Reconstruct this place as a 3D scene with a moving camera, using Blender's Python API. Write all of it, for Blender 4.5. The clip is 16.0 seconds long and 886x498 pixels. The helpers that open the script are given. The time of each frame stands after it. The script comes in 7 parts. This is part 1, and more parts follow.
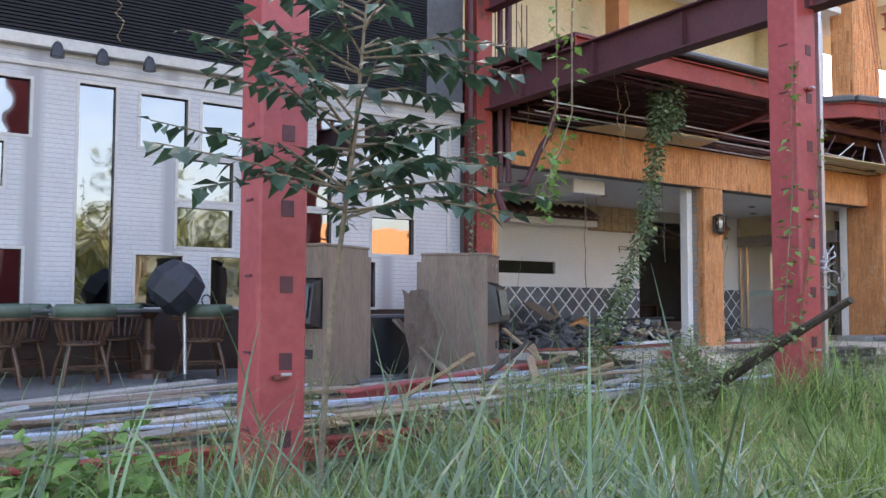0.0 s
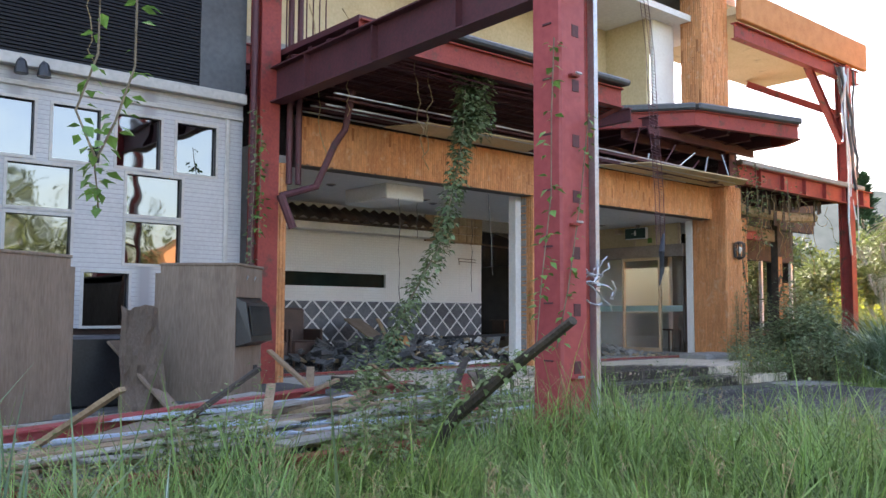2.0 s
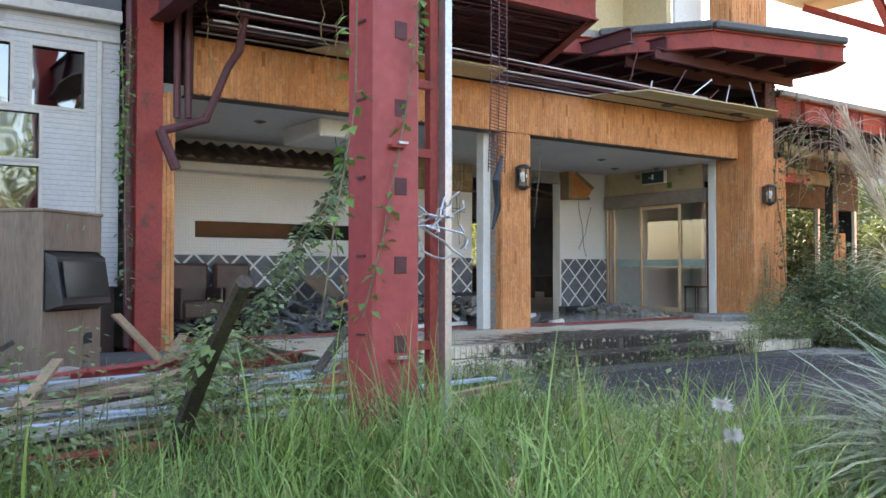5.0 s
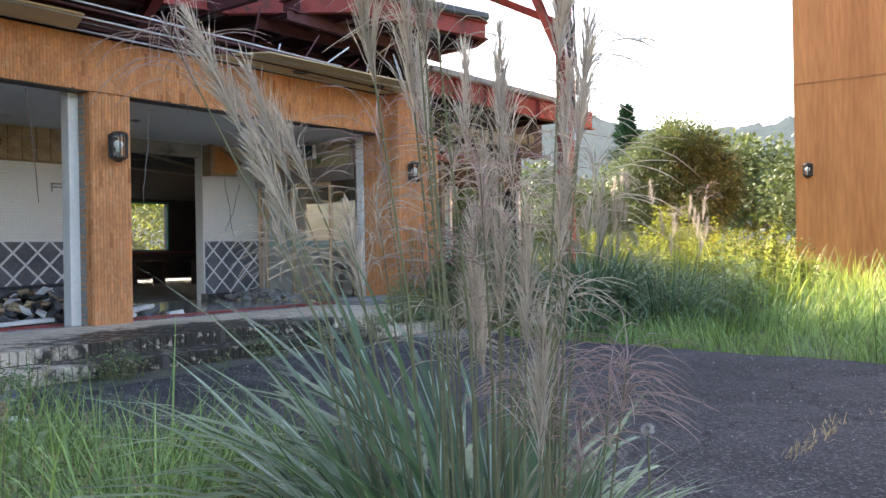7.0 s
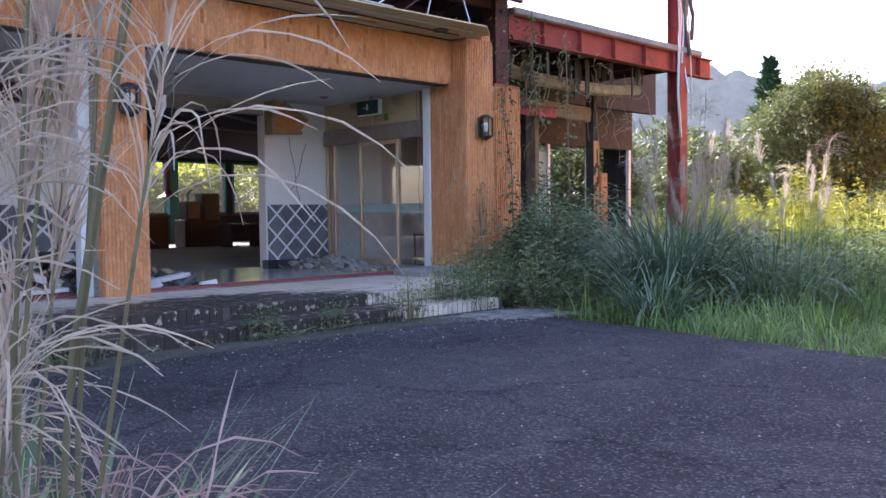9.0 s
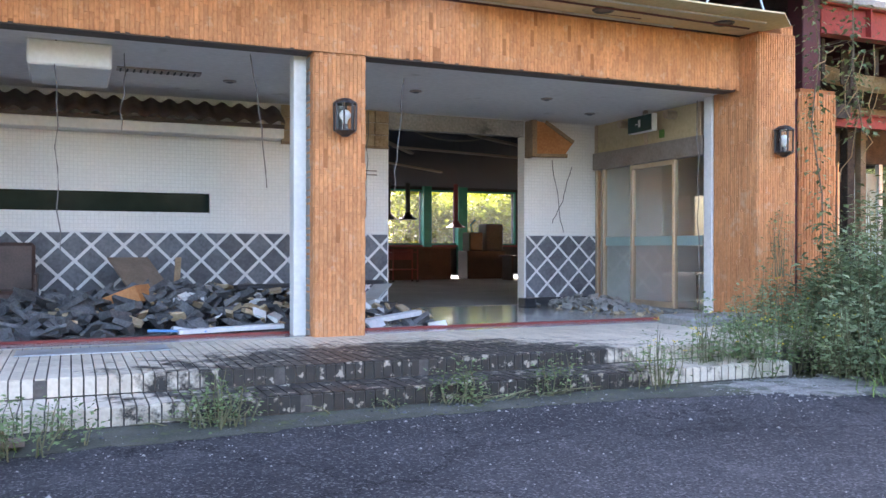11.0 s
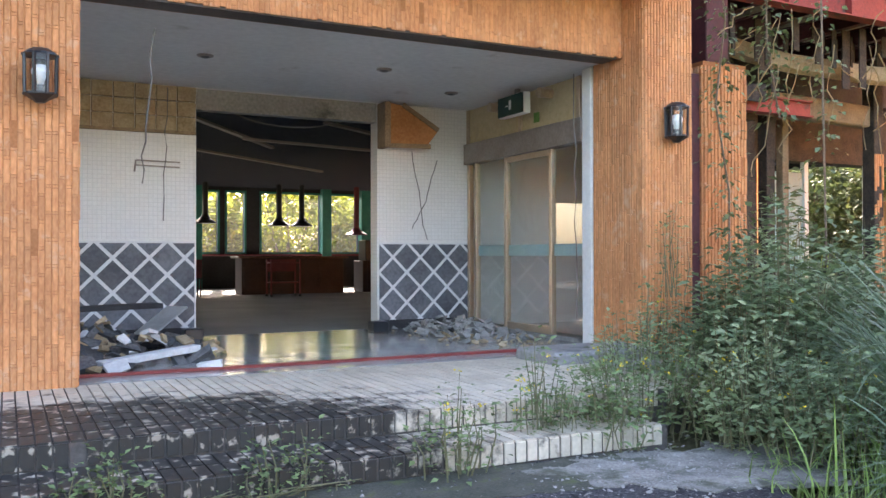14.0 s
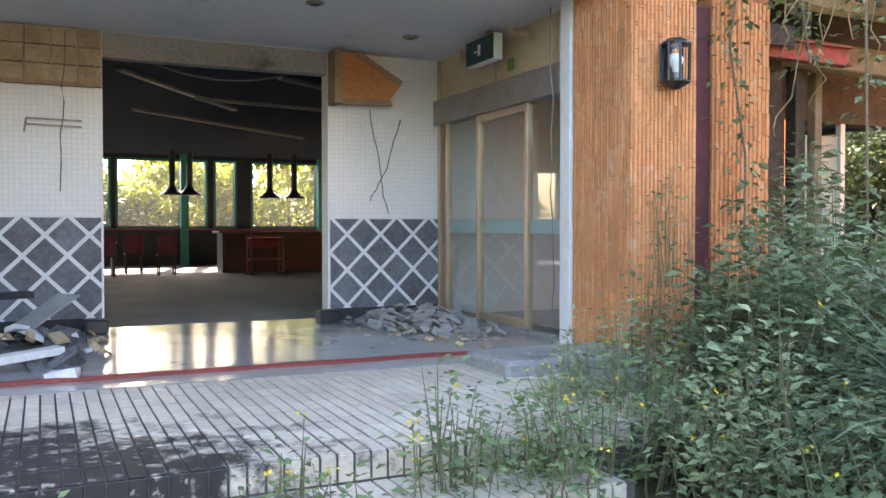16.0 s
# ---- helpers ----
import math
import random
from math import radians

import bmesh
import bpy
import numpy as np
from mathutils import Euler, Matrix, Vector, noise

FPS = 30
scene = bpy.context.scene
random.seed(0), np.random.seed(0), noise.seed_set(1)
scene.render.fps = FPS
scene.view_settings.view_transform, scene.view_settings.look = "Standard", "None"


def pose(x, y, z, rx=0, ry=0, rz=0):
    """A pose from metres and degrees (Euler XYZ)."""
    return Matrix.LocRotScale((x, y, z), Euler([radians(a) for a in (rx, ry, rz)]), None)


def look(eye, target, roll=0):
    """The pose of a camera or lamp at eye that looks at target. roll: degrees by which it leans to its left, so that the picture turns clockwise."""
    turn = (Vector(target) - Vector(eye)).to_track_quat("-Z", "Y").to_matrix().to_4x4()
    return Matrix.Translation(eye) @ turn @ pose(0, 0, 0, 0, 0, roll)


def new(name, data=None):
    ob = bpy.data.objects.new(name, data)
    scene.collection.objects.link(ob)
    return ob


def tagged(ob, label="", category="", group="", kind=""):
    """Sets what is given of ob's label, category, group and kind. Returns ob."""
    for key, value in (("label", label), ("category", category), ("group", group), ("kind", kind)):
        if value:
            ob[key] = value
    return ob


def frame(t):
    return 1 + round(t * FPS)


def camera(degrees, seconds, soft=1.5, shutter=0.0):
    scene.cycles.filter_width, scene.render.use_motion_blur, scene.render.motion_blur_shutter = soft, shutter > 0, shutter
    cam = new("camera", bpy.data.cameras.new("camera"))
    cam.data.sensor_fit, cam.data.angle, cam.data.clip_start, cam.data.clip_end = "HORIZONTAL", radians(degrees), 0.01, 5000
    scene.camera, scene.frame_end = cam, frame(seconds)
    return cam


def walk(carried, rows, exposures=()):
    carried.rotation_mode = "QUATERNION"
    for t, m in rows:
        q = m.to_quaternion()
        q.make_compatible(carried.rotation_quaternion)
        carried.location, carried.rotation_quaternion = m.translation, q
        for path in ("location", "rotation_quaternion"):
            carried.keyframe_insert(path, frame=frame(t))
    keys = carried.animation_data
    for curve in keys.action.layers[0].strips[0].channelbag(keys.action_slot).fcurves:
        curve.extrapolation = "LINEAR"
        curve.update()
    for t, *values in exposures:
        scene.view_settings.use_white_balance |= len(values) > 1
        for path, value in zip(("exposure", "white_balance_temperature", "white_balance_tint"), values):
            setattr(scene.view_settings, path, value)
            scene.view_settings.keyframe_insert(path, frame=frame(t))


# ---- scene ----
cam = camera(54.4, 16.0)
PATH = [
    (0, (3.105, -0.334, 1.112), (4.237, 1.31, 1.234), 0.2),
    (0.5, (3.701, -0.333, 1.14), (4.929, 1.238, 1.288), 0.1),
    (1, (4.268, -0.301, 1.16), (5.518, 1.252, 1.327), -0.6),
    (1.5, (4.825, -0.243, 1.162), (6.097, 1.293, 1.322), -0.3),
    (2, (5.371, -0.232, 1.168), (6.667, 1.284, 1.322), 0.2),
    (2.5, (5.905, -0.228, 1.182), (7.153, 1.328, 1.324), -0.1),
    (3, (6.401, -0.158, 1.175), (7.644, 1.403, 1.315), 0.6),
    (5.5, (8.764, 0.186, 1.186), (9.9, 1.832, 1.217), -0.0),
    (6, (9.277, 0.238, 1.186), (10.654, 1.688, 1.165), -0.2),
    (6.5, (9.818, 0.198, 1.188), (11.324, 1.514, 1.202), -1.1),
    (7, (10.345, 0.107, 1.187), (11.946, 1.307, 1.19), -1.0),
    (7.5, (10.885, 0.036, 1.193), (12.564, 1.122, 1.166), -0.9),
    (8, (11.398, 0.045, 1.207), (12.962, 1.292, 1.188), -0.8),
    (8.5, (11.885, 0.165, 1.212), (13.394, 1.476, 1.152), -1.8),
    (9, (12.36, 0.339, 1.219), (13.749, 1.776, 1.139), -0.7),
    (9.5, (12.836, 0.545, 1.222), (13.949, 2.206, 1.19), -0.4),
    (12, (14.938, 2.136, 1.255), (15.699, 3.986, 1.255), 0.2),
    (12.5, (15.33, 2.458, 1.265), (16.078, 4.313, 1.266), 0.3),
    (13, (15.738, 2.799, 1.29), (16.613, 4.597, 1.287), 0.7),
    (13.5, (16.182, 3.019, 1.302), (17.08, 4.806, 1.317), -0.1),
    (14, (16.589, 3.253, 1.287), (17.493, 5.037, 1.302), -0.1),
    (14.5, (17.004, 3.517, 1.305), (17.967, 5.27, 1.319), 0.1),
    (15, (17.406, 3.808, 1.312), (18.264, 5.615, 1.322), -0.3),
    (15.5, (17.752, 4.159, 1.307), (18.578, 5.98, 1.272), -0.0),
    (16, (18.076, 4.523, 1.328), (18.92, 6.336, 1.281), 0.0),
]
walk(cam, [(t, look(e, g, r)) for t, e, g, r in PATH],
     [(0, 2.62, 7150, 25), (1, 2.48, 7000, 22), (3, 2.5, 6900, 18), (5.5, 2.7, 7100, 15), (7.5, 2.2, 6350, 17), (9, 2.26, 5900, 30), (9.7, 2.55, 5950, 28), (12.2, 3.5, 6600, 19), (13.5, 3.17, 6750, 20), (16, 3.22, 6650, 18)])

# ---- light ----
world = bpy.data.worlds.new("sky")
scene.world = world
world.use_nodes = True
wn = world.node_tree
sky = wn.nodes.new("ShaderNodeTexSky")
sky.sky_type = "NISHITA"
sky.sun_disc = False
SUN_EL, SUN_AZ = radians(33), math.atan2(0.25, 0.97)
sky.sun_elevation = SUN_EL
sky.sun_rotation = SUN_AZ
sky.dust_density = 3.0
sky.air_density = 1.2
wn.links.new(sky.outputs[0], wn.nodes["Background"].inputs[0])
wn.nodes["Background"].inputs[1].default_value = 0.15
sun = new("sun", bpy.data.lights.new("sun", "SUN"))
sun.data.energy = 4.5
sun.data.angle = radians(0.6)
sun.data.color = (1.0, 0.93, 0.8)
sun_from = Vector((math.sin(SUN_AZ) * math.cos(SUN_EL), math.cos(SUN_AZ) * math.cos(SUN_EL), math.sin(SUN_EL)))
sun.matrix_world = look(sun_from * 60, (0, 0, 0))


# ---- materials ----
def mat(name, c1, c2, rough=0.7, scale=2.0, fine=30.0, bump=0.3, metal=0.0, stain=None, rnd=0.0, island=0.0,
        stretch=(1, 1, 1), trans=0.0, spec=0.5):
    m = bpy.data.materials.new(name)
    m.use_nodes = True
    nt = m.node_tree
    N, L = nt.nodes, nt.links
    bsdf = N["Principled BSDF"]
    geo = N.new("ShaderNodeNewGeometry")
    mp = N.new("ShaderNodeMapping")
    mp.inputs["Scale"].default_value = stretch
    L.new(geo.outputs["Position"], mp.inputs["Vector"])
    big = N.new("ShaderNodeTexNoise")
    big.inputs["Scale"].default_value = scale
    big.inputs["Detail"].default_value = 5
    small = N.new("ShaderNodeTexNoise")
    small.inputs["Scale"].default_value = fine
    small.inputs["Detail"].default_value = 4
    for n in (big, small):
        L.new(mp.outputs[0], n.inputs["Vector"])
    add = N.new("ShaderNodeMath")
    add.operation = "MULTIPLY_ADD"
    L.new(small.outputs["Fac"], add.inputs[0])
    add.inputs[1].default_value = 0.5
    sc = N.new("ShaderNodeMath")
    sc.operation = "MULTIPLY"
    L.new(big.outputs["Fac"], sc.inputs[0])
    sc.inputs[1].default_value = 0.5
    L.new(sc.outputs[0], add.inputs[2])
    ramp = N.new("ShaderNodeValToRGB")
    ramp.color_ramp.elements[0].position, ramp.color_ramp.elements[1].position = 0.36, 0.64
    ramp.color_ramp.elements[0].color, ramp.color_ramp.elements[1].color = (*c1, 1), (*c2, 1)
    L.new(add.outputs[0], ramp.inputs[0])
    col = ramp.outputs[0]
    if rnd or island:
        if rnd:
            src = N.new("ShaderNodeObjectInfo").outputs["Random"]
        else:
            src = geo.outputs["Random Per Island"]
        amount = rnd or island
        mr = N.new("ShaderNodeMapRange")
        mr.inputs["To Min"].default_value, mr.inputs["To Max"].default_value = 1 - amount, 1 + amount
        L.new(src, mr.inputs["Value"])
        hsv = N.new("ShaderNodeHueSaturation")
        L.new(mr.outputs[0], hsv.inputs["Value"])
        L.new(col, hsv.inputs["Color"])
        col = hsv.outputs[0]
    if stain:
        sn = N.new("ShaderNodeTexNoise")
        sn.inputs["Scale"].default_value = stain[1]
        sn.inputs["Detail"].default_value = 8
        sn.inputs["Roughness"].default_value = 0.65
        L.new(geo.outputs["Position"], sn.inputs["Vector"])
        sr = N.new("ShaderNodeMapRange")
        sr.inputs["From Min"].default_value, sr.inputs["From Max"].default_value = stain[2], stain[2] + 0.12
        L.new(sn.outputs["Fac"], sr.inputs["Value"])
        mx = N.new("ShaderNodeMix")
        mx.data_type = "RGBA"
        L.new(sr.outputs[0], mx.inputs["Factor"])
        L.new(col, mx.inputs["A"])
        mx.inputs["B"].default_value = (*stain[0], 1)
        col = mx.outputs["Result"]
    L.new(col, bsdf.inputs["Base Color"])
    bsdf.inputs["Roughness"].default_value = rough
    bsdf.inputs["Metallic"].default_value = metal
    bsdf.inputs["Specular IOR Level"].default_value = spec
    if bump:
        b = N.new("ShaderNodeBump")
        b.inputs["Strength"].default_value = bump
        b.inputs["Distance"].default_value = 0.02
        L.new(add.outputs[0], b.inputs["Height"])
        L.new(b.outputs[0], bsdf.inputs["Normal"])
    if trans:
        tr = N.new("ShaderNodeBsdfTranslucent")
        L.new(col, tr.inputs["Color"])
        ms = N.new("ShaderNodeMixShader")
        ms.inputs[0].default_value = trans
        L.new(bsdf.outputs[0], ms.inputs[1])
        L.new(tr.outputs[0], ms.inputs[2])
        L.new(ms.outputs[0], N["Material Output"].inputs["Surface"])
    return m


def tile_mosaic(name, c1, c2, joint, w, h, swap=False):
    """Small glazed tiles in a straight grid, on walls that run along x or y."""
    m = mat(name, c1, c2, 0.35, 1.2, 25, 0.0)
    N, L = m.node_tree.nodes, m.node_tree.links
    bsdf = N["Principled BSDF"]
    geo = N.new("ShaderNodeNewGeometry")
    sep = N.new("ShaderNodeSeparateXYZ")
    L.new(geo.outputs["Position"], sep.inputs[0])
    mask = None
    for axis, size in (("Y" if swap else "X", w), ("Z", h)):
        d = N.new("ShaderNodeMath")
        d.operation = "DIVIDE"
        L.new(sep.outputs[axis], d.inputs[0])
        d.inputs[1].default_value = size
        f = N.new("ShaderNodeMath")
        f.operation = "PINGPONG"
        L.new(d.outputs[0], f.inputs[0])
        f.inputs[1].default_value = 0.5
        r = N.new("ShaderNodeMapRange")
        r.inputs["From Min"].default_value, r.inputs["From Max"].default_value = 0.03, 0.09
        L.new(f.outputs[0], r.inputs["Value"])
        if mask is None:
            mask = r.outputs[0]
        else:
            mn = N.new("ShaderNodeMath")
            mn.operation = "MINIMUM"
            L.new(mask, mn.inputs[0])
            L.new(r.outputs[0], mn.inputs[1])
            mask = mn.outputs[0]
    old = bsdf.inputs["Base Color"].links[0].from_socket
    mx = N.new("ShaderNodeMix")
    mx.data_type = "RGBA"
    L.new(mask, mx.inputs["Factor"])
    mx.inputs["A"].default_value = (*joint, 1)
    L.new(old, mx.inputs["B"])
    L.new(mx.outputs["Result"], bsdf.inputs["Base Color"])
    b = N.new("ShaderNodeBump")
    b.inputs["Strength"].default_value = 0.5
    b.inputs["Distance"].default_value = 0.004
    L.new(mask, b.inputs["Height"])
    L.new(b.outputs[0], bsdf.inputs["Normal"])
    return m


def glass(name, tint=(0.9, 0.95, 0.93), rough=0.02, mix=0.75):
    m = bpy.data.materials.new(name)
    m.use_nodes = True
    N, L = m.node_tree.nodes, m.node_tree.links
    N.remove(N["Principled BSDF"])
    tr = N.new("ShaderNodeBsdfTransparent")
    tr.inputs[0].default_value = (*tint, 1)
    gl = N.new("ShaderNodeBsdfGlossy")
    gl.inputs["Roughness"].default_value = rough
    ms = N.new("ShaderNodeMixShader")
    ms.inputs[0].default_value = 1 - mix
    L.new(tr.outputs[0], ms.inputs[1])
    L.new(gl.outputs[0], ms.inputs[2])
    L.new(ms.outputs[0], N["Material Output"].inputs["Surface"])
    return m


def mirror_film():
    m = bpy.data.materials.new("reflective window film")
    m.use_nodes = True
    N, L = m.node_tree.nodes, m.node_tree.links
    b = N["Principled BSDF"]
    b.inputs["Base Color"].default_value = (0.20, 0.21, 0.22, 1)
    b.inputs["Metallic"].default_value = 1.0
    b.inputs["Roughness"].default_value = 0.03
    n = N.new("ShaderNodeTexNoise")
    n.inputs["Scale"].default_value = 1.6
    n.inputs["Detail"].default_value = 1
    geo = N.new("ShaderNodeNewGeometry")
    L.new(geo.outputs["Position"], n.inputs["Vector"])
    bp = N.new("ShaderNodeBump")
    bp.inputs["Strength"].default_value = 0.08
    bp.inputs["Distance"].default_value = 0.12
    L.new(n.outputs["Fac"], bp.inputs["Height"])
    L.new(bp.outputs[0], b.inputs["Normal"])
    return m


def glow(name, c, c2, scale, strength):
    """A far backdrop: distance haze is painted in as a pale glow over a near-black base."""
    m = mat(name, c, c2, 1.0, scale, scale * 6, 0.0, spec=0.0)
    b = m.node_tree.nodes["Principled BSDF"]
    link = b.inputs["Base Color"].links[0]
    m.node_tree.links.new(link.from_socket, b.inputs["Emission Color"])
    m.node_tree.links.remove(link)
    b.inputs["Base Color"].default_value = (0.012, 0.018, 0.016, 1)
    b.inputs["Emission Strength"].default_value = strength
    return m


RED = mat("red painted steel", (0.30, 0.045, 0.05), (0.40, 0.075, 0.075), 0.5, 1.3, 14, 0.15, stain=((0.2, 0.05, 0.045), 5, 0.62))
RED_RUST = mat("rusty red primer", (0.22, 0.03, 0.028), (0.34, 0.055, 0.04), 0.65, 3, 30, 0.3, stain=((0.09, 0.045, 0.03), 4, 0.56))
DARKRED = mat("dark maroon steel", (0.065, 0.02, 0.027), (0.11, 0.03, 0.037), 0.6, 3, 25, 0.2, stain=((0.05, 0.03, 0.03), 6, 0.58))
ORANGE = mat("orange clay strip tile", (0.48, 0.19, 0.07), (0.68, 0.32, 0.135), 0.72, 3.5, 45, 0.35, island=0.13, stretch=(1, 1, 0.4), stain=((0.62, 0.36, 0.21), 6, 0.56))
ORANGE_PIECE = mat("orange clay tile piece", (0.48, 0.19, 0.07), (0.68, 0.32, 0.135), 0.72, 3.5, 45, 0.35, rnd=0.13, stretch=(1, 1, 0.4), stain=((0.62, 0.36, 0.21), 6, 0.56))
ORANGE_BACK = mat("orange mortar", (0.33, 0.125, 0.045), (0.46, 0.19, 0.075), 0.9, 4, 50, 0.3)
ANNEX = mat("orange annex cladding", (0.42, 0.15, 0.045), (0.62, 0.25, 0.08), 0.8, 0.8, 8, 0.4, stretch=(1.5, 1.5, 0.15))
WHITE_TILE = tile_mosaic("white mosaic tile", (0.70, 0.68, 0.65), (0.80, 0.78, 0.75), (0.645, 0.627, 0.60), 0.052, 0.052)
WHITE_RIB = tile_mosaic("white ribbed wall tile", (0.385, 0.39, 0.405), (0.48, 0.48, 0.49), (0.28, 0.28, 0.29), 1.6, 0.058)
WHITE_PAINT = mat("white paint", (0.68, 0.67, 0.64), (0.80, 0.79, 0.76), 0.5, 1.5, 20, 0.1, stain=((0.42, 0.38, 0.33), 3, 0.64))
BEIGE_PAINT = mat("weathered beige paint", (0.40, 0.385, 0.36), (0.52, 0.50, 0.47), 0.6, 1.5, 20, 0.15, stain=((0.28, 0.25, 0.21), 3, 0.6))
PLASTER = mat("grey-white ceiling plaster", (0.62, 0.60, 0.58), (0.74, 0.72, 0.70), 0.85, 0.7, 12, 0.15, stain=((0.45, 0.42, 0.38), 2, 0.62))
CREAM = mat("cream wallboard", (0.50, 0.40, 0.23), (0.62, 0.51, 0.32), 0.8, 1, 18, 0.15, stain=((0.40, 0.32, 0.2), 2.2, 0.6))
SLATE = mat("dark slate diamond tile", (0.075, 0.078, 0.09), (0.15, 0.155, 0.17), 0.6, 3, 25, 0.3, rnd=0.22)
GROUT = mat("white raised grout", (0.62, 0.62, 0.62), (0.74, 0.74, 0.73), 0.8, 4, 40, 0.25)
BLACK = mat("black corrugated sheet", (0.009, 0.0095, 0.012), (0.016, 0.0165, 0.02), 0.6, 2, 20, 0.1, spec=0.2)
GREYMETAL = mat("dark grey sheet metal", (0.055, 0.058, 0.062), (0.09, 0.094, 0.10), 0.5, 1, 15, 0.1)
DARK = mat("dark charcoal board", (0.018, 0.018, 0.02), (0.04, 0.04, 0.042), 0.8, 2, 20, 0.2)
GALV = mat("galvanised steel", (0.42, 0.45, 0.48), (0.58, 0.61, 0.64), 0.4, 5, 40, 0.1, metal=0.7)
ALU = mat("bronze aluminium frame", (0.48, 0.37, 0.26), (0.60, 0.48, 0.35), 0.35, 3, 30, 0.05, metal=0.6)
BLUEPVC = mat("pale blue plastic channel", (0.30, 0.37, 0.47), (0.46, 0.53, 0.62), 0.45, 5, 40, 0.1)
ALU_GREY = mat("dull aluminium rail", (0.24, 0.20, 0.18), (0.34, 0.30, 0.27), 0.45, 3, 30, 0.08, metal=0.5)
CABINET = mat("weathered brown plywood", (0.16, 0.115, 0.083), (0.25, 0.19, 0.145), 0.8, 2.0, 20, 0.3, stain=((0.15, 0.11, 0.085), 3, 0.6), stretch=(3, 3, 0.4))
WOOD = mat("old raw timber", (0.22, 0.15, 0.09), (0.38, 0.27, 0.17), 0.85, 4, 40, 0.4, stretch=(1, 1, 1))
WOOD_DARK = mat("charred and shade-dark timber", (0.03, 0.026, 0.022), (0.085, 0.065, 0.05), 0.9, 5, 40, 0.6)
CHAIRWOOD = mat("varnished chair wood", (0.055, 0.026, 0.015), (0.11, 0.052, 0.028), 0.4, 6, 40, 0.15)
GREENPAD = mat("faded green vinyl", (0.055, 0.085, 0.06), (0.09, 0.125, 0.09), 0.5, 5, 30, 0.1)
PLASTIC = mat("black plastic", (0.010, 0.011, 0.013), (0.022, 0.024, 0.03), 0.35, 5, 40, 0.05)
NYLON = mat("black nylon cover", (0.012, 0.014, 0.02), (0.025, 0.028, 0.036), 0.6, 5, 60, 0.3)
SLIT = mat("dark slit window glass", (0.010, 0.017, 0.015), (0.016, 0.025, 0.022), 0.08, 1, 5, 0.0, spec=0.12)
SCREEN = mat("dark picture tube glass", (0.012, 0.016, 0.02), (0.02, 0.026, 0.032), 0.12, 1, 5, 0.0)
SOIL = mat("dry soil with thatch", (0.055, 0.058, 0.028), (0.13, 0.12, 0.06), 0.95, 0.8, 14, 0.6)
CONCRETE = mat("dirty concrete", (0.20, 0.19, 0.175), (0.36, 0.345, 0.32), 0.85, 1.4, 25, 0.35, stain=((0.10, 0.10, 0.09), 2, 0.57))
TERRAZZO = mat("polished pale floor", (0.30, 0.29, 0.27), (0.42, 0.41, 0.385), 0.13, 1.2, 60, 0.02, stain=((0.22, 0.20, 0.18), 1.3, 0.58))
REDTRACK = mat("red door track", (0.20, 0.03, 0.025), (0.28, 0.05, 0.04), 0.5, 4, 40, 0.2)
RUBBLE = mat("broken grey debris", (0.05, 0.052, 0.056), (0.15, 0.15, 0.15), 0.9, 6, 40, 0.4, island=0.35)
RUBBLE_TAN = mat("broken tan debris", (0.28, 0.20, 0.11), (0.48, 0.38, 0.25), 0.9, 6, 40, 0.4, island=0.3)
RUBBLE_WHITE = mat("broken white board", (0.55, 0.55, 0.54), (0.72, 0.72, 0.71), 0.8, 6, 40, 0.2, island=0.15)
ROOFTILE = mat("dark brown eave tile", (0.045, 0.032, 0.026), (0.10, 0.07, 0.055), 0.6, 4, 30, 0.2)
GREENPAINT = mat("green window frame", (0.015, 0.16, 0.115), (0.03, 0.24, 0.17), 0.5, 4, 30, 0.1)
REDPAINT = mat("dark red furniture paint", (0.11, 0.015, 0.02), (0.18, 0.03, 0.035), 0.5, 4, 30, 0.1)
BROWNWOOD = mat("dark brown counter wood", (0.022, 0.010, 0.008), (0.045, 0.020, 0.015), 0.5, 4, 30, 0.1)
CARPET = mat("grey carpet", (0.14, 0.138, 0.13), (0.22, 0.215, 0.2), 0.85, 1, 60, 0.3)
CABLE = mat("grey cable", (0.12, 0.115, 0.11), (0.2, 0.19, 0.18), 0.6, 6, 40, 0.0)
LAMPGLASS = glass("clear lamp glass", (0.95, 0.97, 0.97), 0.05, 0.96)
PANE = glass("door glass", (0.90, 0.95, 0.94), 0.02, 0.90)
FROST = mat("frosted film band", (0.45, 0.62, 0.60), (0.55, 0.70, 0.68), 0.4, 3, 30, 0.0, trans=0.5)
FILM = mirror_film()
BULB = mat("white lamp bulb", (0.78, 0.78, 0.76), (0.85, 0.85, 0.83), 0.3, 3, 30, 0.0)
EXITGREEN = mat("green exit sign face", (0.006, 0.035, 0.028), (0.01, 0.05, 0.04), 0.35, 4, 30, 0.0)
PLYORANGE = mat("orange plywood", (0.40, 0.16, 0.05), (0.56, 0.26, 0.10), 0.75, 3, 30, 0.3)

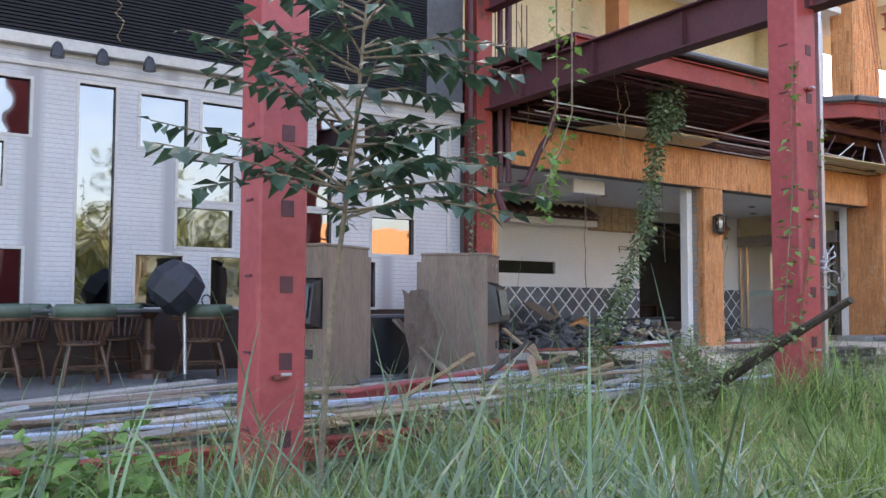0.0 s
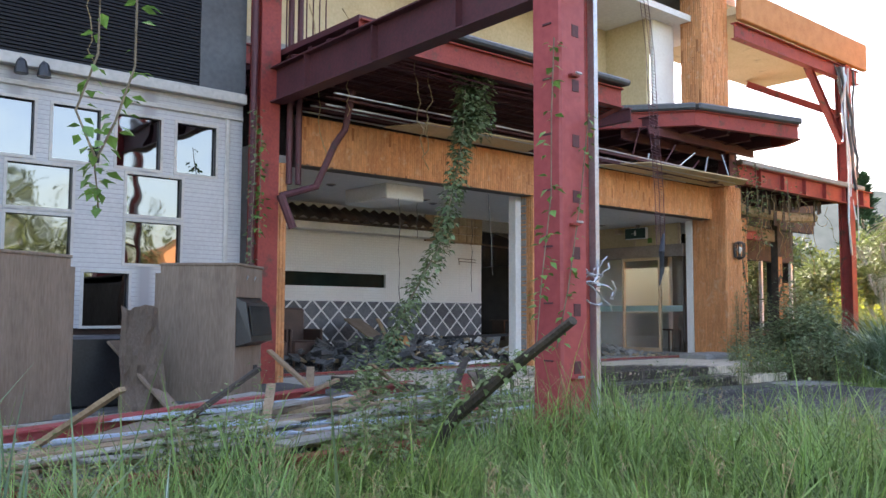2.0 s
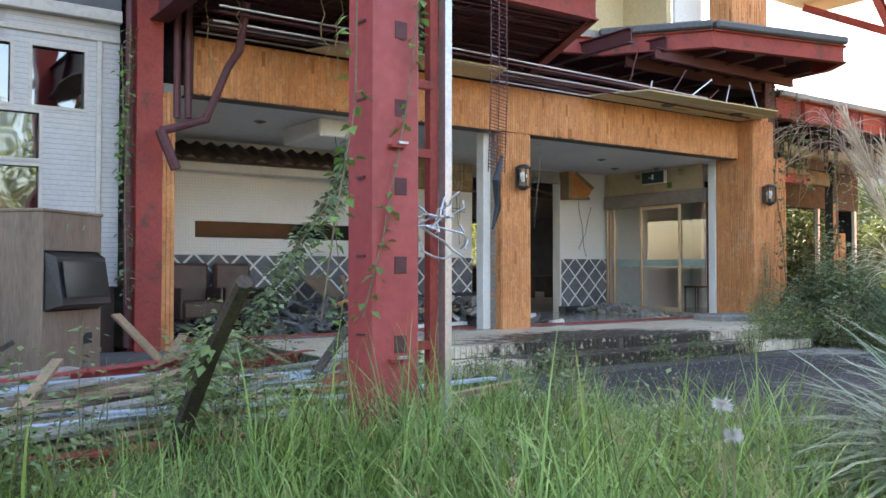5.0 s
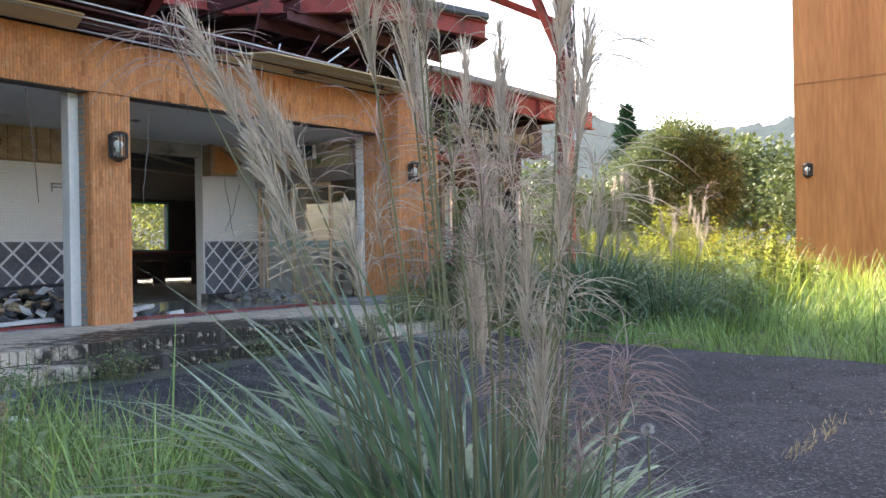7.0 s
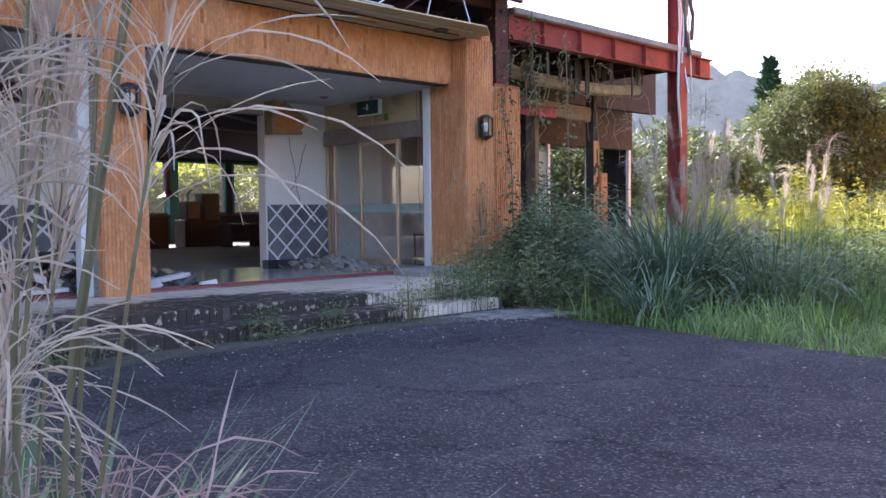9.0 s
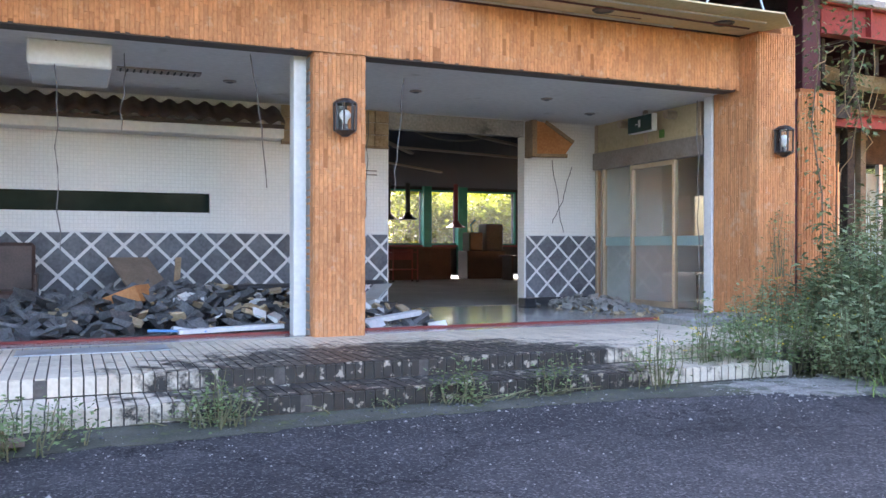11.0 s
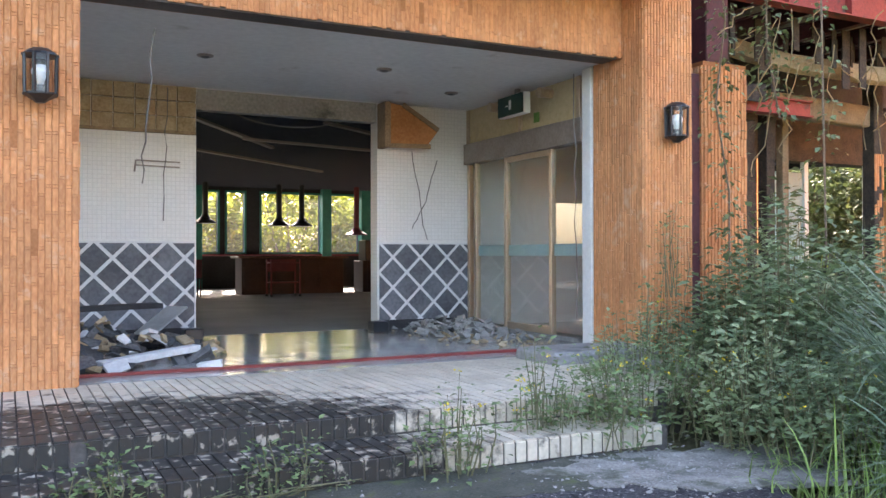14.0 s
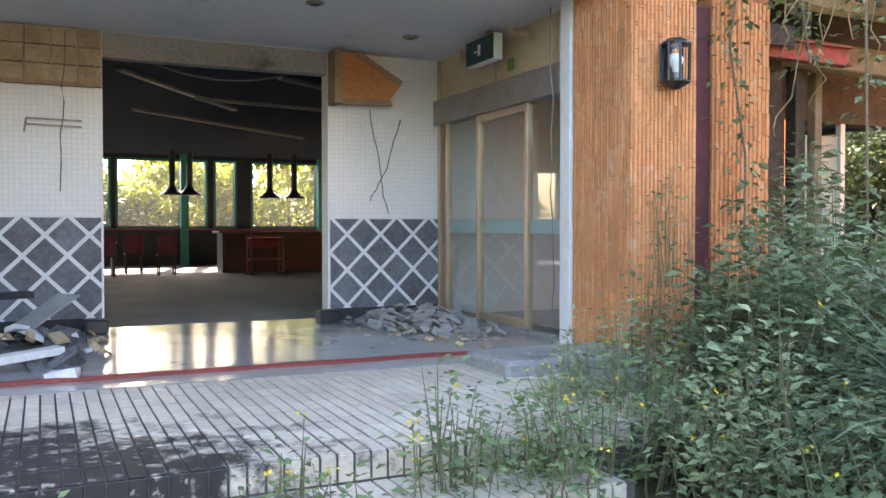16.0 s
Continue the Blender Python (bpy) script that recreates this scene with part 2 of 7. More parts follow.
LEAF_SAP = mat("dark green sapling leaf", (0.03, 0.075, 0.05), (0.06, 0.125, 0.075), 0.5, 3, 20, 0.1, island=0.35, trans=0.25)
LEAF_SAGE = mat("grey-green weed leaf", (0.20, 0.25, 0.12), (0.33, 0.385, 0.20), 0.6, 3, 20, 0.1, island=0.3, trans=0.3)
LEAF_WEED = mat("weed leaf", (0.12, 0.18, 0.07), (0.21, 0.28, 0.11), 0.6, 3, 20, 0.1, island=0.35, trans=0.3)
LEAF_VINE = mat("vine leaf", (0.11, 0.165, 0.075), (0.21, 0.275, 0.13), 0.6, 3, 20, 0.1, island=0.35, trans=0.25)
LEAF_BRIGHT = mat("bright vine leaf", (0.09, 0.20, 0.04), (0.16, 0.30, 0.07), 0.55, 3, 20, 0.1, island=0.25, trans=0.35)
LEAF_TREE = mat("tree leaf", (0.075, 0.105, 0.034), (0.16, 0.19, 0.065), 0.6, 1.5, 10, 0.1, island=0.4, trans=0.3)
LEAF_YELLOW = mat("yellow-green leaf", (0.17, 0.21, 0.022), (0.30, 0.32, 0.04), 0.6, 1.5, 10, 0.1, island=0.3, trans=0.6)
LEAF_PINE = mat("conifer leaf", (0.02, 0.06, 0.03), (0.04, 0.10, 0.045), 0.7, 1.5, 10, 0.1, island=0.3, trans=0.15)
GRASS = mat("grass blade", (0.135, 0.235, 0.055), (0.265, 0.37, 0.11), 0.55, 0.7, 6, 0.0, island=0.6, trans=0.35)
GRASS_FIELD = mat("yellow-green field grass", (0.24, 0.33, 0.05), (0.46, 0.48, 0.10), 0.6, 0.6, 6, 0.0, island=0.35, trans=0.45)
GRASS_DRY = mat("dry grass", (0.30, 0.22, 0.11), (0.46, 0.36, 0.2), 0.8, 1, 8, 0.0, island=0.3, trans=0.3)
MIDRIB = mat("pale leaf midrib", (0.38, 0.46, 0.38), (0.52, 0.58, 0.5), 0.5, 1, 8, 0.0, trans=0.2)
SILVERGRASS = mat("silvergrass blade", (0.085, 0.15, 0.076), (0.16, 0.24, 0.125), 0.45, 1, 8, 0.0, island=0.35, trans=0.25)
PLUME = mat("pale seed plume", (0.50, 0.42, 0.33), (0.66, 0.58, 0.48), 0.9, 2, 12, 0.0, island=0.25, trans=0.4)
PLUME_PINK = mat("pinkish seed plume", (0.36, 0.25, 0.23), (0.50, 0.38, 0.34), 0.9, 2, 12, 0.0, island=0.25, trans=0.4)
COTTON = mat("white seed fluff", (0.45, 0.43, 0.39), (0.58, 0.56, 0.52), 0.95, 6, 60, 0.3)
STEM = mat("brown-green stem", (0.13, 0.12, 0.06), (0.20, 0.19, 0.10), 0.7, 4, 30, 0.1)
BARK = mat("grey-brown bark", (0.12, 0.09, 0.06), (0.24, 0.19, 0.13), 0.9, 6, 40, 0.5)
# Air haze over the hills is put into this emitted colour.
FOREST = glow("wooded hill with painted haze", (0.145, 0.172, 0.175), (0.205, 0.232, 0.238), 0.05, 0.42)
FLOWER = mat("yellow flower", (0.65, 0.45, 0.02), (0.8, 0.6, 0.04), 0.7, 3, 20, 0.0)


def porch_tile(name, rnd):
    """Cream step tile; a black mould patch of its own ragged shape lies across the middle of the steps."""
    m = mat(name, (0.50, 0.43, 0.33), (0.66, 0.58, 0.46), 0.5, 1.5, 30, 0.15, rnd=0.1 if rnd else 0, island=0 if rnd else 0.1)
    N, L = m.node_tree.nodes, m.node_tree.links
    b = N["Principled BSDF"]
    old = b.inputs["Base Color"].links[0].from_socket
    geo = N.new("ShaderNodeNewGeometry")
    mp = N.new("ShaderNodeMapping")
    mp.inputs["Location"].default_value = (-16.9 / 2.3, -8.25 / 1.5, 0)
    mp.inputs["Scale"].default_value = (1 / 2.3, 1 / 1.5, 0)
    L.new(geo.outputs["Position"], mp.inputs["Vector"])
    ln = N.new("ShaderNodeVectorMath")
    ln.operation = "LENGTH"
    L.new(mp.outputs[0], ln.inputs[0])
    ns = N.new("ShaderNodeTexNoise")
    ns.inputs["Scale"].default_value = 4.5
    ns.inputs["Detail"].default_value = 8
    ns.inputs["Roughness"].default_value = 0.7
    L.new(geo.outputs["Position"], ns.inputs["Vector"])
    sm = N.new("ShaderNodeMath")
    sm.operation = "MULTIPLY_ADD"
    L.new(ns.outputs["Fac"], sm.inputs[0])
    sm.inputs[1].default_value = -1.7
    L.new(ln.outputs["Value"], sm.inputs[2])
    mr = N.new("ShaderNodeMapRange")
    mr.inputs["From Min"].default_value, mr.inputs["From Max"].default_value = -0.02, 0.22
    mr.inputs["To Min"].default_value, mr.inputs["To Max"].default_value = 0.96, 0.0
    L.new(sm.outputs[0], mr.inputs["Value"])
    mx = N.new("ShaderNodeMix")
    mx.data_type = "RGBA"
    chips = N.new("ShaderNodeTexNoise")
    chips.inputs["Scale"].default_value = 13.0
    chips.inputs["Detail"].default_value = 6
    L.new(geo.outputs["Position"], chips.inputs["Vector"])
    cm = N.new("ShaderNodeMapRange")
    cm.inputs["From Min"].default_value, cm.inputs["From Max"].default_value = 0.36, 0.42
    cm.inputs["To Min"].default_value = 0.35
    L.new(chips.outputs["Fac"], cm.inputs["Value"])
    both = N.new("ShaderNodeMath")
    both.operation = "MULTIPLY"
    L.new(mr.outputs[0], both.inputs[0])
    L.new(cm.outputs[0], both.inputs[1])
    L.new(both.outputs[0], mx.inputs["Factor"])
    L.new(old, mx.inputs["A"])
    mx.inputs["B"].default_value = (0.010, 0.0095, 0.0095, 1)
    L.new(mx.outputs["Result"], b.inputs["Base Color"])
    return m


def asphalt():
    """Worn road surface: pale and dark aggregate, dusty wear, damp patches and hairline cracks."""
    m = mat("worn asphalt", (0.030, 0.029, 0.031), (0.060, 0.058, 0.062), 0.9, 0.9, 60, 0.0, spec=0.25)
    N, L = m.node_tree.nodes, m.node_tree.links
    b = N["Principled BSDF"]
    col = b.inputs["Base Color"].links[0].from_socket
    geo = N.new("ShaderNodeNewGeometry")

    def mixed(fac, colour, old):
        mx = N.new("ShaderNodeMix")
        mx.data_type = "RGBA"
        L.new(fac, mx.inputs["Factor"])
        L.new(old, mx.inputs["A"])
        mx.inputs["B"].default_value = (*colour, 1)
        return mx.outputs["Result"]

    def ranged(src, lo, hi, a, c):
        r = N.new("ShaderNodeMapRange")
        r.inputs["From Min"].default_value, r.inputs["From Max"].default_value = lo, hi
        r.inputs["To Min"].default_value, r.inputs["To Max"].default_value = a, c
        L.new(src, r.inputs["Value"])
        return r.outputs[0]

    def texture(kind, scale, detail=0.0, rough=0.6, feature=""):
        n = N.new(kind)
        n.inputs["Scale"].default_value = scale
        if kind == "ShaderNodeTexNoise":
            n.inputs["Detail"].default_value = detail
            n.inputs["Roughness"].default_value = rough
        elif feature:
            n.feature = feature
        L.new(geo.outputs["Position"], n.inputs["Vector"])
        return n

    dust = texture("ShaderNodeTexNoise", 2.6, 10, 0.75)
    col = mixed(ranged(dust.outputs["Fac"], 0.50, 0.72, 0.0, 0.7), (0.105, 0.10, 0.10), col)
    damp = texture("ShaderNodeTexNoise", 0.55, 6, 0.6)
    col = mixed(ranged(damp.outputs["Fac"], 0.50, 0.64, 0.0, 0.6), (0.016, 0.016, 0.019), col)
    stone = texture("ShaderNodeTexVoronoi", 75)
    rnd = N.new("ShaderNodeSeparateColor")
    L.new(stone.outputs["Color"], rnd.inputs[0])
    col = mixed(ranged(rnd.outputs[0], 0.80, 0.86, 0.0, 0.55), (0.17, 0.165, 0.16), col)
    col = mixed(ranged(rnd.outputs[1], 0.70, 0.80, 0.0, 0.6), (0.012, 0.012, 0.014), col)
    spot = texture("ShaderNodeTexNoise", 38, 3, 0.7)
    col = mixed(ranged(spot.outputs["Fac"], 0.67, 0.72, 0.0, 0.75), (0.26, 0.25, 0.235), col)
    warp = N.new("ShaderNodeVectorMath")
    warp.operation = "MULTIPLY_ADD"
    wn_ = texture("ShaderNodeTexNoise", 2.2, 6, 0.7)
    L.new(wn_.outputs["Color"], warp.inputs[0])
    warp.inputs[1].default_value = (0.7, 0.7, 0.7)
    L.new(geo.outputs["Position"], warp.inputs[2])
    crack = N.new("ShaderNodeTexVoronoi")
    crack.feature = "DISTANCE_TO_EDGE"
    crack.inputs["Scale"].default_value = 0.42
    L.new(warp.outputs[0], crack.inputs["Vector"])
    col = mixed(ranged(crack.outputs["Distance"], 0.0025, 0.007, 0.85, 0.0), (0.008, 0.008, 0.009), col)
    L.new(col, b.inputs["Base Color"])
    bp = N.new("ShaderNodeBump")
    bp.inputs["Strength"].default_value = 0.9
    bp.inputs["Distance"].default_value = 0.012
    L.new(stone.outputs["Distance"], bp.inputs["Height"])
    L.new(bp.outputs[0], b.inputs["Normal"])
    return m


ASPHALT = asphalt()
DIRT = mat("mossy washed grit", (0.028, 0.032, 0.02), (0.085, 0.083, 0.062), 0.95, 3.5, 60, 0.5, stain=((0.07, 0.085, 0.03), 5, 0.55))
PALEDUST = mat("pale washed-out sand", (0.10, 0.097, 0.085), (0.30, 0.285, 0.25), 0.95, 5, 70, 0.6, stain=((0.07, 0.075, 0.05), 3.5, 0.50))
BLEACHED = mat("sun-bleached grey board", (0.23, 0.215, 0.19), (0.38, 0.36, 0.325), 0.85, 3, 30, 0.3, rnd=0.3)
STEPTILE = porch_tile("cream porch tile", False)
STEPTILE_PIECE = porch_tile("cream porch tile piece", True)
STEPJOINT = mat("dark tile joint", (0.07, 0.062, 0.055), (0.13, 0.115, 0.10), 0.9, 3, 30, 0.3)


# ---- shape helpers ----
def finish(name, bm, material, smooth=False):
    me = bpy.data.meshes.new(name)
    bm.to_mesh(me)
    bm.free()
    me.materials.append(material)
    if smooth:
        me.polygons.foreach_set("use_smooth", [True] * len(me.polygons))
    return me


def thing(name, x, y, z, label, category, group="", kind=""):
    ob = new(name)
    ob.location = (x, y, z)
    ob.empty_display_size = 0.1
    return tagged(ob, label, category, group, kind)


def part(name, bm, material, parent, label="", smooth=False):
    """One mesh under a thing or a part. Its shape is given in world places."""
    ob = new(name, finish(name, bm, material, smooth))
    at = parent.location.copy() if parent.parent is None else Vector((0, 0, 0))
    ob.parent = parent
    ob.location = (0, 0, 0)
    ob.matrix_parent_inverse = Matrix.Translation(-at)
    if label:
        tagged(ob, label)
    return ob


def solo(name, bm, material, label, category, kind="", group="", smooth=False):
    """A thing of one mesh, in world places."""
    return tagged(new(name, finish(name, bm, material, smooth)), label, category, group, kind)


def box(bm, x0, y0, z0, x1, y1, z1, bev=0.0, m=None):
    vs = [bm.verts.new((x, y, z)) for x in (x0, x1) for y in (y0, y1) for z in (z0, z1)]
    fs = [bm.faces.new([vs[i] for i in f]) for f in ((0, 1, 3, 2), (4, 6, 7, 5), (0, 4, 5, 1), (2, 3, 7, 6), (0, 2, 6, 4), (1, 5, 7, 3))]
    if m is not None:
        for v in vs:
            v.co = m @ v.co
    if bev:
        es = {e for f in fs for e in f.edges}
        bmesh.ops.bevel(bm, geom=list(es), offset=bev, segments=1, affect="EDGES")
    return bm


def boxes(*args, bev=0.0):
    bm = bmesh.new()
    for a in args:
        box(bm, *a, bev=bev)
    return bm


def beam(bm, a, b, w, h, bev=0.0):
    """A bar of w x h from a to b, its h as upright as it can be."""
    a, b = Vector(a), Vector(b)
    d = (b - a)
    q = d.to_track_quat("Y", "Z").to_matrix().to_4x4()
    return box(bm, -w / 2, 0, -h / 2, w / 2, d.length, h / 2, bev, Matrix.Translation(a) @ q)


def hbeam(bm, a, b, w, h, t=0.02):
    """A rolled steel H-section from a to b."""
    a, b = Vector(a), Vector(b)
    d = b - a
    m = Matrix.Translation(a) @ d.to_track_quat("Y", "Z").to_matrix().to_4x4()
    box(bm, -w / 2, 0, h / 2 - t, w / 2, d.length, h / 2, 0, m)
    box(bm, -w / 2, 0, -h / 2, w / 2, d.length, -h / 2 + t, 0, m)
    box(bm, -t / 2, 0, -h / 2 + t, t / 2, d.length, h / 2 - t, 0, m)
    return bm


def tube(bm, pts, r, n=6):
    pts = [Vector(p) for p in pts]
    rs = r if isinstance(r, (list, tuple)) else [r] * len(pts)
    rings = []
    for i, p in enumerate(pts):
        d = pts[min(i + 1, len(pts) - 1)] - pts[max(i - 1, 0)]
        q = d.to_track_quat("Z", "Y")
        rings.append([bm.verts.new(p + q @ Vector((rs[i] * math.cos(k * math.tau / n), rs[i] * math.sin(k * math.tau / n), 0))) for k in range(n)])
    for a, b in zip(rings, rings[1:]):
        for k in range(n):
            bm.faces.new((a[k], a[(k + 1) % n], b[(k + 1) % n], b[k]))
    bm.faces.new(rings[0][::-1])
    bm.faces.new(rings[-1])
    return bm


def wire(pts, r=0.006, n=5):
    return tube(bmesh.new(), pts, r, n)


def sag(a, b, drop, n=8, wob=0.0, rng=random):
    a, b = Vector(a), Vector(b)
    return [a.lerp(b, i / n) + Vector((rng.uniform(-wob, wob), rng.uniform(-wob, wob), -drop * 4 * (i / n) * (1 - i / n))) for i in range(n + 1)]


def prism(bm, poly, z0, z1):
    lo = [bm.verts.new((x, y, z0)) for x, y in poly]
    hi = [bm.verts.new((x, y, z1)) for x, y in poly]
    bm.faces.new(lo[::-1])
    bm.faces.new(hi)
    n = len(poly)
    for i in range(n):
        bm.faces.new((lo[i], lo[(i + 1) % n], hi[(i + 1) % n], hi[i]))
    bmesh.ops.recalc_face_normals(bm, faces=bm.faces)
    return bm


def lathe(bm, cx, cy, prof, n=14):
    rings = [[bm.verts.new((cx + r * math.cos(k * math.tau / n), cy + r * math.sin(k * math.tau / n), z)) for k in range(n)] for r, z in prof]
    for a, b in zip(rings, rings[1:]):
        for k in range(n):
            bm.faces.new((a[k], a[(k + 1) % n], b[(k + 1) % n], b[k]))
    bm.faces.new(rings[0][::-1])
    bm.faces.new(rings[-1])
    return bm


def pierced(bm, u0, u1, v0, v1, holes, put):
    """A wall sheet with holes (u0, v0, u1, v1), as blocks given to put(u0, v0, u1, v1)."""
    vs = sorted({v0, v1, *[h[1] for h in holes], *[h[3] for h in holes]})
    for a, b in zip(vs, vs[1:]):
        mid = (a + b) / 2
        cut = sorted((h[0], h[2]) for h in holes if h[1] < mid < h[3])
        u = u0
        for c, d in cut:
            if c > u:
                put(u, a, c, b)
            u = d
        if u < u1:
            put(u, a, u1, b)
    return bm


class Soup:
    """Many small loose blades and leaves in one mesh."""

    def __init__(self):
        self.v, self.f = [], []

    def strip(self, pts, widths, side):
        k = len(self.v)
        for p, w in zip(pts, widths):
            self.v.append(p - side * w)
            self.v.append(p + side * w)
        for i in range(len(pts) - 1):
            a = k + 2 * i
            self.f.append((a, a + 1, a + 3, a + 2))

    def blade(self, root, yaw, length, width, lean, droop, n=4):
        d = np.array((math.cos(yaw), math.sin(yaw), 0.0))
        side = np.array((-d[1], d[0], 0.0))
        p, a, pts = np.array(root, float), math.pi / 2 - lean, []
        for i in range(n + 1):
            pts.append(p.copy())
            p = p + (d * math.cos(a) + np.array((0, 0, math.sin(a)))) * length / n
            a -= droop / n
        ws = [width * (0.7, 1, 0.9, 0.6, 0.08)[round(4 * i / n)] / 2 for i in range(n + 1)]
        self.strip(pts, ws, side)

    def leaf(self, p, out, size, aspect=0.55, fold=0.25, rng=random):
        """A leaf with a crease along its middle."""
        out = Vector(out).normalized()
        side = out.cross(Vector((rng.uniform(-0.5, 0.5), rng.uniform(-0.5, 0.5), 1))).normalized()
        up = side.cross(out)
        p = Vector(p)
        k = len(self.v)
        w = size * aspect / 2
        for q in (p, p + out * size * 0.4 + side * w + up * fold * w, p + out * size - up * size * 0.12,
                  p + out * size * 0.4 - side * w + up * fold * w, p + out * size * 0.45):
            self.v.append(np.array(q))
        self.f += [(k, k + 4, k + 1), (k + 1, k + 4, k + 2), (k, k + 3, k + 4), (k + 3, k + 2, k + 4)]

    def mesh(self, name, material):
        me = bpy.data.meshes.new(name)
        me.from_pydata([tuple(v) for v in self.v], [], self.f)
        me.materials.append(material)
        return me


def soup_part(name, soup, material, parent=None, label=""):
    ob = new(name, soup.mesh(name, material))
    if parent is not None:
        at = parent.location.copy() if parent.parent is None else Vector((0, 0, 0))
        ob.parent = parent
        ob.matrix_parent_inverse = Matrix.Translation(-at)
    if label:
        tagged(ob, label)
    return ob


# ---- ground, asphalt, distance ----
def ground_height(x, y):
    z = -0.09
    if x > 20.5:
        z += 0.25 * min(1, (x - 20.5) / 12)
    far = math.hypot(x - 15, y - 5)
    if far > 60:
        z += min(far - 60, 200) * 0.01
    return z


bm = bmesh.new()
xs = sorted({-1500, -500, -150, -60, *[-20 + 2 * i for i in range(0, 41)], 80, 110, 160, 240, 400, 800, 1600})
ys = sorted({-1500, -500, -150, -60, *[-24 + 2 * i for i in range(0, 38)], 70, 110, 160, 240, 400, 800, 1600})
grid = [[bm.verts.new((x, y, ground_height(x, y))) for y in ys] for x in xs]
for i in range(len(xs) - 1):
    for j in range(len(ys) - 1):
        bm.faces.new((grid[i][j], grid[i + 1][j], grid[i + 1][j + 1], grid[i][j + 1]))
solo("ground", bm, SOIL, "soil with dry thatch under tall grass", "ground", "structure", smooth=True)

rng = random.Random(3)
edge = [(12.9, 7.9), (20.0, 7.9), (20.35, 6.6), (20.1, 5.2), (19.9, 3.6), (19.75, 2.0), (19.2, 0.4), (18.2, -1.6), (17.0, -5.0), (16.5, -12.0),
        (10.9, -12.0), (11.3, -5.0), (11.9, -1.0), (12.5, 1.4), (13.4, 3.6), (13.3, 6.2)]
poly = []
for (ax, ay), (bx, by) in zip(edge, edge[1:] + edge[:1]):
    n = max(2, int(math.hypot(bx - ax, by - ay) / 0.25))
    for i in range(n):
        poly.append((ax + (bx - ax) * i / n + rng.uniform(-0.06, 0.06), ay + (by - ay) * i / n + rng.uniform(-0.06, 0.06)))
solo("road", prism(bmesh.new(), poly, -0.13, 0.0), ASPHALT, "worn dark asphalt drive strewn with pale grit", "asphalt", "structure")

# grit on the asphalt
s = Soup()
for i in range(1100):
    x, y = rng.uniform(13.2, 19.6), rng.uniform(0.8, 7.6)
    if rng.random() < 0.5:
        y = 7.7 - abs(rng.gauss(0, 0.8))
    r = rng.uniform(0.003, 0.010) * (2 if rng.random() < 0.05 else 1)
    k = len(s.v)
    a0 = rng.uniform(0, 6.28)
    for a in range(4):
        s.v.append((x + r * math.cos(a0 + a * 1.57) * rng.uniform(0.7, 1.2), y + r * math.sin(a0 + a * 1.57), 0.001))
    s.v.append((x, y, 0.001 + r * 0.8))
    s.f += [(k, k + 1, k + 4), (k + 1, k + 2, k + 4), (k + 2, k + 3, k + 4), (k + 3, k, k + 4)]
tagged(soup_part("grit", s, CONCRETE), "pale grit scattered on the asphalt", "grit", "", "stuff")


def patch(name, edge_, z0, z1, material, label, seed, rough=0.09):
    """A thin sheet of loose earth with a ragged outline."""
    r = random.Random(seed)
    pts = []
    for (ax, ay), (bx, by) in zip(edge_, edge_[1:] + edge_[:1]):
        n = max(2, int(math.hypot(bx - ax, by - ay) / 0.09))
        for i in range(n):
            pts.append((ax + (bx - ax) * i / n + r.gauss(0, rough), ay + (by - ay) * i / n + r.gauss(0, rough * 0.7)))
    return solo(name, prism(bmesh.new(), pts, z0, z1), material, label, "ground", "structure")


patch("ground_patch", [(13.0, 7.79), (13.1, 6.95), (14.4, 7.2), (16.0, 7.3), (18.0, 7.35), (19.6, 7.1), (20.2, 7.79)], -0.02, 0.004, DIRT, "mossy grit washed against the foot of the steps", 3, 0.035)
patch("ground_patch", [(19.3, 7.6), (19.6, 7.05), (20.2, 6.75), (20.9, 6.6), (21.3, 7.2), (20.9, 7.7)], -0.02, 0.009, PALEDUST, "pale sand washed out beside the steps", 4, 0.07)


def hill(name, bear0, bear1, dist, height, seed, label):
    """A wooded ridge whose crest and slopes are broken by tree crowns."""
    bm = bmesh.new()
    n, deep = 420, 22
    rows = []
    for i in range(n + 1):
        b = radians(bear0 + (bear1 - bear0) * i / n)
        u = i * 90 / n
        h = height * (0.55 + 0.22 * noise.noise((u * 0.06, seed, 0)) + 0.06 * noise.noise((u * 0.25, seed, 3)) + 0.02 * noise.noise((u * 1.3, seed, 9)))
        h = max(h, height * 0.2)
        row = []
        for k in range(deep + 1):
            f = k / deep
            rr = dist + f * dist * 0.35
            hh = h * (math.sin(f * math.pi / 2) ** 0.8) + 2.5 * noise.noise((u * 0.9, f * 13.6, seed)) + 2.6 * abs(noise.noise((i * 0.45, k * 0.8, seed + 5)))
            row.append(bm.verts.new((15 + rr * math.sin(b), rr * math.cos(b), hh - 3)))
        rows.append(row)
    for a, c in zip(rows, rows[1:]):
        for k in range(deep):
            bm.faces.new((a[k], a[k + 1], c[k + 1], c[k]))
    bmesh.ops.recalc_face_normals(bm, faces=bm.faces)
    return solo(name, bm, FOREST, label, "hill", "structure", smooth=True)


hill("backdrop", 20, 130, 260, 104, 2.0, "wooded hills on the horizon, haze painted in")
hill("backdrop", 130, 290, 320, 40, 7.0, "wooded hills on the horizon, haze painted in")

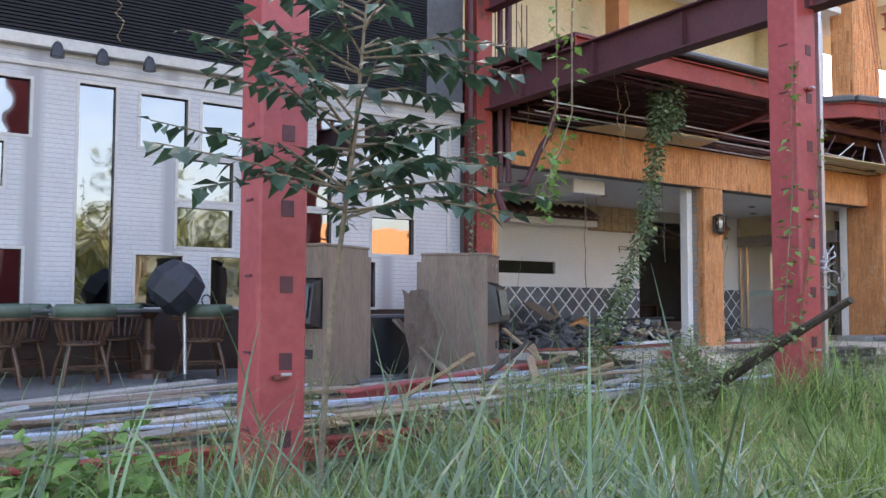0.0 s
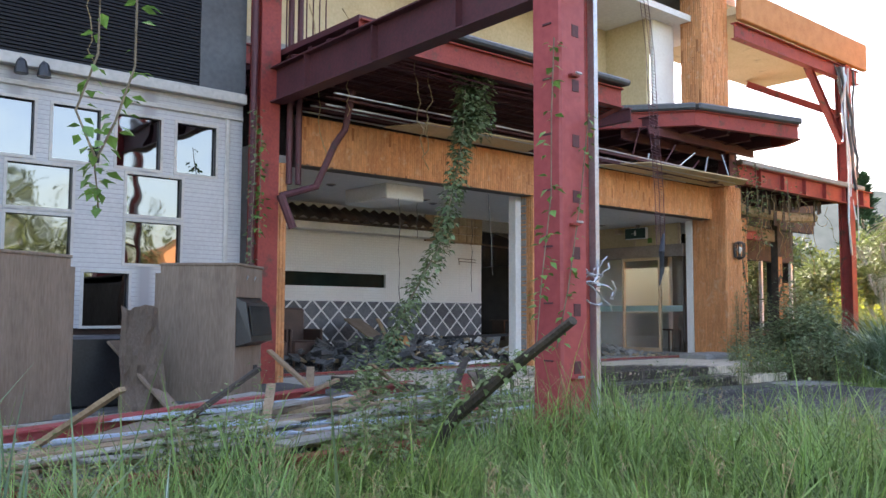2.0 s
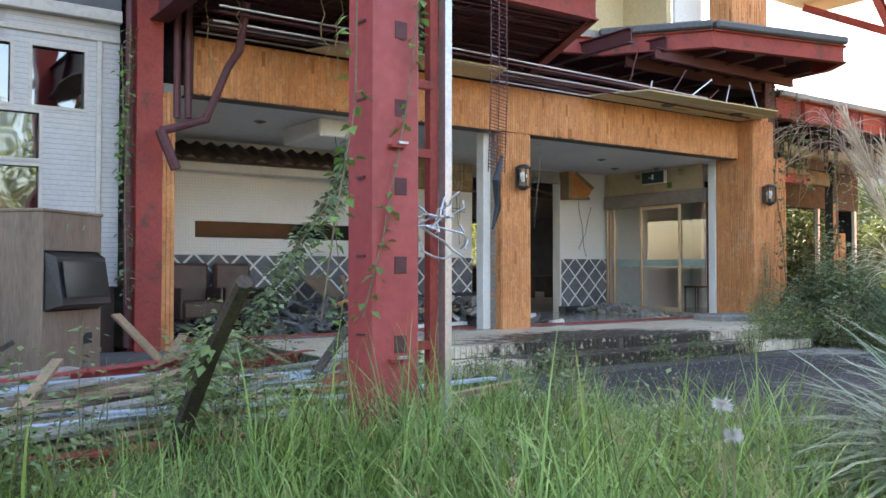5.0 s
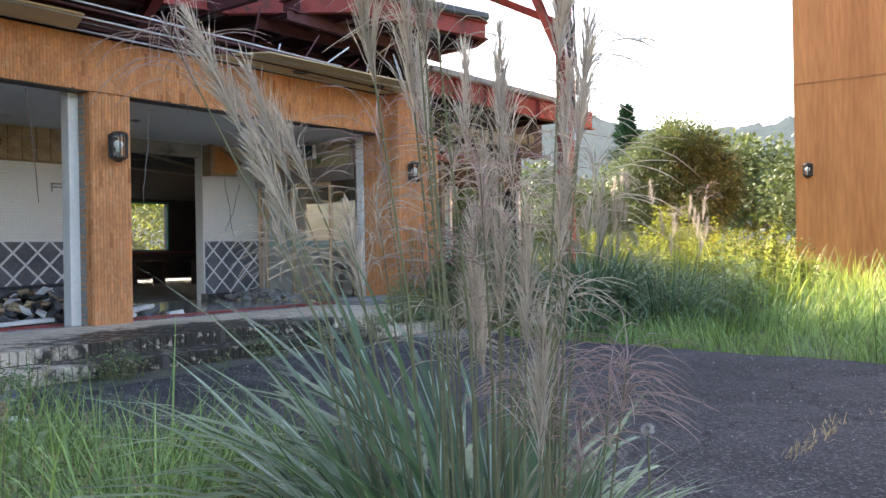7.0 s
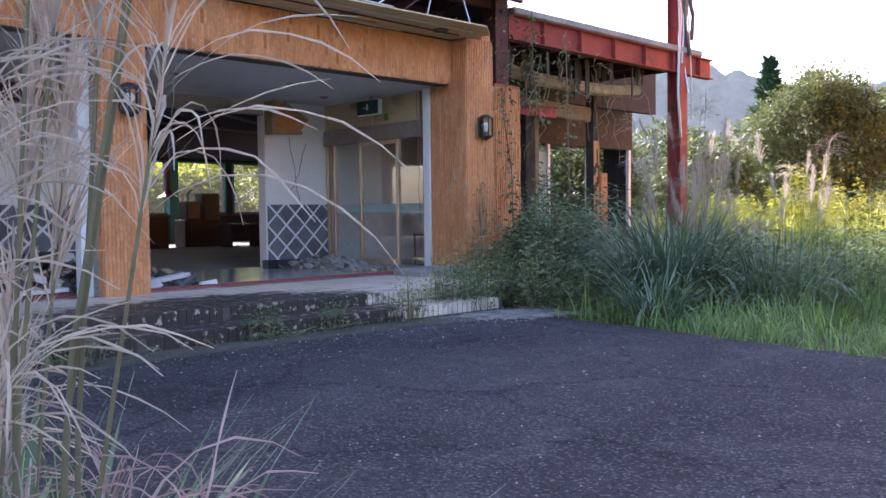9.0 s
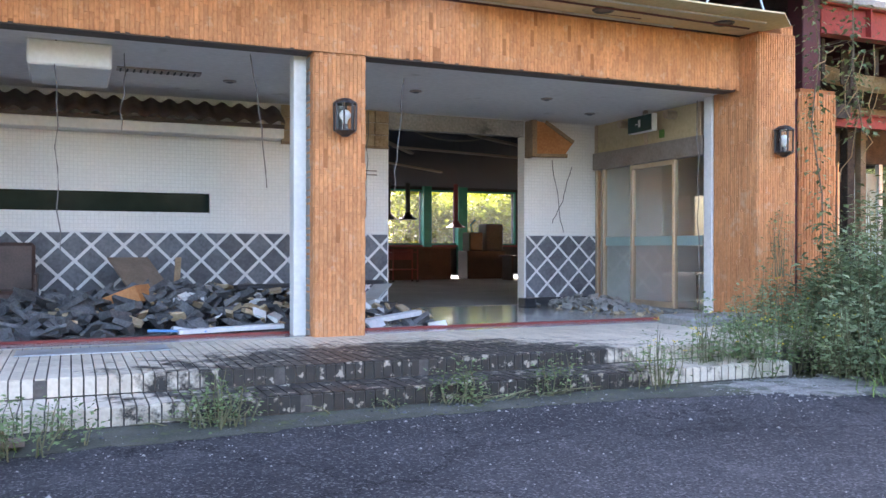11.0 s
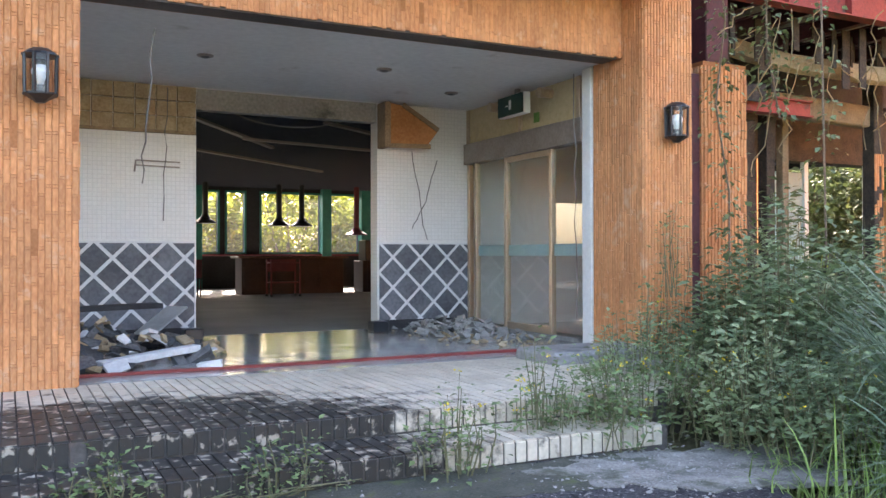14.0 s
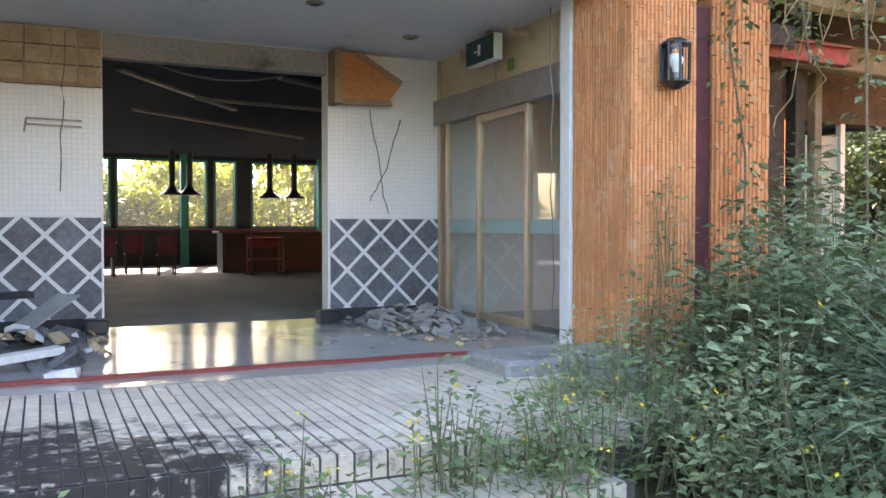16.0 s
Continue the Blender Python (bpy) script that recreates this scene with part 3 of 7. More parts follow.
# ---- porch, steps, floors ----
FLOOR = 0.29
solo("floor", boxes((11.4, 10.5, -0.1, 22.9, 14.2, FLOOR)), TERRAZZO, "polished pale terrazzo entrance floor with dust", "floor", "structure")
solo("floor", boxes((8.0, 14.2, -0.1, 33.0, 30.2, FLOOR - 0.004)), CARPET, "dark carpeted dining hall floor", "floor", "structure")
porch = solo("pavement", boxes((12.4, 8.32, -0.1, 21.5, 10.5, FLOOR - 0.012), (12.4, 7.80, -0.1, 20.6, 8.32, 0.145 - 0.012)), STEPJOINT,
             "tiled entrance porch with two steps, mould-blackened", "porch", "structure")
solo("terrace", boxes((-6, 8.2, -0.1, 11.5, 10.5, 0.24), bev=0.01), mat("blackened concrete", (0.06, 0.06, 0.062), (0.15, 0.148, 0.145), 0.85, 1.4, 25, 0.35), "raised concrete terrace, dirty and cracked", "terrace", "structure")
solo("terrace", boxes((-6, 5.45, -0.1, 12.4, 8.2, 0.02), bev=0.01), CONCRETE, "broken concrete apron under wreckage", "terrace", "structure")
solo("door_track", boxes((11.6, 10.86, FLOOR, 22.3, 10.93, FLOOR + 0.025), bev=0.004), REDTRACK,
     "red steel track of the removed shopfront", "trim", "structure")
solo("kerb", boxes((21.0, 9.75, -0.1, 22.24, 10.42, 0.40), (21.5, 8.6, -0.1, 22.2, 9.75, 0.3), bev=0.03), CONCRETE, "rough concrete kerb at the end of the porch", "kerb", "structure")

# ---- the entrance: back wall, ceiling, pillars, beam ----
BACK = 13.97
CEIL = 3.34


def sheet_x(bm, y0, y1):
    return lambda u0, v0, u1, v1: box(bm, u0, y0, v0, u1, y1, v1)


bm = bmesh.new()
pierced(bm, 11.3, 22.6, FLOOR - 0.1, 3.6, [(18.65, FLOOR - 0.2, 21.03, 3.335), (13.0, 1.73, 15.97, 2.0)], sheet_x(bm, BACK, 14.2))
wall_back = solo("wall_back", bm, WHITE_TILE, "white mosaic-tiled back wall with a wide ragged opening", "wall", "structure")
solo("baseboard", boxes((11.4, BACK - 0.02, FLOOR, 18.6, BACK, 0.42), (21.1, BACK - 0.02, FLOOR, 22.4, BACK, 0.42)), DARK, "black skirting under the diamond tiles", "baseboard", "structure")
win = thing("window_1", 14.5, BACK, 1.73, "long dark slit window in the tiled wall", "window", kind="structure")
part("pane", boxes((13.0, BACK + 0.06, 1.73, 15.97, BACK + 0.075, 2.0)), SLIT, win)
part("window_frame", boxes((12.97, BACK - 0.008, 2.0, 16.0, BACK + 0.1, 2.025), (12.97, BACK - 0.008, 1.705, 16.0, BACK + 0.1, 1.73)), WHITE_PAINT, win)

solo("ceiling", boxes((11.4, 10.6, CEIL, 22.5, BACK, CEIL + 0.12)), PLASTER, "grey-white plaster entrance ceiling", "ceiling", "structure")
solo("trim", boxes((18.65, BACK + 0.03, 3.08, 21.03, BACK + 0.2, 3.34)), CONCRETE, "bare plaster head over the opening", "trim", "structure")
solo("wall_left_inner", boxes((11.2, 10.75, FLOOR - 0.1, 11.4, 14.2, 3.6)), PLASTER, "grey plaster side wall of the entrance", "wall", "structure")


def strip_face(soup_bm, org, ux, uy, wide, high, w, h, depth, seed, skip=0.03):
    """Upright narrow clay tiles in staggered columns over a face; org is its low corner, ux runs along it, uy points out of it."""
    r = random.Random(seed)
    org, ux, uy = Vector(org), Vector(ux), Vector(uy)
    cols = int(wide / w)
    w = wide / cols
    for c in range(cols):
        z = -r.uniform(0, h)
        while z < high:
            z0, z1 = max(0, z), min(high, z + h - 0.003)
            if z1 - z0 > 0.02 and r.random() > skip:
                d = depth * r.uniform(0.6, 1.25)
                a = org + ux * (c * w + 0.0012)
                b = org + ux * ((c + 1) * w - 0.0012)
                q = [a, b]
                lo = [soup_bm.verts.new(p + Vector((0, 0, zz)) + uy * dd) for zz in (z0, z1) for p, dd in ((a, 0), (b, 0))]
                ins = ux * (w * 0.16)
                hi = [soup_bm.verts.new(p + Vector((0, 0, zz)) + uy * d + i) for zz in (z0 + 0.003, z1 - 0.003) for p, i in ((a, ins), (b, -ins))]
                for f in ((hi[0], hi[1], hi[3], hi[2]), (lo[0], lo[1], hi[1], hi[0]), (lo[1], lo[3], hi[3], hi[1]), (lo[3], lo[2], hi[2], hi[3]), (lo[2], lo[0], hi[0], hi[2])):
                    soup_bm.faces.new(f)
            z += h


TILE_MESH = {}


def strip_tile_mesh(w, h, d, axis):
    key = (round(w, 4), h, d, axis)
    if key not in TILE_MESH:
        b = bmesh.new()
        strip_face(b, (0, 0, 0), (1, 0, 0) if axis == "x" else (0, -1, 0), (0, -1, 0) if axis == "x" else (-1, 0, 0), w, h, w, h + 0.006, d, 1, 0)
        bmesh.ops.recalc_face_normals(b, faces=b.faces)
        TILE_MESH[key] = finish("tile", b, ORANGE_PIECE)
    return TILE_MESH[key]


def strip_pieces(parent, x0, y0, z0, wide, high, w, h, d, axis, seed):
    r = random.Random(seed)
    cols = round(wide / w)
    w = wide / cols
    for c in range(cols):
        z = z0 - r.choice((0, 0.33, 0.66)) * h
        while z < z0 + high - 0.03:
            hh = h - 0.002
            zz = z
            if z < z0:
                zz, hh = z0, h - 0.002 - (z0 - z)
            hh = min(hh, z0 + high - zz)
            if hh > 0.03 and r.random() > 0.015:
                ob = new("tile", strip_tile_mesh(w, h, d, axis))
                ob.parent = parent
                m = Matrix.Translation((x0 + c * w, y0 + r.uniform(-0.002, 0.002), zz) if axis == "x" else (x0, y0 - c * w, zz))
                ob.matrix_basis = m @ Matrix.Diagonal((1, 1, hh / h, 1))
            z += h


pillar_mid = solo("pillar", boxes((16.52, 10.355, FLOOR, 17.08, 10.72, 3.31)), ORANGE_BACK, "square entrance pillar clad in orange clay strip tiles", "pillar", "structure")
solo("trim", boxes((16.36, 10.62, FLOOR, 16.50, 10.80, 3.33), bev=0.006), WHITE_PAINT, "bare white shopfront post with rough mortar edge", "trim", "structure")
bm = bmesh.new()
for i in range(44):
    z = 0.3 + i * 0.068
    box(bm, 16.495, 10.50, z, 16.495 + rng.uniform(0.008, 0.03), 10.66, z + rng.uniform(0.04, 0.075))
solo("mortar_edge", bm, CONCRETE, "ragged grey mortar where the frame was torn out", "trim", "structure")

pillar_right = solo("pillar", boxes((22.27, 10.015, -0.05, 22.89, 10.85, 4.03)), ORANGE_BACK, "corner pillar clad in ribbed orange clay tiles", "pillar", "structure")
solo("pillar", boxes((22.9, 10.28, -0.05, 23.12, 10.8, 4.25)), ORANGE_BACK, "set-back orange clay pilaster", "pillar", "structure")
bm = bmesh.new()
strip_face(bm, (22.9, 10.28, 0), (1, 0, 0), (0, -1, 0), 0.22, 4.2, 0.046, 0.2, 0.012, 8)
strip_face(bm, (22.27, 10.84, 0), (0, -1, 0), (-1, 0, 0), 0.82, 4.0, 0.038, 0.3, 0.013, 9, 0.0)
bmesh.ops.recalc_face_normals(bm, faces=bm.faces)
part("tile_cladding", bm, ORANGE, pillar_right)["kind"] = "stuff"
beam_front = solo("beam", boxes((11.73, 10.345, 3.33, 22.26, 10.7, 4.02)), ORANGE_BACK, "long entrance beam clad in orange clay strip tiles", "beam", "structure")
bm = bmesh.new()
strip_face(bm, (11.73, 10.345, 3.315), (1, 0, 0), (0, -1, 0), 10.52, 0.70, 0.046, 0.19, 0.006, 5)
bmesh.ops.recalc_face_normals(bm, faces=bm.faces)
part("tile_cladding", bm, ORANGE, beam_front)["kind"] = "stuff"
solo("trim", boxes((11.73, 10.36, 3.305, 16.5, 10.6, 3.33), (17.1, 10.36, 3.305, 22.2, 10.6, 3.33), (11.70, 10.34, 3.32, 11.73, 10.7, 4.05)), ROOFTILE, "dark torn edge under the beam", "trim", "structure")
post = solo("pillar", boxes((11.36, 10.355, 0.2, 11.52, 10.6, 3.3)), ORANGE_BACK, "narrow orange tiled end post beside the steel column", "pillar", "structure")
bm = bmesh.new()
strip_face(bm, (11.36, 10.355, 0.2), (1, 0, 0), (0, -1, 0), 0.16, 3.1, 0.046, 0.19, 0.011, 15)
bmesh.ops.recalc_face_normals(bm, faces=bm.faces)
part("tile_cladding", bm, ORANGE, post)["kind"] = "stuff"

# second pair of columns at the corner: tiled below, steel above
col_corner = thing("column", 24.15, 11.0, -0.05, "corner column, orange tiles below and bare red steel above", "column", kind="structure")
part("casing", boxes((23.82, 10.82, -0.05, 24.5, 11.3, 3.55)), ORANGE_BACK, col_corner)
bm = bmesh.new()
strip_face(bm, (23.82, 10.82, -0.05), (1, 0, 0), (0, -1, 0), 0.68, 3.55, 0.05, 0.22, 0.02, 21)
strip_face(bm, (23.82, 11.3, -0.05), (0, -1, 0), (-1, 0, 0), 0.48, 3.55, 0.05, 0.22, 0.02, 22)
bmesh.ops.recalc_face_normals(bm, faces=bm.faces)
part("tile_cladding", bm, ORANGE, col_corner)["kind"] = "stuff"
part("steel_core", boxes((23.95, 10.9, 3.55, 24.3, 11.2, 5.2), bev=0.01), DARKRED, col_corner)

# diamond tiles
def clip(poly, x0, z0, x1, z1):
    for axis, val, keep in ((0, x0, 1), (0, x1, -1), (1, z0, 1), (1, z1, -1)):
        out = []
        for a, b in zip(poly, poly[1:] + poly[:1]):
            ia, ib = (a[axis] - val) * keep >= 0, (b[axis] - val) * keep >= 0
            if ia:
                out.append(a)
            if ia != ib:
                f = (val - a[axis]) / (b[axis] - a[axis])
                out.append((a[0] + f * (b[0] - a[0]), a[1] + f * (b[1] - a[1])))
        poly = out
        if len(poly) < 3:
            return []
    return poly


def diamonds(parent, x0, x1, z0, z1, phase, period=0.41, joint=0.04):
    solid = part("grout", boxes((x0, BACK - 0.016, z0, x1, BACK - 0.001, z1)), GROUT, parent)
    half = period / 2 - joint * 0.72
    n = int((x1 - x0) / (period / 2)) + 3
    for i in range(-2, n):
        for j in range(-1, 7):
            if (i + j) % 2:
                continue
            cx, cz = x0 + phase + i * period / 2, z1 + 0.01 - j * period / 2
            p = clip([(cx - half, cz), (cx, cz - half), (cx + half, cz), (cx, cz + half)], x0 + 0.004, z0, x1 - 0.004, z1 - 0.02)
            if len(p) < 3:
                continue
            area = abs(sum(a[0] * b[1] - a[1] * b[0] for a, b in zip(p, p[1:] + p[:1]))) / 2
            if area < 0.002:
                continue
            b = bmesh.new()
            front = [b.verts.new((x, BACK - 0.026, z)) for x, z in p]
            back = [b.verts.new((x, BACK - 0.014, z)) for x, z in p]
            b.faces.new(front)
            for k in range(len(p)):
                b.faces.new((front[k], front[(k + 1) % len(p)], back[(k + 1) % len(p)], back[k]))
            bmesh.ops.recalc_face_normals(b, faces=b.faces)
            ob = new("tile", finish("tile", b, SLATE))
            ob.parent = parent


diamonds(wall_back, 11.45, 18.63, 0.42, 1.46, 0.095)
diamonds(wall_back, 21.05, 22.42, 0.42, 1.46, 0.2)
solo("trim", boxes((11.45, BACK - 0.03, 1.46, 18.64, BACK, 1.485), (21.05, BACK - 0.03, 1.46, 22.42, BACK, 1.485)), WHITE_PAINT, "white cap strip on the diamond tiles", "trim", "structure")

# tiled eave and white ledge on the back wall
eave = thing("wall_eave", 14.0, 13.7, 2.8, "small dark pan-tiled eave over a white ledge", "eave", kind="structure")
part("ledge", boxes((11.45, 13.62, 2.79, 16.95, BACK, 2.93), bev=0.01), WHITE_PAINT, eave)
bm = bmesh.new()
rows = []
nx = 300
for i in range(nx + 1):
    x = 11.45 + 5.5 * i / nx
    w = 0.03 * math.sin(x * math.tau / 0.24)
    rows.append([bm.verts.new((x, 13.55 + 0.42 * k, 3.04 + 0.24 * k + w)) for k in (0, 0.5, 1)] + [bm.verts.new((x, 13.55, 3.0 + w * 0.9))])
for a, b in zip(rows, rows[1:]):
    for k0, k1 in ((0, 1), (1, 2), (3, 0)):
        bm.faces.new((a[k0], a[k1], b[k1], b[k0]))
part("pan_tiles", bm, ROOFTILE, eave, "dark brown wavy pan tiles", True)
part("fascia", boxes((11.45, 13.6, 2.93, 16.95, 13.64, 2.985)), ROOFTILE, eave)
# stripped masonry above the wall beside the opening
bare = thing("bare_masonry", 18.0, BACK, 2.77, "patch of bare tan blocks where cladding fell off", "masonry", kind="structure")
for r_ in range(3):
    for c_ in range(7):
        x = 16.98 + c_ * 0.24
        part("block", boxes((x, BACK - 0.035 - rng.uniform(0, 0.012), 2.78 + r_ * 0.185, min(x + 0.232, 18.64), BACK - 0.002, 2.78 + r_ * 0.185 + 0.178), bev=0.006), RUBBLE_TAN, bare)
part("batten", boxes((16.98, BACK - 0.06, 2.755, 18.64, BACK, 2.79)), WOOD, bare)
# torn bulkhead scrap on the far side of the opening
scrap = thing("bulkhead_scrap", 21.3, 13.9, 2.75, "torn orange plywood bulkhead end hanging on the wall", "bulkhead")
part("side_board", boxes((21.03, 13.70, 2.72, 21.12, BACK - 0.002, 3.32), bev=0.01), WOOD, scrap)
b = bmesh.new()
pl = [(21.12, 2.78), (21.72, 2.80), (21.86, 2.98), (21.80, 3.04), (21.35, 3.30), (21.12, 3.33)]
fr = [b.verts.new((x, 13.82, z)) for x, z in pl]
bk = [b.verts.new((x, BACK - 0.004, z)) for x, z in pl]
b.faces.new(fr)
for k in range(len(pl)):
    b.faces.new((fr[k], fr[(k + 1) % 6], bk[(k + 1) % 6], bk[k]))
bmesh.ops.recalc_face_normals(b, faces=b.faces)
part("plywood_panel", b, PLYORANGE, scrap)
b = bmesh.new()
beam(b, (21.1, 13.79, 2.75), (21.74, 13.79, 2.77), 0.03, 0.06, 0.004)
beam(b, (21.86, 13.79, 3.0), (21.33, 13.79, 3.31), 0.03, 0.06, 0.004)
part("batten", b, WOOD, scrap)

# ---- glazed vestibule wall with sliding doors ----
DX = 22.42
door = thing("door_1", DX, 12.5, FLOOR, "closed automatic glass sliding door in a bronze frame", "sliding door", kind="structure")
part("sill_wall", boxes((DX - 0.02, 11.2, FLOOR - 0.05, DX + 0.25, BACK, FLOOR + 0.05), bev=0.01), CONCRETE, door)
part("header", boxes((DX - 0.10, 11.15, 2.56, DX + 0.06, 13.92, 2.84), bev=0.006), ALU_GREY, door, "dull bronze door operator header")
for y in (13.90, 13.70, 12.90, 11.86):
    part("mullion", boxes((DX - 0.035, y - 0.03, FLOOR + 0.05, DX + 0.035, y + 0.03, 2.56), bev=0.004), ALU, door)
for y in (13.93, 12.55, 11.3):
    part("upper_mullion", boxes((DX - 0.03, y - 0.035, 2.84, DX + 0.03, y + 0.035, 3.33), bev=0.004), ALU, door)
part("sliding_leaf_rail", boxes((DX - 0.03, 11.89, FLOOR + 0.05, DX + 0.03, 12.87, FLOOR + 0.14), (DX - 0.03, 11.89, 2.49, DX + 0.03, 12.87, 2.56), bev=0.004), ALU, door)
for a, c in ((12.93, 13.67), (11.89, 12.87), (11.22, 11.83)):
    p = part("pane", boxes((DX - 0.004, a, FLOOR + 0.06, DX + 0.004, c, 2.56)), PANE, door)
    p.visible_shadow = False
    part("film_band", boxes((DX - 0.009, a + 0.02, 1.28, DX - 0.006, c - 0.02, 1.42)), FROST, door, "pale green safety band on the glass")
p = part("transom_pane", boxes((DX - 0.004, 11.3, 2.84, DX + 0.004, 13.9, 3.33)), CREAM, door, "cream board behind the transom")
solo("trim", boxes((22.24, 10.86, FLOOR, 22.38, 11.02, 3.33), bev=0.006), WHITE_PAINT, "bare white shopfront post", "trim", "structure")
solo("switch_plate", boxes((22.28, 10.845, 1.62, 22.34, 10.862, 1.78), bev=0.004), GALV, "grey door switch on the white post", "switch")
b = bmesh.new()
hbeam(b, (23.1, 11.42, 3.27), (26.4, 11.5, 3.27), 0.14, 0.22)
solo("cross_beam", b, RED_RUST, "rusty red beam behind the corner column", "beam", "structure")
solo("ceiling", boxes((22.5, 11.4, CEIL, 25.4, BACK, CEIL + 0.12)), PLASTER, "vestibule ceiling", "ceiling", "structure")
solo("trim", boxes((22.92, 11.36, 3.28, 25.43, 11.395, 3.5), (25.405, 11.4, 3.42, 25.43, 13.97, 3.5)), WOOD_DARK, "dark timber edge of the vestibule ceiling", "trim", "structure")
solo("wall_passage", boxes((25.4, 11.7, 3.1, 25.6, 13.7, 3.4), bev=0.01), WOOD_DARK, "charred timber header over the vestibule end", "wall", "structure")
solo("wall_vestibule", boxes((25.4, 13.7, FLOOR - 0.1, 25.6, 14.2, 3.1), (22.6, 13.98, FLOOR - 0.1, 25.6, 14.2, 3.4)), PLASTER, "pale vestibule wall", "wall", "structure")
solo("wall_vestibule", boxes((23.12, 10.86, FLOOR - 0.1, 23.8, 10.93, 3.4)), DARKRED, "dark red end wall behind the corner pillar", "wall", "structure")
# Added boarding: its dark colour stands in for the dim depth of the open passage.
solo("wall_passage", boxes((25.6, 14.03, -0.05, 28.1, 14.2, 4.5), (28.1, 14.03, 2.95, 33.0, 14.2, 4.5), (28.1, 14.03, -0.05, 33.0, 14.2, 0.75)), WOOD_DARK, "dark boarding added across the open passage, with wide window openings", "wall", "structure")
pw = thing("window_passage", 28.1, 14.1, 0.75, "stripped shop window of the passage with a pale frosted pane", "window", kind="structure")
for x in (28.13, 29.35, 31.0, 32.9):
    part("mullion", boxes((x - 0.05, 14.05, 0.75, x + 0.05, 14.15, 2.95), bev=0.005), ALU if x < 28.5 else WHITE_PAINT, pw)
part("pane", boxes((28.18, 14.09, 0.75, 29.3, 14.10, 2.75)), FROST, pw, "pale frosted pane")
solo("floor", boxes((22.9, 10.9, -0.1, 25.4, 13.98, FLOOR)), TERRAZZO, "vestibule floor", "floor", "structure")

# ---- dining hall behind the opening ----
hall_h = 3.75
bm = bmesh.new()
holes = [(x, 1.4, x1, 3.25) for x, x1 in ((8.6, 10.1), (10.5, 12.0), (12.4, 13.9), (14.3, 15.8), (16.2, 17.7), (18.1, 19.75), (20.0, 21.65), (21.86, 22.38), (22.66, 23.2), (23.74, 25.66), (25.96, 27.0), (27.36, 29.4), (29.8, 31.6))]
pierced(bm, 8.0, 33.0, 0, hall_h, holes, lambda u0, v0, u1, v1: box(bm, u0, 30.0, v0, u1, 30.2, v1))
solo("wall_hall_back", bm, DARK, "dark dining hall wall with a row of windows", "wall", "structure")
# The long side openings are added to let more daylight into the hall.
solo("wall_hall_side", boxes((7.8, 14.2, 0, 8.0, 30.2, 1.3), (7.8, 14.2, 3.3, 8.0, 30.2, hall_h), (7.8, 14.2, 1.3, 8.0, 16.0, 3.3), (7.8, 29.0, 1.3, 8.0, 30.2, 3.3)), DARK, "dark dining hall side wall, long opening added to light the hall", "wall", "structure")
solo("wall_hall_side", boxes((33.0, 23.5, 0, 33.2, 30.2, hall_h), (33.0, 14.2, 0, 33.2, 23.5, 1.0), (33.0, 14.2, 3.3, 33.2, 23.5, hall_h), (33.0, 14.2, 1.0, 33.2, 15.0, 3.3)), DARK, "dark dining hall side wall, long opening added to light the hall", "wall", "structure")
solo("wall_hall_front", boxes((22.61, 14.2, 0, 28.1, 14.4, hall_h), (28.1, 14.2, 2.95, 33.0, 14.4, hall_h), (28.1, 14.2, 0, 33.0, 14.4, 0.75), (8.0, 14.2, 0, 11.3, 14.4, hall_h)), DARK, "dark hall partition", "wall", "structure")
bm = boxes((7.8, 14.2, hall_h, 33.2, 30.2, hall_h + 0.15))
for i in range(150):
    y = 14.35 + i * 0.105
    box(bm, 8.0, y, 3.42, 33.0, y + 0.02, 3.52)
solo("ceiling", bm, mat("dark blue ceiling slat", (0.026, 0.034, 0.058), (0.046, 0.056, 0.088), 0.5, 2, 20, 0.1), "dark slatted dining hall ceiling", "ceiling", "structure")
DUSTY = bpy.data.materials.new("dusty window glass")
DUSTY.use_nodes = True
DN = DUSTY.node_tree.nodes
DN.remove(DN["Principled BSDF"])
dt_, dd_, dm_ = DN.new("ShaderNodeBsdfTransparent"), DN.new("ShaderNodeBsdfTranslucent"), DN.new("ShaderNodeMixShader")
dd_.inputs[0].default_value = (0.85, 0.87, 0.85, 1)
dm_.inputs[0].default_value = 0.006
DUSTY.node_tree.links.new(dt_.outputs[0], dm_.inputs[1])
DUSTY.node_tree.links.new(dd_.outputs[0], dm_.inputs[2])
DUSTY.node_tree.links.new(dm_.outputs[0], DN["Material Output"].inputs["Surface"])
for k, h in enumerate(holes):
    wd = thing("window_hall", h[0], 30.0, h[1], "green-framed dining hall window", "window", kind="structure")
    pn = part("pane", boxes((h[0], 29.99, h[1], h[2], 29.998, h[3])), DUSTY, wd)
    pn.visible_shadow = False
    part("window_frame", boxes((h[0] - 0.06, 29.95, h[1] - 0.06, h[0], 30.05, h[3] + 0.06), (h[2], 29.95, h[1] - 0.06, h[2] + 0.06, 30.05, h[3] + 0.06),
                               (h[0], 29.95, h[1] - 0.06, h[2], 30.05, h[1]), (h[0], 29.95, h[3], h[2], 30.05, h[3] + 0.06)), GREENPAINT, wd)

for x, w in ((21.65, 0.21), (25.66, 0.3), (27.0, 0.36)):
    solo("hall_column", boxes((x, 29.7, FLOOR - 0.01, x + w, 29.93, hall_h), bev=0.01), GREENPAINT, "green painted post between the hall windows", "column", "structure")
solo("window_sill", boxes((18.0, 29.75, 1.28, 33.0, 29.98, 1.335), bev=0.01), REDPAINT, "dark red sill along the hall windows", "sill", "structure")

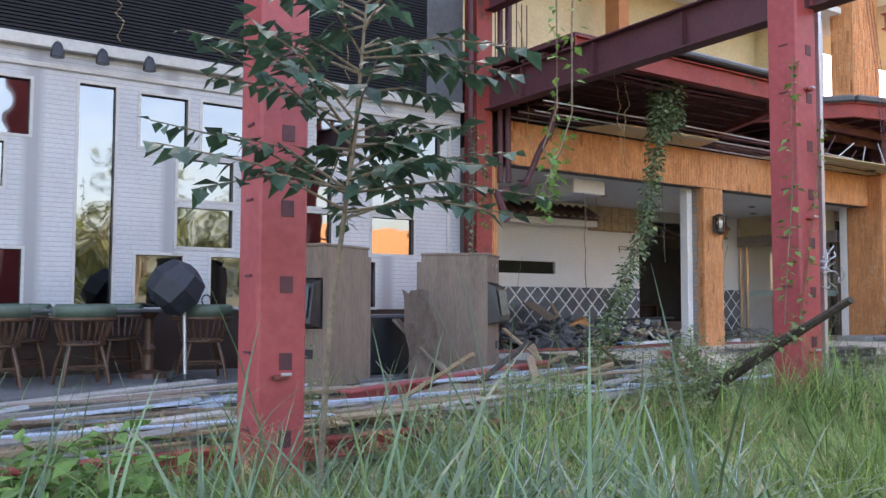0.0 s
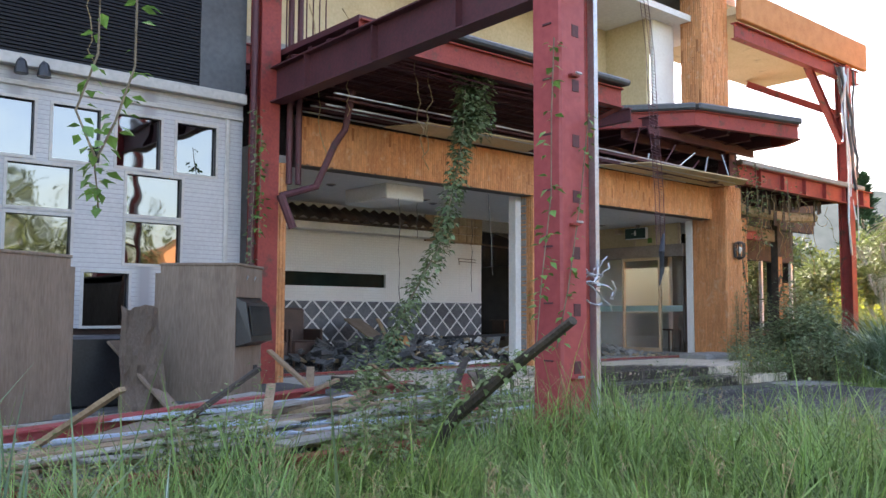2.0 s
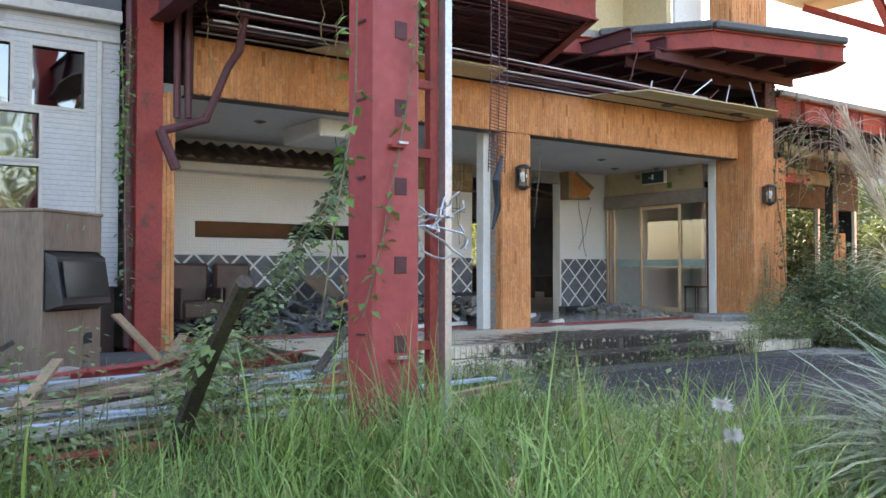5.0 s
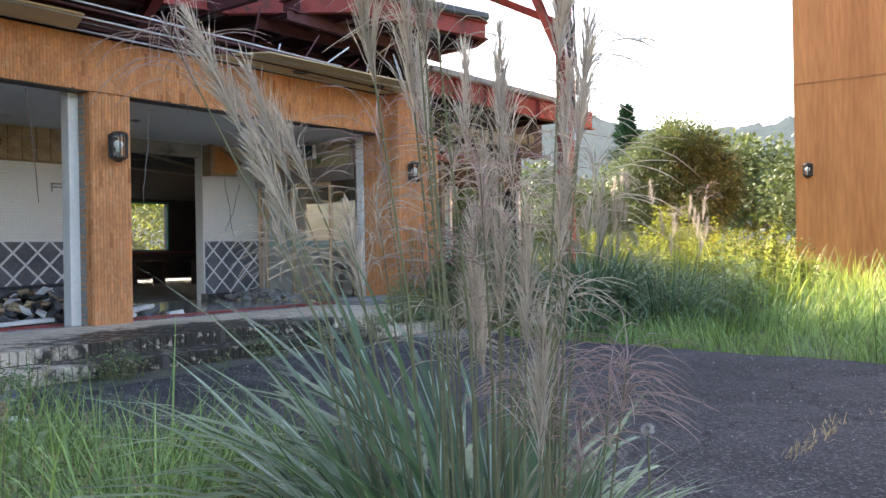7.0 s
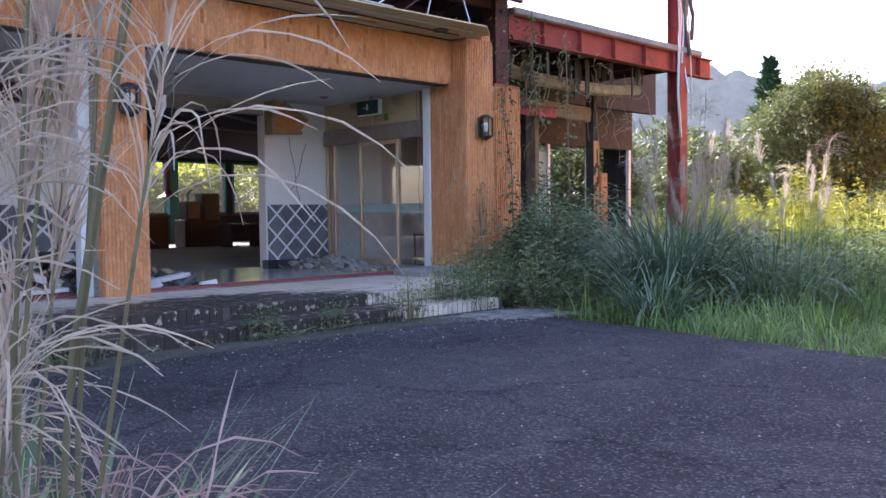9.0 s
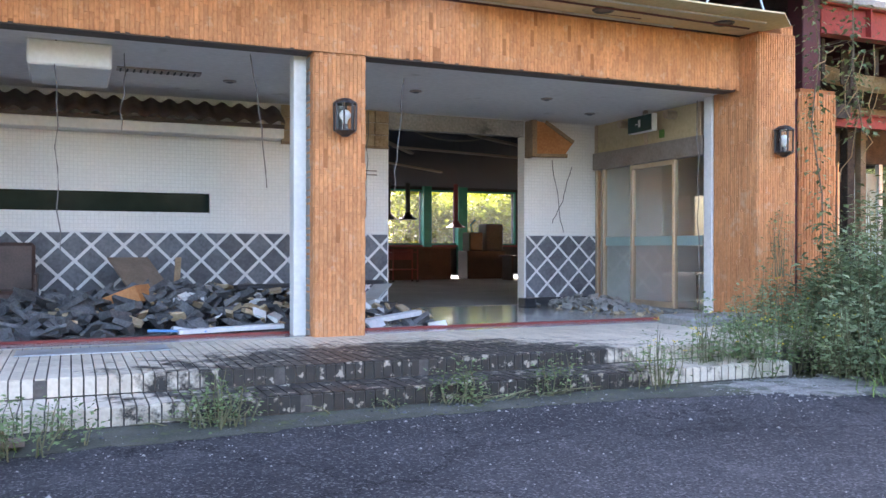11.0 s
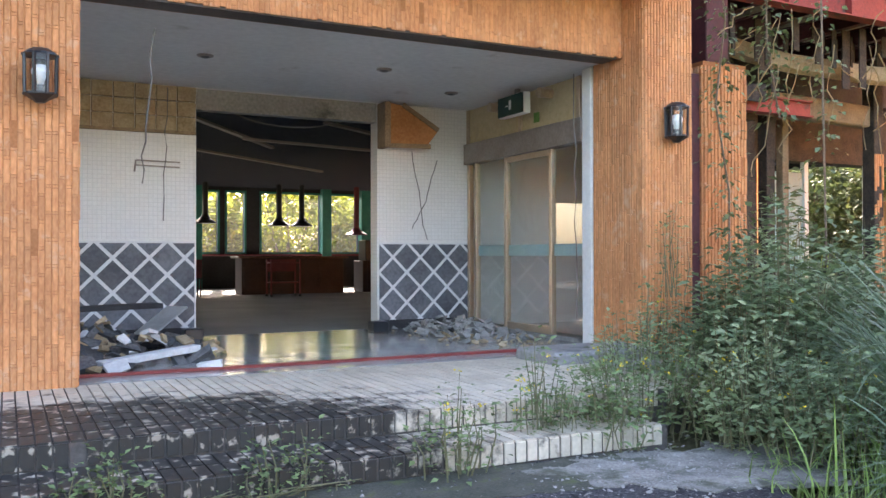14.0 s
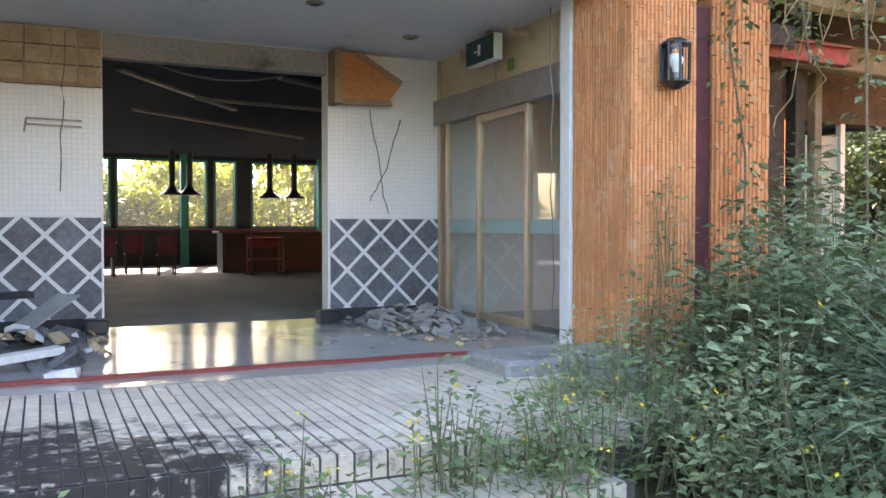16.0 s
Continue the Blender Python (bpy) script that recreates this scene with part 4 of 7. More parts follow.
# ---- upper floor deck, balcony and rooms ----
deck = thing("upper_deck", 18, 12, 5.1, "stripped upper floor deck edge in maroon steel", "deck", kind="structure")
part("slab", prism(bmesh.new(), [(11.4, 11.9), (18.1, 11.7), (19.55, 11.3), (20.75, 9.75), (23.7, 9.05), (24.1, 9.5), (24.2, 14.2), (11.4, 14.2)], 5.42, 5.56), CONCRETE, deck)
bm = bmesh.new()
rim = [(11.4, 11.9), (18.1, 11.7), (19.55, 11.3), (20.75, 9.75), (23.7, 9.05), (24.1, 9.6), (24.2, 11.2)]
for a, c in zip(rim, rim[1:]):
    hbeam(bm, (*a, 5.26), (*c, 5.26), 0.14, 0.32)
part("edge_beam", bm, RED_RUST, deck, "rusty red channel along the deck edge")
bm = bmesh.new()
for a, c in zip(rim[2:], rim[3:5]):
    beam(bm, (a[0], a[1] - 0.02, 5.5), (c[0], c[1] - 0.02, 5.5), 0.26, 0.14, 0.03)
part("coping", bm, GREYMETAL, deck, "torn dark roofing felt on the edge")
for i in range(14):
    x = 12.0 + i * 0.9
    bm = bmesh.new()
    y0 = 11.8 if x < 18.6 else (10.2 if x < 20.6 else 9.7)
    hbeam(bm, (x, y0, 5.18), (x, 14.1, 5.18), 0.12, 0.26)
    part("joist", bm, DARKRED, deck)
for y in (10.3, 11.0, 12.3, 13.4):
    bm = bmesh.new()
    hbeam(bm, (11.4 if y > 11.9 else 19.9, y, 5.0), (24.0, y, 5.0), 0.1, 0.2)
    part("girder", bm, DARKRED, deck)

# plaster lath rods hanging over the entrance beam
lath = thing("steel_lath_grid", 16, 10.2, 4.1, "bent steel lath rods and furring from the old soffit", "lath")
for i in range(10):
    y = 10.28 - (i % 5) * 0.2
    z = 4.06 + (i // 4) * 0.06 + rng.uniform(-0.02, 0.03)
    x1 = rng.uniform(17.5, 22.5)
    part("rod", wire([(11.75, y + 0.05, z + 0.02), (15, y, z), (x1, y + rng.uniform(-0.15, 0.1), z - rng.uniform(0, 0.08))], 0.014), GALV if i % 3 == 0 else DARKRED, lath)
for i in range(34):
    x = 11.9 + i * 0.3
    part("cross_rod", wire([(x, 10.3, 4.2), (x + 0.02, 9.8, 4.05 + rng.uniform(0, 0.06))], 0.007), DARKRED, lath)
for i in range(8):
    x = 18.8 + i * 0.5
    part("hanger", wire([(x, 9.9, 4.1 + rng.uniform(0, 0.1)), (x + rng.uniform(-0.2, 0.5), 10.0 + rng.uniform(-0.3, 0.2), 4.45 + rng.uniform(-0.1, 0.4))], 0.014), GALV if i % 2 else DARKRED, lath)
soffit = thing("soffit", 20, 10.0, 4.03, "remaining cream soffit boards with round downlight holes", "soffit", kind="structure")
part("board", prism(bmesh.new(), [(13.2, 10.33), (13.5, 9.65), (16.0, 9.6), (16.3, 10.33)], 4.05, 4.075), CREAM, soffit)
part("board", prism(bmesh.new(), [(18.2, 10.33), (18.7, 9.4), (22.0, 9.3), (22.5, 9.7), (22.24, 10.33)], 4.04, 4.06), CREAM, soffit)
for x, y in ((19.9, 10.0), (21.6, 9.9)):
    part("downlight", lathe(bmesh.new(), x, y, [(0.14, 4.038), (0.12, 4.02), (0.09, 4.036)]), GREYMETAL, soffit, "round downlight ring")

# lath mesh over the terrace between the two steel lines
net = thing("ceiling_mesh", 14, 8, 4.6, "sagging rusty wire mesh and joists over the terrace", "mesh")
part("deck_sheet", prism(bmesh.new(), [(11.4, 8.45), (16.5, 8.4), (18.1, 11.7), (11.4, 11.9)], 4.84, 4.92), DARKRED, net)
bm = bmesh.new()
hbeam(bm, (11.4, 8.45, 4.7), (16.55, 8.4, 4.7), 0.14, 0.32)
hbeam(bm, (16.5, 8.4, 4.7), (18.1, 11.7, 4.7), 0.14, 0.32)
part("edge_beam", bm, RED_RUST, net)
bm = bmesh.new()
beam(bm, (12.2, 8.42, 4.94), (16.6, 8.36, 4.94), 0.3, 0.1, 0.03)
part("felt_edge", bm, GREYMETAL, net, "torn dark roofing felt")
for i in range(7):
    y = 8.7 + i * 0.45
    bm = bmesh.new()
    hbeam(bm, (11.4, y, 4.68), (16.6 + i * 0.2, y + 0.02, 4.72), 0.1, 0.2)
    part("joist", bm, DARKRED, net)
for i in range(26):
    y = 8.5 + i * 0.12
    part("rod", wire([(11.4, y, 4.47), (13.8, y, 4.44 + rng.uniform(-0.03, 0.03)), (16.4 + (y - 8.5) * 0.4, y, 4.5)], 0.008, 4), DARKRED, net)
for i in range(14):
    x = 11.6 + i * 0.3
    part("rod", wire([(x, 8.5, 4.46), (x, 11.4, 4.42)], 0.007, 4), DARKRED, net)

# upper rooms
solo("wall_upper", boxes((11.4, 13.2, 5.56, 22.2, 13.4, 9.0)), CREAM, "cream upper room wall, stripped", "wall", "structure")
solo("wall_upper", boxes((22.2, 12.0, 5.56, 22.35, 13.4, 9.0)), CREAM, "cream upper side wall", "wall", "structure")
solo("ceiling", boxes((11.4, 11.4, 8.3, 24.6, 13.4, 8.45)), PLASTER, "upper room ceiling", "ceiling", "structure")
solo("door_2", boxes((22.35, 11.9, 5.56, 23.2, 11.98, 8.3), bev=0.01), WHITE_PAINT, "plain white upper door panel", "door", "structure")
upper_post = solo("pillar", boxes((23.2, 11.1, 5.56, 24.3, 11.7, 9.3)), ORANGE_BACK, "upper pillar clad in orange strip tiles", "pillar", "structure")
bm = bmesh.new()
strip_face(bm, (23.2, 11.1, 5.56), (1, 0, 0), (0, -1, 0), 1.1, 3.7, 0.06, 0.3, 0.02, 31)
strip_face(bm, (23.2, 11.7, 5.56), (0, -1, 0), (-1, 0, 0), 0.6, 3.7, 0.06, 0.3, 0.02, 32)
bmesh.ops.recalc_face_normals(bm, faces=bm.faces)
part("tile_cladding", bm, ORANGE, upper_post)["kind"] = "stuff"
solo("wall_upper", boxes((16.2, 12.2, 5.56, 16.5, 12.6, 9.0)), ORANGE_BACK, "orange upper pier", "wall", "structure")
# Unseen roof, added so the building's shadow covers the drive and grass.
solo("roof", boxes((7.6, 11.2, 9.0, 24.9, 30.6, 9.25)), CONCRETE, "unseen flat roof added to shade the forecourt", "roof", "structure")
# Dark sheet and end panel are added: they block sky and imitate the void's shade.
solo("wall_upper", boxes((8.0, 13.4, 3.9, 33.2, 13.6, 5.4)), DARK, "dark sheet standing for the shaded void behind the deck", "wall", "structure")
solo("wall_upper", boxes((24.3, 11.35, 3.47, 24.42, 13.4, 5.4)), WOOD_DARK, "dark panel added to block sky in the floor void", "wall", "structure")
# Plain walls added under that roof to keep sunlight out of the volume.
solo("wall_upper", boxes((7.6, 13.6, 3.9, 7.8, 30.4, 9.0), (7.6, 30.2, 3.9, 24.9, 30.4, 9.0), (24.7, 14.4, 3.9, 24.9, 30.2, 9.0)), ORANGE_BACK, "plain upper wall added to close the shading volume", "wall", "structure")

# right wing: steel porch frame on two levels
wing = thing("porch_frame", 28, 11, -0.05, "stripped two-storey steel porch frame, red and rusting", "steel frame", kind="structure")
bm = bmesh.new()
hbeam(bm, (24.3, 10.9, 4.62), (31.6, 10.9, 4.62), 0.2, 0.46)
part("lower_beam", bm, RED_RUST, wing)
for k in range(6):
    part("stiffener", boxes((25.2 + k * 1.15, 10.79, 4.41, 25.22 + k * 1.15, 10.99, 4.83)), RED_RUST, wing)
part("slab", boxes((24.3, 10.75, 4.85, 31.0, 14.2, 4.98), bev=0.02), CONCRETE, wing, "broken concrete slab on the lower beam")
bm = bmesh.new()
hbeam(bm, (30.2, 10.95, -0.1), (30.2, 10.95, 8.7), 0.3, 0.34)
part("column", bm, RED_RUST, wing)
bm = bmesh.new()
hbeam(bm, (24.3, 10.9, 8.2), (31.0, 10.9, 8.2), 0.2, 0.4)
part("upper_beam", bm, RED_RUST, wing)
part("fascia", boxes((24.3, 10.7, 8.45, 31.3, 10.85, 9.25), bev=0.02), PLYORANGE, wing, "torn orange fascia of the upper roof")
part("roof_slab", boxes((24.3, 10.85, 8.6, 31.2, 14.2, 8.8)), CREAM, wing, "cream underside of the upper roof")
for a, c in (((30.1, 11.0, 6.2), (28.2, 11.0, 8.1)), ((30.1, 11.0, 7.0), (30.1, 13.9, 8.5))):
    bm = bmesh.new()
    hbeam(bm, a, c, 0.16, 0.2)
    part("brace", bm, RED_RUST, wing)
for i in range(9):
    x = 30.1 + rng.uniform(-0.9, 0.4)
    part("hanging_strip", wire(sag((x, 10.75 + rng.uniform(-0.1, 0.1), 8.3), (30.1 + rng.uniform(-0.5, 0.6), 10.75, rng.uniform(2.5, 6.5)), -0.1, 6, 0.06, rng), rng.choice((0.02, 0.035, 0.05))), GREYMETAL if i % 2 else GALV, wing)
bm = bmesh.new()
for i in range(6):
    hbeam(bm, (25.0 + i, 10.9, 4.55), (25.0 + i, 14.1, 4.55), 0.12, 0.24)
part("lower_joists", bm, DARKRED, wing)
# Added partition: its dark face hides the bright meadow past the corner column.
solo("wall_passage", boxes((24.55, 12.6, -0.05, 25.6, 12.68, 3.3), bev=0.005), WOOD_DARK, "dark timber partition added to block the bright meadow view", "wall", "structure")
back_bits = thing("annex_passage", 27, 13, 0, "gutted passage with orange posts under the porch frame", "passage", kind="structure")
part("post", boxes((28.97, 12.42, -0.05, 29.19, 12.64, 4.4), bev=0.01), WOOD_DARK, back_bits, "far orange post, its cladding torn")
bm = bmesh.new()
strip_face(bm, (28.97, 12.42, 0.0), (1, 0, 0), (0, -1, 0), 0.22, 2.9, 0.05, 0.22, 0.015, 61, 0.3)
bmesh.ops.recalc_face_normals(bm, faces=bm.faces)
part("tile_cladding", bm, ORANGE, back_bits)["kind"] = "stuff"
part("cladding_remnant", boxes((29.21, 12.38, -0.05, 29.48, 12.5, 2.15), bev=0.015), PLYORANGE, back_bits)
for x, y, w in ((27.1, 12.9, 0.09), (27.9, 13.3, 0.07), (26.4, 12.7, 0.12)):
    part("stud", boxes((x - w, y - w, -0.05, x + w, y + w, 3.5), bev=0.008), WOOD_DARK if w > 0.08 else WOOD, back_bits)
bm = bmesh.new()
beam(bm, (25.2, 12.65, 3.62), (29.3, 12.6, 3.5), 0.22, 0.34, 0.02)
part("lintel", bm, WOOD, back_bits, "splintered timber lintel")
bm = bmesh.new()
r6 = random.Random(66)
for i in range(34):
    x = 24.6 + i * 0.14
    y = 11.1 + r6.uniform(0, 0.9)
    box(bm, x, y, 4.3 - r6.uniform(0.1, 0.75), x + r6.uniform(0.04, 0.16), y + 0.02, 4.42)
part("torn_boarding", bm, WOOD_DARK, back_bits, "ragged dark boards hanging below the slab")["kind"] = "stuff"
part("insulation_roll", tube(bmesh.new(), sag((25.0, 12.0, 4.2), (29.5, 11.6, 4.0), 0.15, 6, 0.05, rng), 0.14, 8), RUBBLE_TAN, back_bits, "tan insulation hanging from the slab")

# ---- left building: white wall, black upper cladding ----
FW = 10.55
wall_holes = [(3.7, 3.03, 4.76, 3.68), (4.0, 2.41, 4.5, 2.93), (3.4, 1.03, 4.72, 1.70), (5.30, 1.03, 5.72, 3.72), (6.02, 3.03, 6.61, 3.69), (6.80, 3.03, 7.44, 3.69),
              (7.64, 3.03, 8.22, 3.69), (8.43, 3.03, 8.99, 3.69), (9.20, 3.03, 9.76, 3.69), (9.98, 3.03, 10.53, 3.69),
              (6.50, 2.41, 7.23, 2.92), (6.50, 1.80, 7.23, 2.30), (7.95, 2.43, 8.68, 2.94), (7.95, 1.81, 8.68, 2.34), (9.34, 2.43, 10.06, 2.94), (9.34, 1.81, 10.06, 2.34),
              (6.0, 1.03, 6.58, 1.68), (6.95, 1.03, 7.5, 1.68), (8.0, 1.03, 8.5, 1.68), (8.85, 1.03, 9.4, 1.68), (2.2, 1.8, 3.0, 3.68)]
bm = bmesh.new()
pierced(bm, -2.0, 10.92, 1.0, 4.1, wall_holes, sheet_x(bm, FW, FW + 0.2))
wall_white = solo("wall_left", bm, WHITE_RIB, "white ribbed-tile shopfront wall with many small windows", "wall", "structure")
for k, h in enumerate(wall_holes):
    w_ = thing("window_shop", h[0], FW, h[1], "small shop window with reflective film, white frame", "window", kind="structure")
    part("pane", boxes((h[0], FW + 0.06, h[1], h[2], FW + 0.07, h[3])), FILM, w_)
    t = 0.035
    part("window_frame", boxes((h[0] - t, FW - 0.012, h[1] - t, h[0], FW + 0.05, h[3] + t), (h[2], FW - 0.012, h[1] - t, h[2] + t, FW + 0.05, h[3] + t),
                               (h[0], FW - 0.012, h[1] - t, h[2], FW + 0.05, h[1]), (h[0], FW - 0.012, h[3], h[2], FW + 0.05, h[3] + t)), BEIGE_PAINT, w_)
solo("wall_left_lower", boxes((-2.0, FW + 0.05, 0.2, 10.9, FW + 0.2, 1.0)), BROWNWOOD, "dark boarded lower wall behind the tables", "wall", "structure")
solo("trim", boxes((-2.0, FW - 0.12, 4.06, 10.92, FW, 4.2), (-2.0, FW - 0.03, 3.84, 10.92, FW, 3.90), (10.66, FW - 0.03, 1.0, 10.72, FW, 3.84), bev=0.008), BEIGE_PAINT, "pale sill band on top of the white wall", "trim", "structure")
bm = bmesh.new()
for i in range(110):
    z = 4.22 + i * 0.045
    box(bm, -2.0, FW - 0.05, z, 10.25, FW + 0.1, z + 0.03)
box(bm, -2.0, FW + 0.0, 4.2, 10.25, FW + 0.2, 9.2)
solo("wall_left_upper", bm, BLACK, "black horizontally ribbed upper cladding", "wall", "structure")
solo("wall_left_upper", boxes((10.25, FW - 0.06, 4.2, 10.92, FW + 0.2, 9.2)), GREYMETAL, "dark grey flashing at the end of the black cladding", "wall", "structure")
solo("wall_left_side", boxes((10.72, FW + 0.2, 0.2, 10.92, 14.2, 9.2)), PLASTER, "bare side wall", "wall", "structure")
solo("wall_left_side", boxes((-2.2, FW, 0.0, -2.0, 20, 9.2), (-2.0, 19.8, 0.0, 7.7, 20, 9.2)), PLASTER, "closing wall of the left building", "wall", "structure")
solo("roof", boxes((-2.2, FW - 0.1, 9.2, 10.95, 20, 9.4)), CONCRETE, "flat roof of the left building", "roof", "structure")

# ---- red steel frame along the terrace ----
def steel_column(x, y, label):
    c = thing("steel_column", x, y, -0.1, label, "steel column", "red steel columns")
    h = 0.172
    part("shaft", boxes((x - h, y - h, -0.1, x + h, y + h, 6.2), bev=0.02), RED, c)
    for k in range(12):
        z = 0.22 + k * 0.5
        part("cleat", boxes((x - 0.02, y - h - 0.006, z - 0.055, x + 0.07, y - h + 0.002, z + 0.055), bev=0.002), DARKRED, c)
        part("slot", boxes((x - h - 0.012, y - 0.07, z + 0.05, x - h + 0.002, y + 0.03, z + 0.066)), DARKRED, c)
    for z in (0.62, 1.97, 3.3):
        part("bracket", boxes((x - 0.07, y - h - 0.05, z - 0.012, x + 0.03, y - h, z + 0.012), bev=0.003), RED_RUST, c)
        part("bolt", wire([(x - 0.03, y - h - 0.06, z + 0.02), (x + 0.04, y - h - 0.06, z + 0.02)], 0.012), GALV, c)
    return c


steel_column(11.16, 4.93, "tall red painted box-section column with bolted cleats")
steel_column(5.44, 5.07, "tall red painted box-section column with a loose cable")
frame_ = thing("steel_frame", 11.2, 10.4, 0.2, "rusty red steel frame with long girder over the terrace", "steel frame", kind="structure")
bm = bmesh.new()
hbeam(bm, (11.2, 10.45, 0.2), (11.2, 10.45, 9.2), 0.3, 0.33)
part("column", bm, RED_RUST, frame_)
for x, y in ((11.52, 10.3), (11.64, 10.25), (10.98, 10.35)):
    part("pipe", wire([(x, y, 3.0 if x > 11.3 else 0.3), (x, y, 7.5)], 0.045, 8), DARKRED, frame_)
bm = bmesh.new()
hbeam(bm, (11.3, 10.3, 4.36), (11.3, 3.2, 4.44), 0.22, 0.5)
part("girder", bm, DARKRED, frame_)
for y in (9.4, 7.9, 6.4):
    part("stiffener", boxes((11.2, y, 4.15, 11.4, y + 0.02, 4.6)), DARKRED, frame_)
bm = bmesh.new()
hbeam(bm, (11.3, 10.3, 5.9), (11.3, 4.9, 5.9), 0.2, 0.4)
hbeam(bm, (5.55, 5.0, 6.0), (11.2, 4.93, 6.0), 0.2, 0.4)
part("upper_girder", bm, DARKRED, frame_)
part("drain_pipe", wire([(12.1, 9.6, 4.3), (12.05, 9.7, 3.75), (11.95, 9.8, 3.55), (11.75, 9.95, 2.95), (11.25, 10.05, 2.78)], 0.05, 8), DARKRED, frame_, "broken rusty drain pipe")
part("drain_pipe", wire([(11.25, 10.05, 2.8), (11.42, 10.0, 2.35)], 0.06, 8), DARKRED, frame_)
for i in range(7):
    part("mesh_panel", wire([(11.5 + i * 0.11, 10.4, 4.7), (11.5 + i * 0.11, 10.4, 6.0)], 0.012, 4), DARKRED, frame_)

guide = thing("lift_post", 11.62, 4.95, -0.08, "slim red post with a galvanised channel beside the column", "post")
part("angle", boxes((11.56, 4.98, -0.08, 11.63, 5.05, 5.2), bev=0.004), RED_RUST, guide)
bm = boxes((11.645, 4.92, -0.08, 11.655, 5.0, 5.2), (11.655, 4.92, -0.08, 11.70, 4.93, 5.2), (11.655, 4.99, -0.08, 11.70, 5.0, 5.2))
part("channel", bm, GALV, guide)
for z in (0.68, 1.98, 2.45):
    part("tie", boxes((11.3, 4.97, z - 0.03, 11.58, 5.01, z + 0.03), bev=0.004), RED_RUST, guide)


# ---- orange annex across the field ----
annex = thing("annex", 34, 0, 0.1, "plain tall annex clad in orange-brown panels", "building")
AX = 34.0
bm = bmesh.new()
pierced(bm, -16.0, 6.25, 0.0, 10.5, [(2.93, 1.8, 3.83, 8.5), (-0.6, 1.8, 1.2, 6.2), (-5.0, 1.8, -3.2, 6.2)], lambda u0, v0, u1, v1: box(bm, AX, u0, v0, AX + 0.25, u1, v1))
part("front_wall", bm, ANNEX, annex)["kind"] = "structure"
part("end_wall", boxes((AX + 0.25, 6.0, 0, AX + 12, 6.25, 10.5)), ANNEX, annex)
part("end_wall", boxes((AX + 0.25, -16, 0, AX + 12, -15.75, 10.5)), ANNEX, annex)
part("rear_wall", boxes((AX + 11.8, -15.75, 0, AX + 12, 6.0, 10.5)), ANNEX, annex)
part("roof", boxes((AX - 0.1, -16.1, 10.5, AX + 12.1, 6.35, 10.7)), CONCRETE, annex)
for z in (5.35, 2.0):
    part("joint_strip", boxes((AX - 0.012, -16, z, AX - 0.002, 2.9, z + 0.03), (AX - 0.012, 3.86, z, AX - 0.002, 6.25, z + 0.03)) if z > 3 else boxes((AX - 0.012, 2.9, 1.77, AX - 0.002, 3.86, 1.8)), ORANGE_BACK, annex)
for y0, y1, z1 in ((2.93, 3.83, 8.5), (-0.6, 1.2, 6.2), (-5.0, -3.2, 6.2)):
    w_ = part("window", boxes((AX + 0.12, y0, 1.8, AX + 0.14, y1, z1)), SCREEN, annex, "tall dark strip window")
    part("frame", boxes((AX + 0.06, y0, 1.8, AX + 0.12, y0 + 0.05, z1), (AX + 0.06, y1 - 0.05, 1.8, AX + 0.12, y1, z1), *[(AX + 0.06, y0 + 0.05, z, AX + 0.12, y1 - 0.05, z + 0.06) for z in (1.8, 2.65, 4.3, 5.4)]), ALU_GREY, w_)


def wall_lantern(x, y, z, label, out="y"):
    """Black coach lantern: back plate, cage, glass, bulb, cap and finial, out of the wall towards -y (or -x)."""
    t = thing("wall_lantern", 0, 0, 0, label, "wall lamp", "wall lanterns")
    part("back_plate", boxes((-0.05, -0.03, -0.17, 0.05, 0.0, 0.17), bev=0.01), PLASTIC, t)
    part("base", lathe(bmesh.new(), 0, -0.115, [(0.03, -0.27), (0.06, -0.24), (0.115, -0.20), (0.115, -0.18)], 8), PLASTIC, t)
    part("cap", lathe(bmesh.new(), 0, -0.115, [(0.125, 0.17), (0.12, 0.19), (0.07, 0.235), (0.025, 0.25)], 8), PLASTIC, t)
    for k in range(8):
        a = (k + 0.5) * math.tau / 8
        part("bar", wire([(0.108 * math.cos(a), -0.115 + 0.108 * math.sin(a), -0.19), (0.112 * math.cos(a), -0.115 + 0.112 * math.sin(a), 0.18)], 0.011, 5), PLASTIC, t)
    g = part("glass", lathe(bmesh.new(), 0, -0.115, [(0.097, -0.18), (0.1, 0.175)], 16), LAMPGLASS, t)
    g.visible_shadow = False
    part("bulb", lathe(bmesh.new(), 0, -0.115, [(0.02, -0.12), (0.028, -0.05), (0.058, 0.0), (0.06, 0.04), (0.035, 0.085), (0.008, 0.095)], 12), BULB, t, "white globe bulb", True)
    part("socket", lathe(bmesh.new(), 0, -0.115, [(0.03, -0.185), (0.03, -0.1)], 10), GREYMETAL, t)
    t.matrix_basis = Matrix.Translation((x, y, z)) @ (Matrix.Rotation(radians(-90), 4, "Z") if out == "x" else Matrix.Identity(4)) @ Matrix.Diagonal((1.05, 1.05, 0.78, 1))
    return t


wall_lantern(16.81, 10.33, 2.62, "black coach lantern with white bulb on the orange pillar")
wall_lantern(22.56, 9.99, 2.62, "black coach lantern with white bulb on the corner pillar")
wall_lantern(33.99, 5.9, 3.1, "black coach lantern on the annex wall", "x")

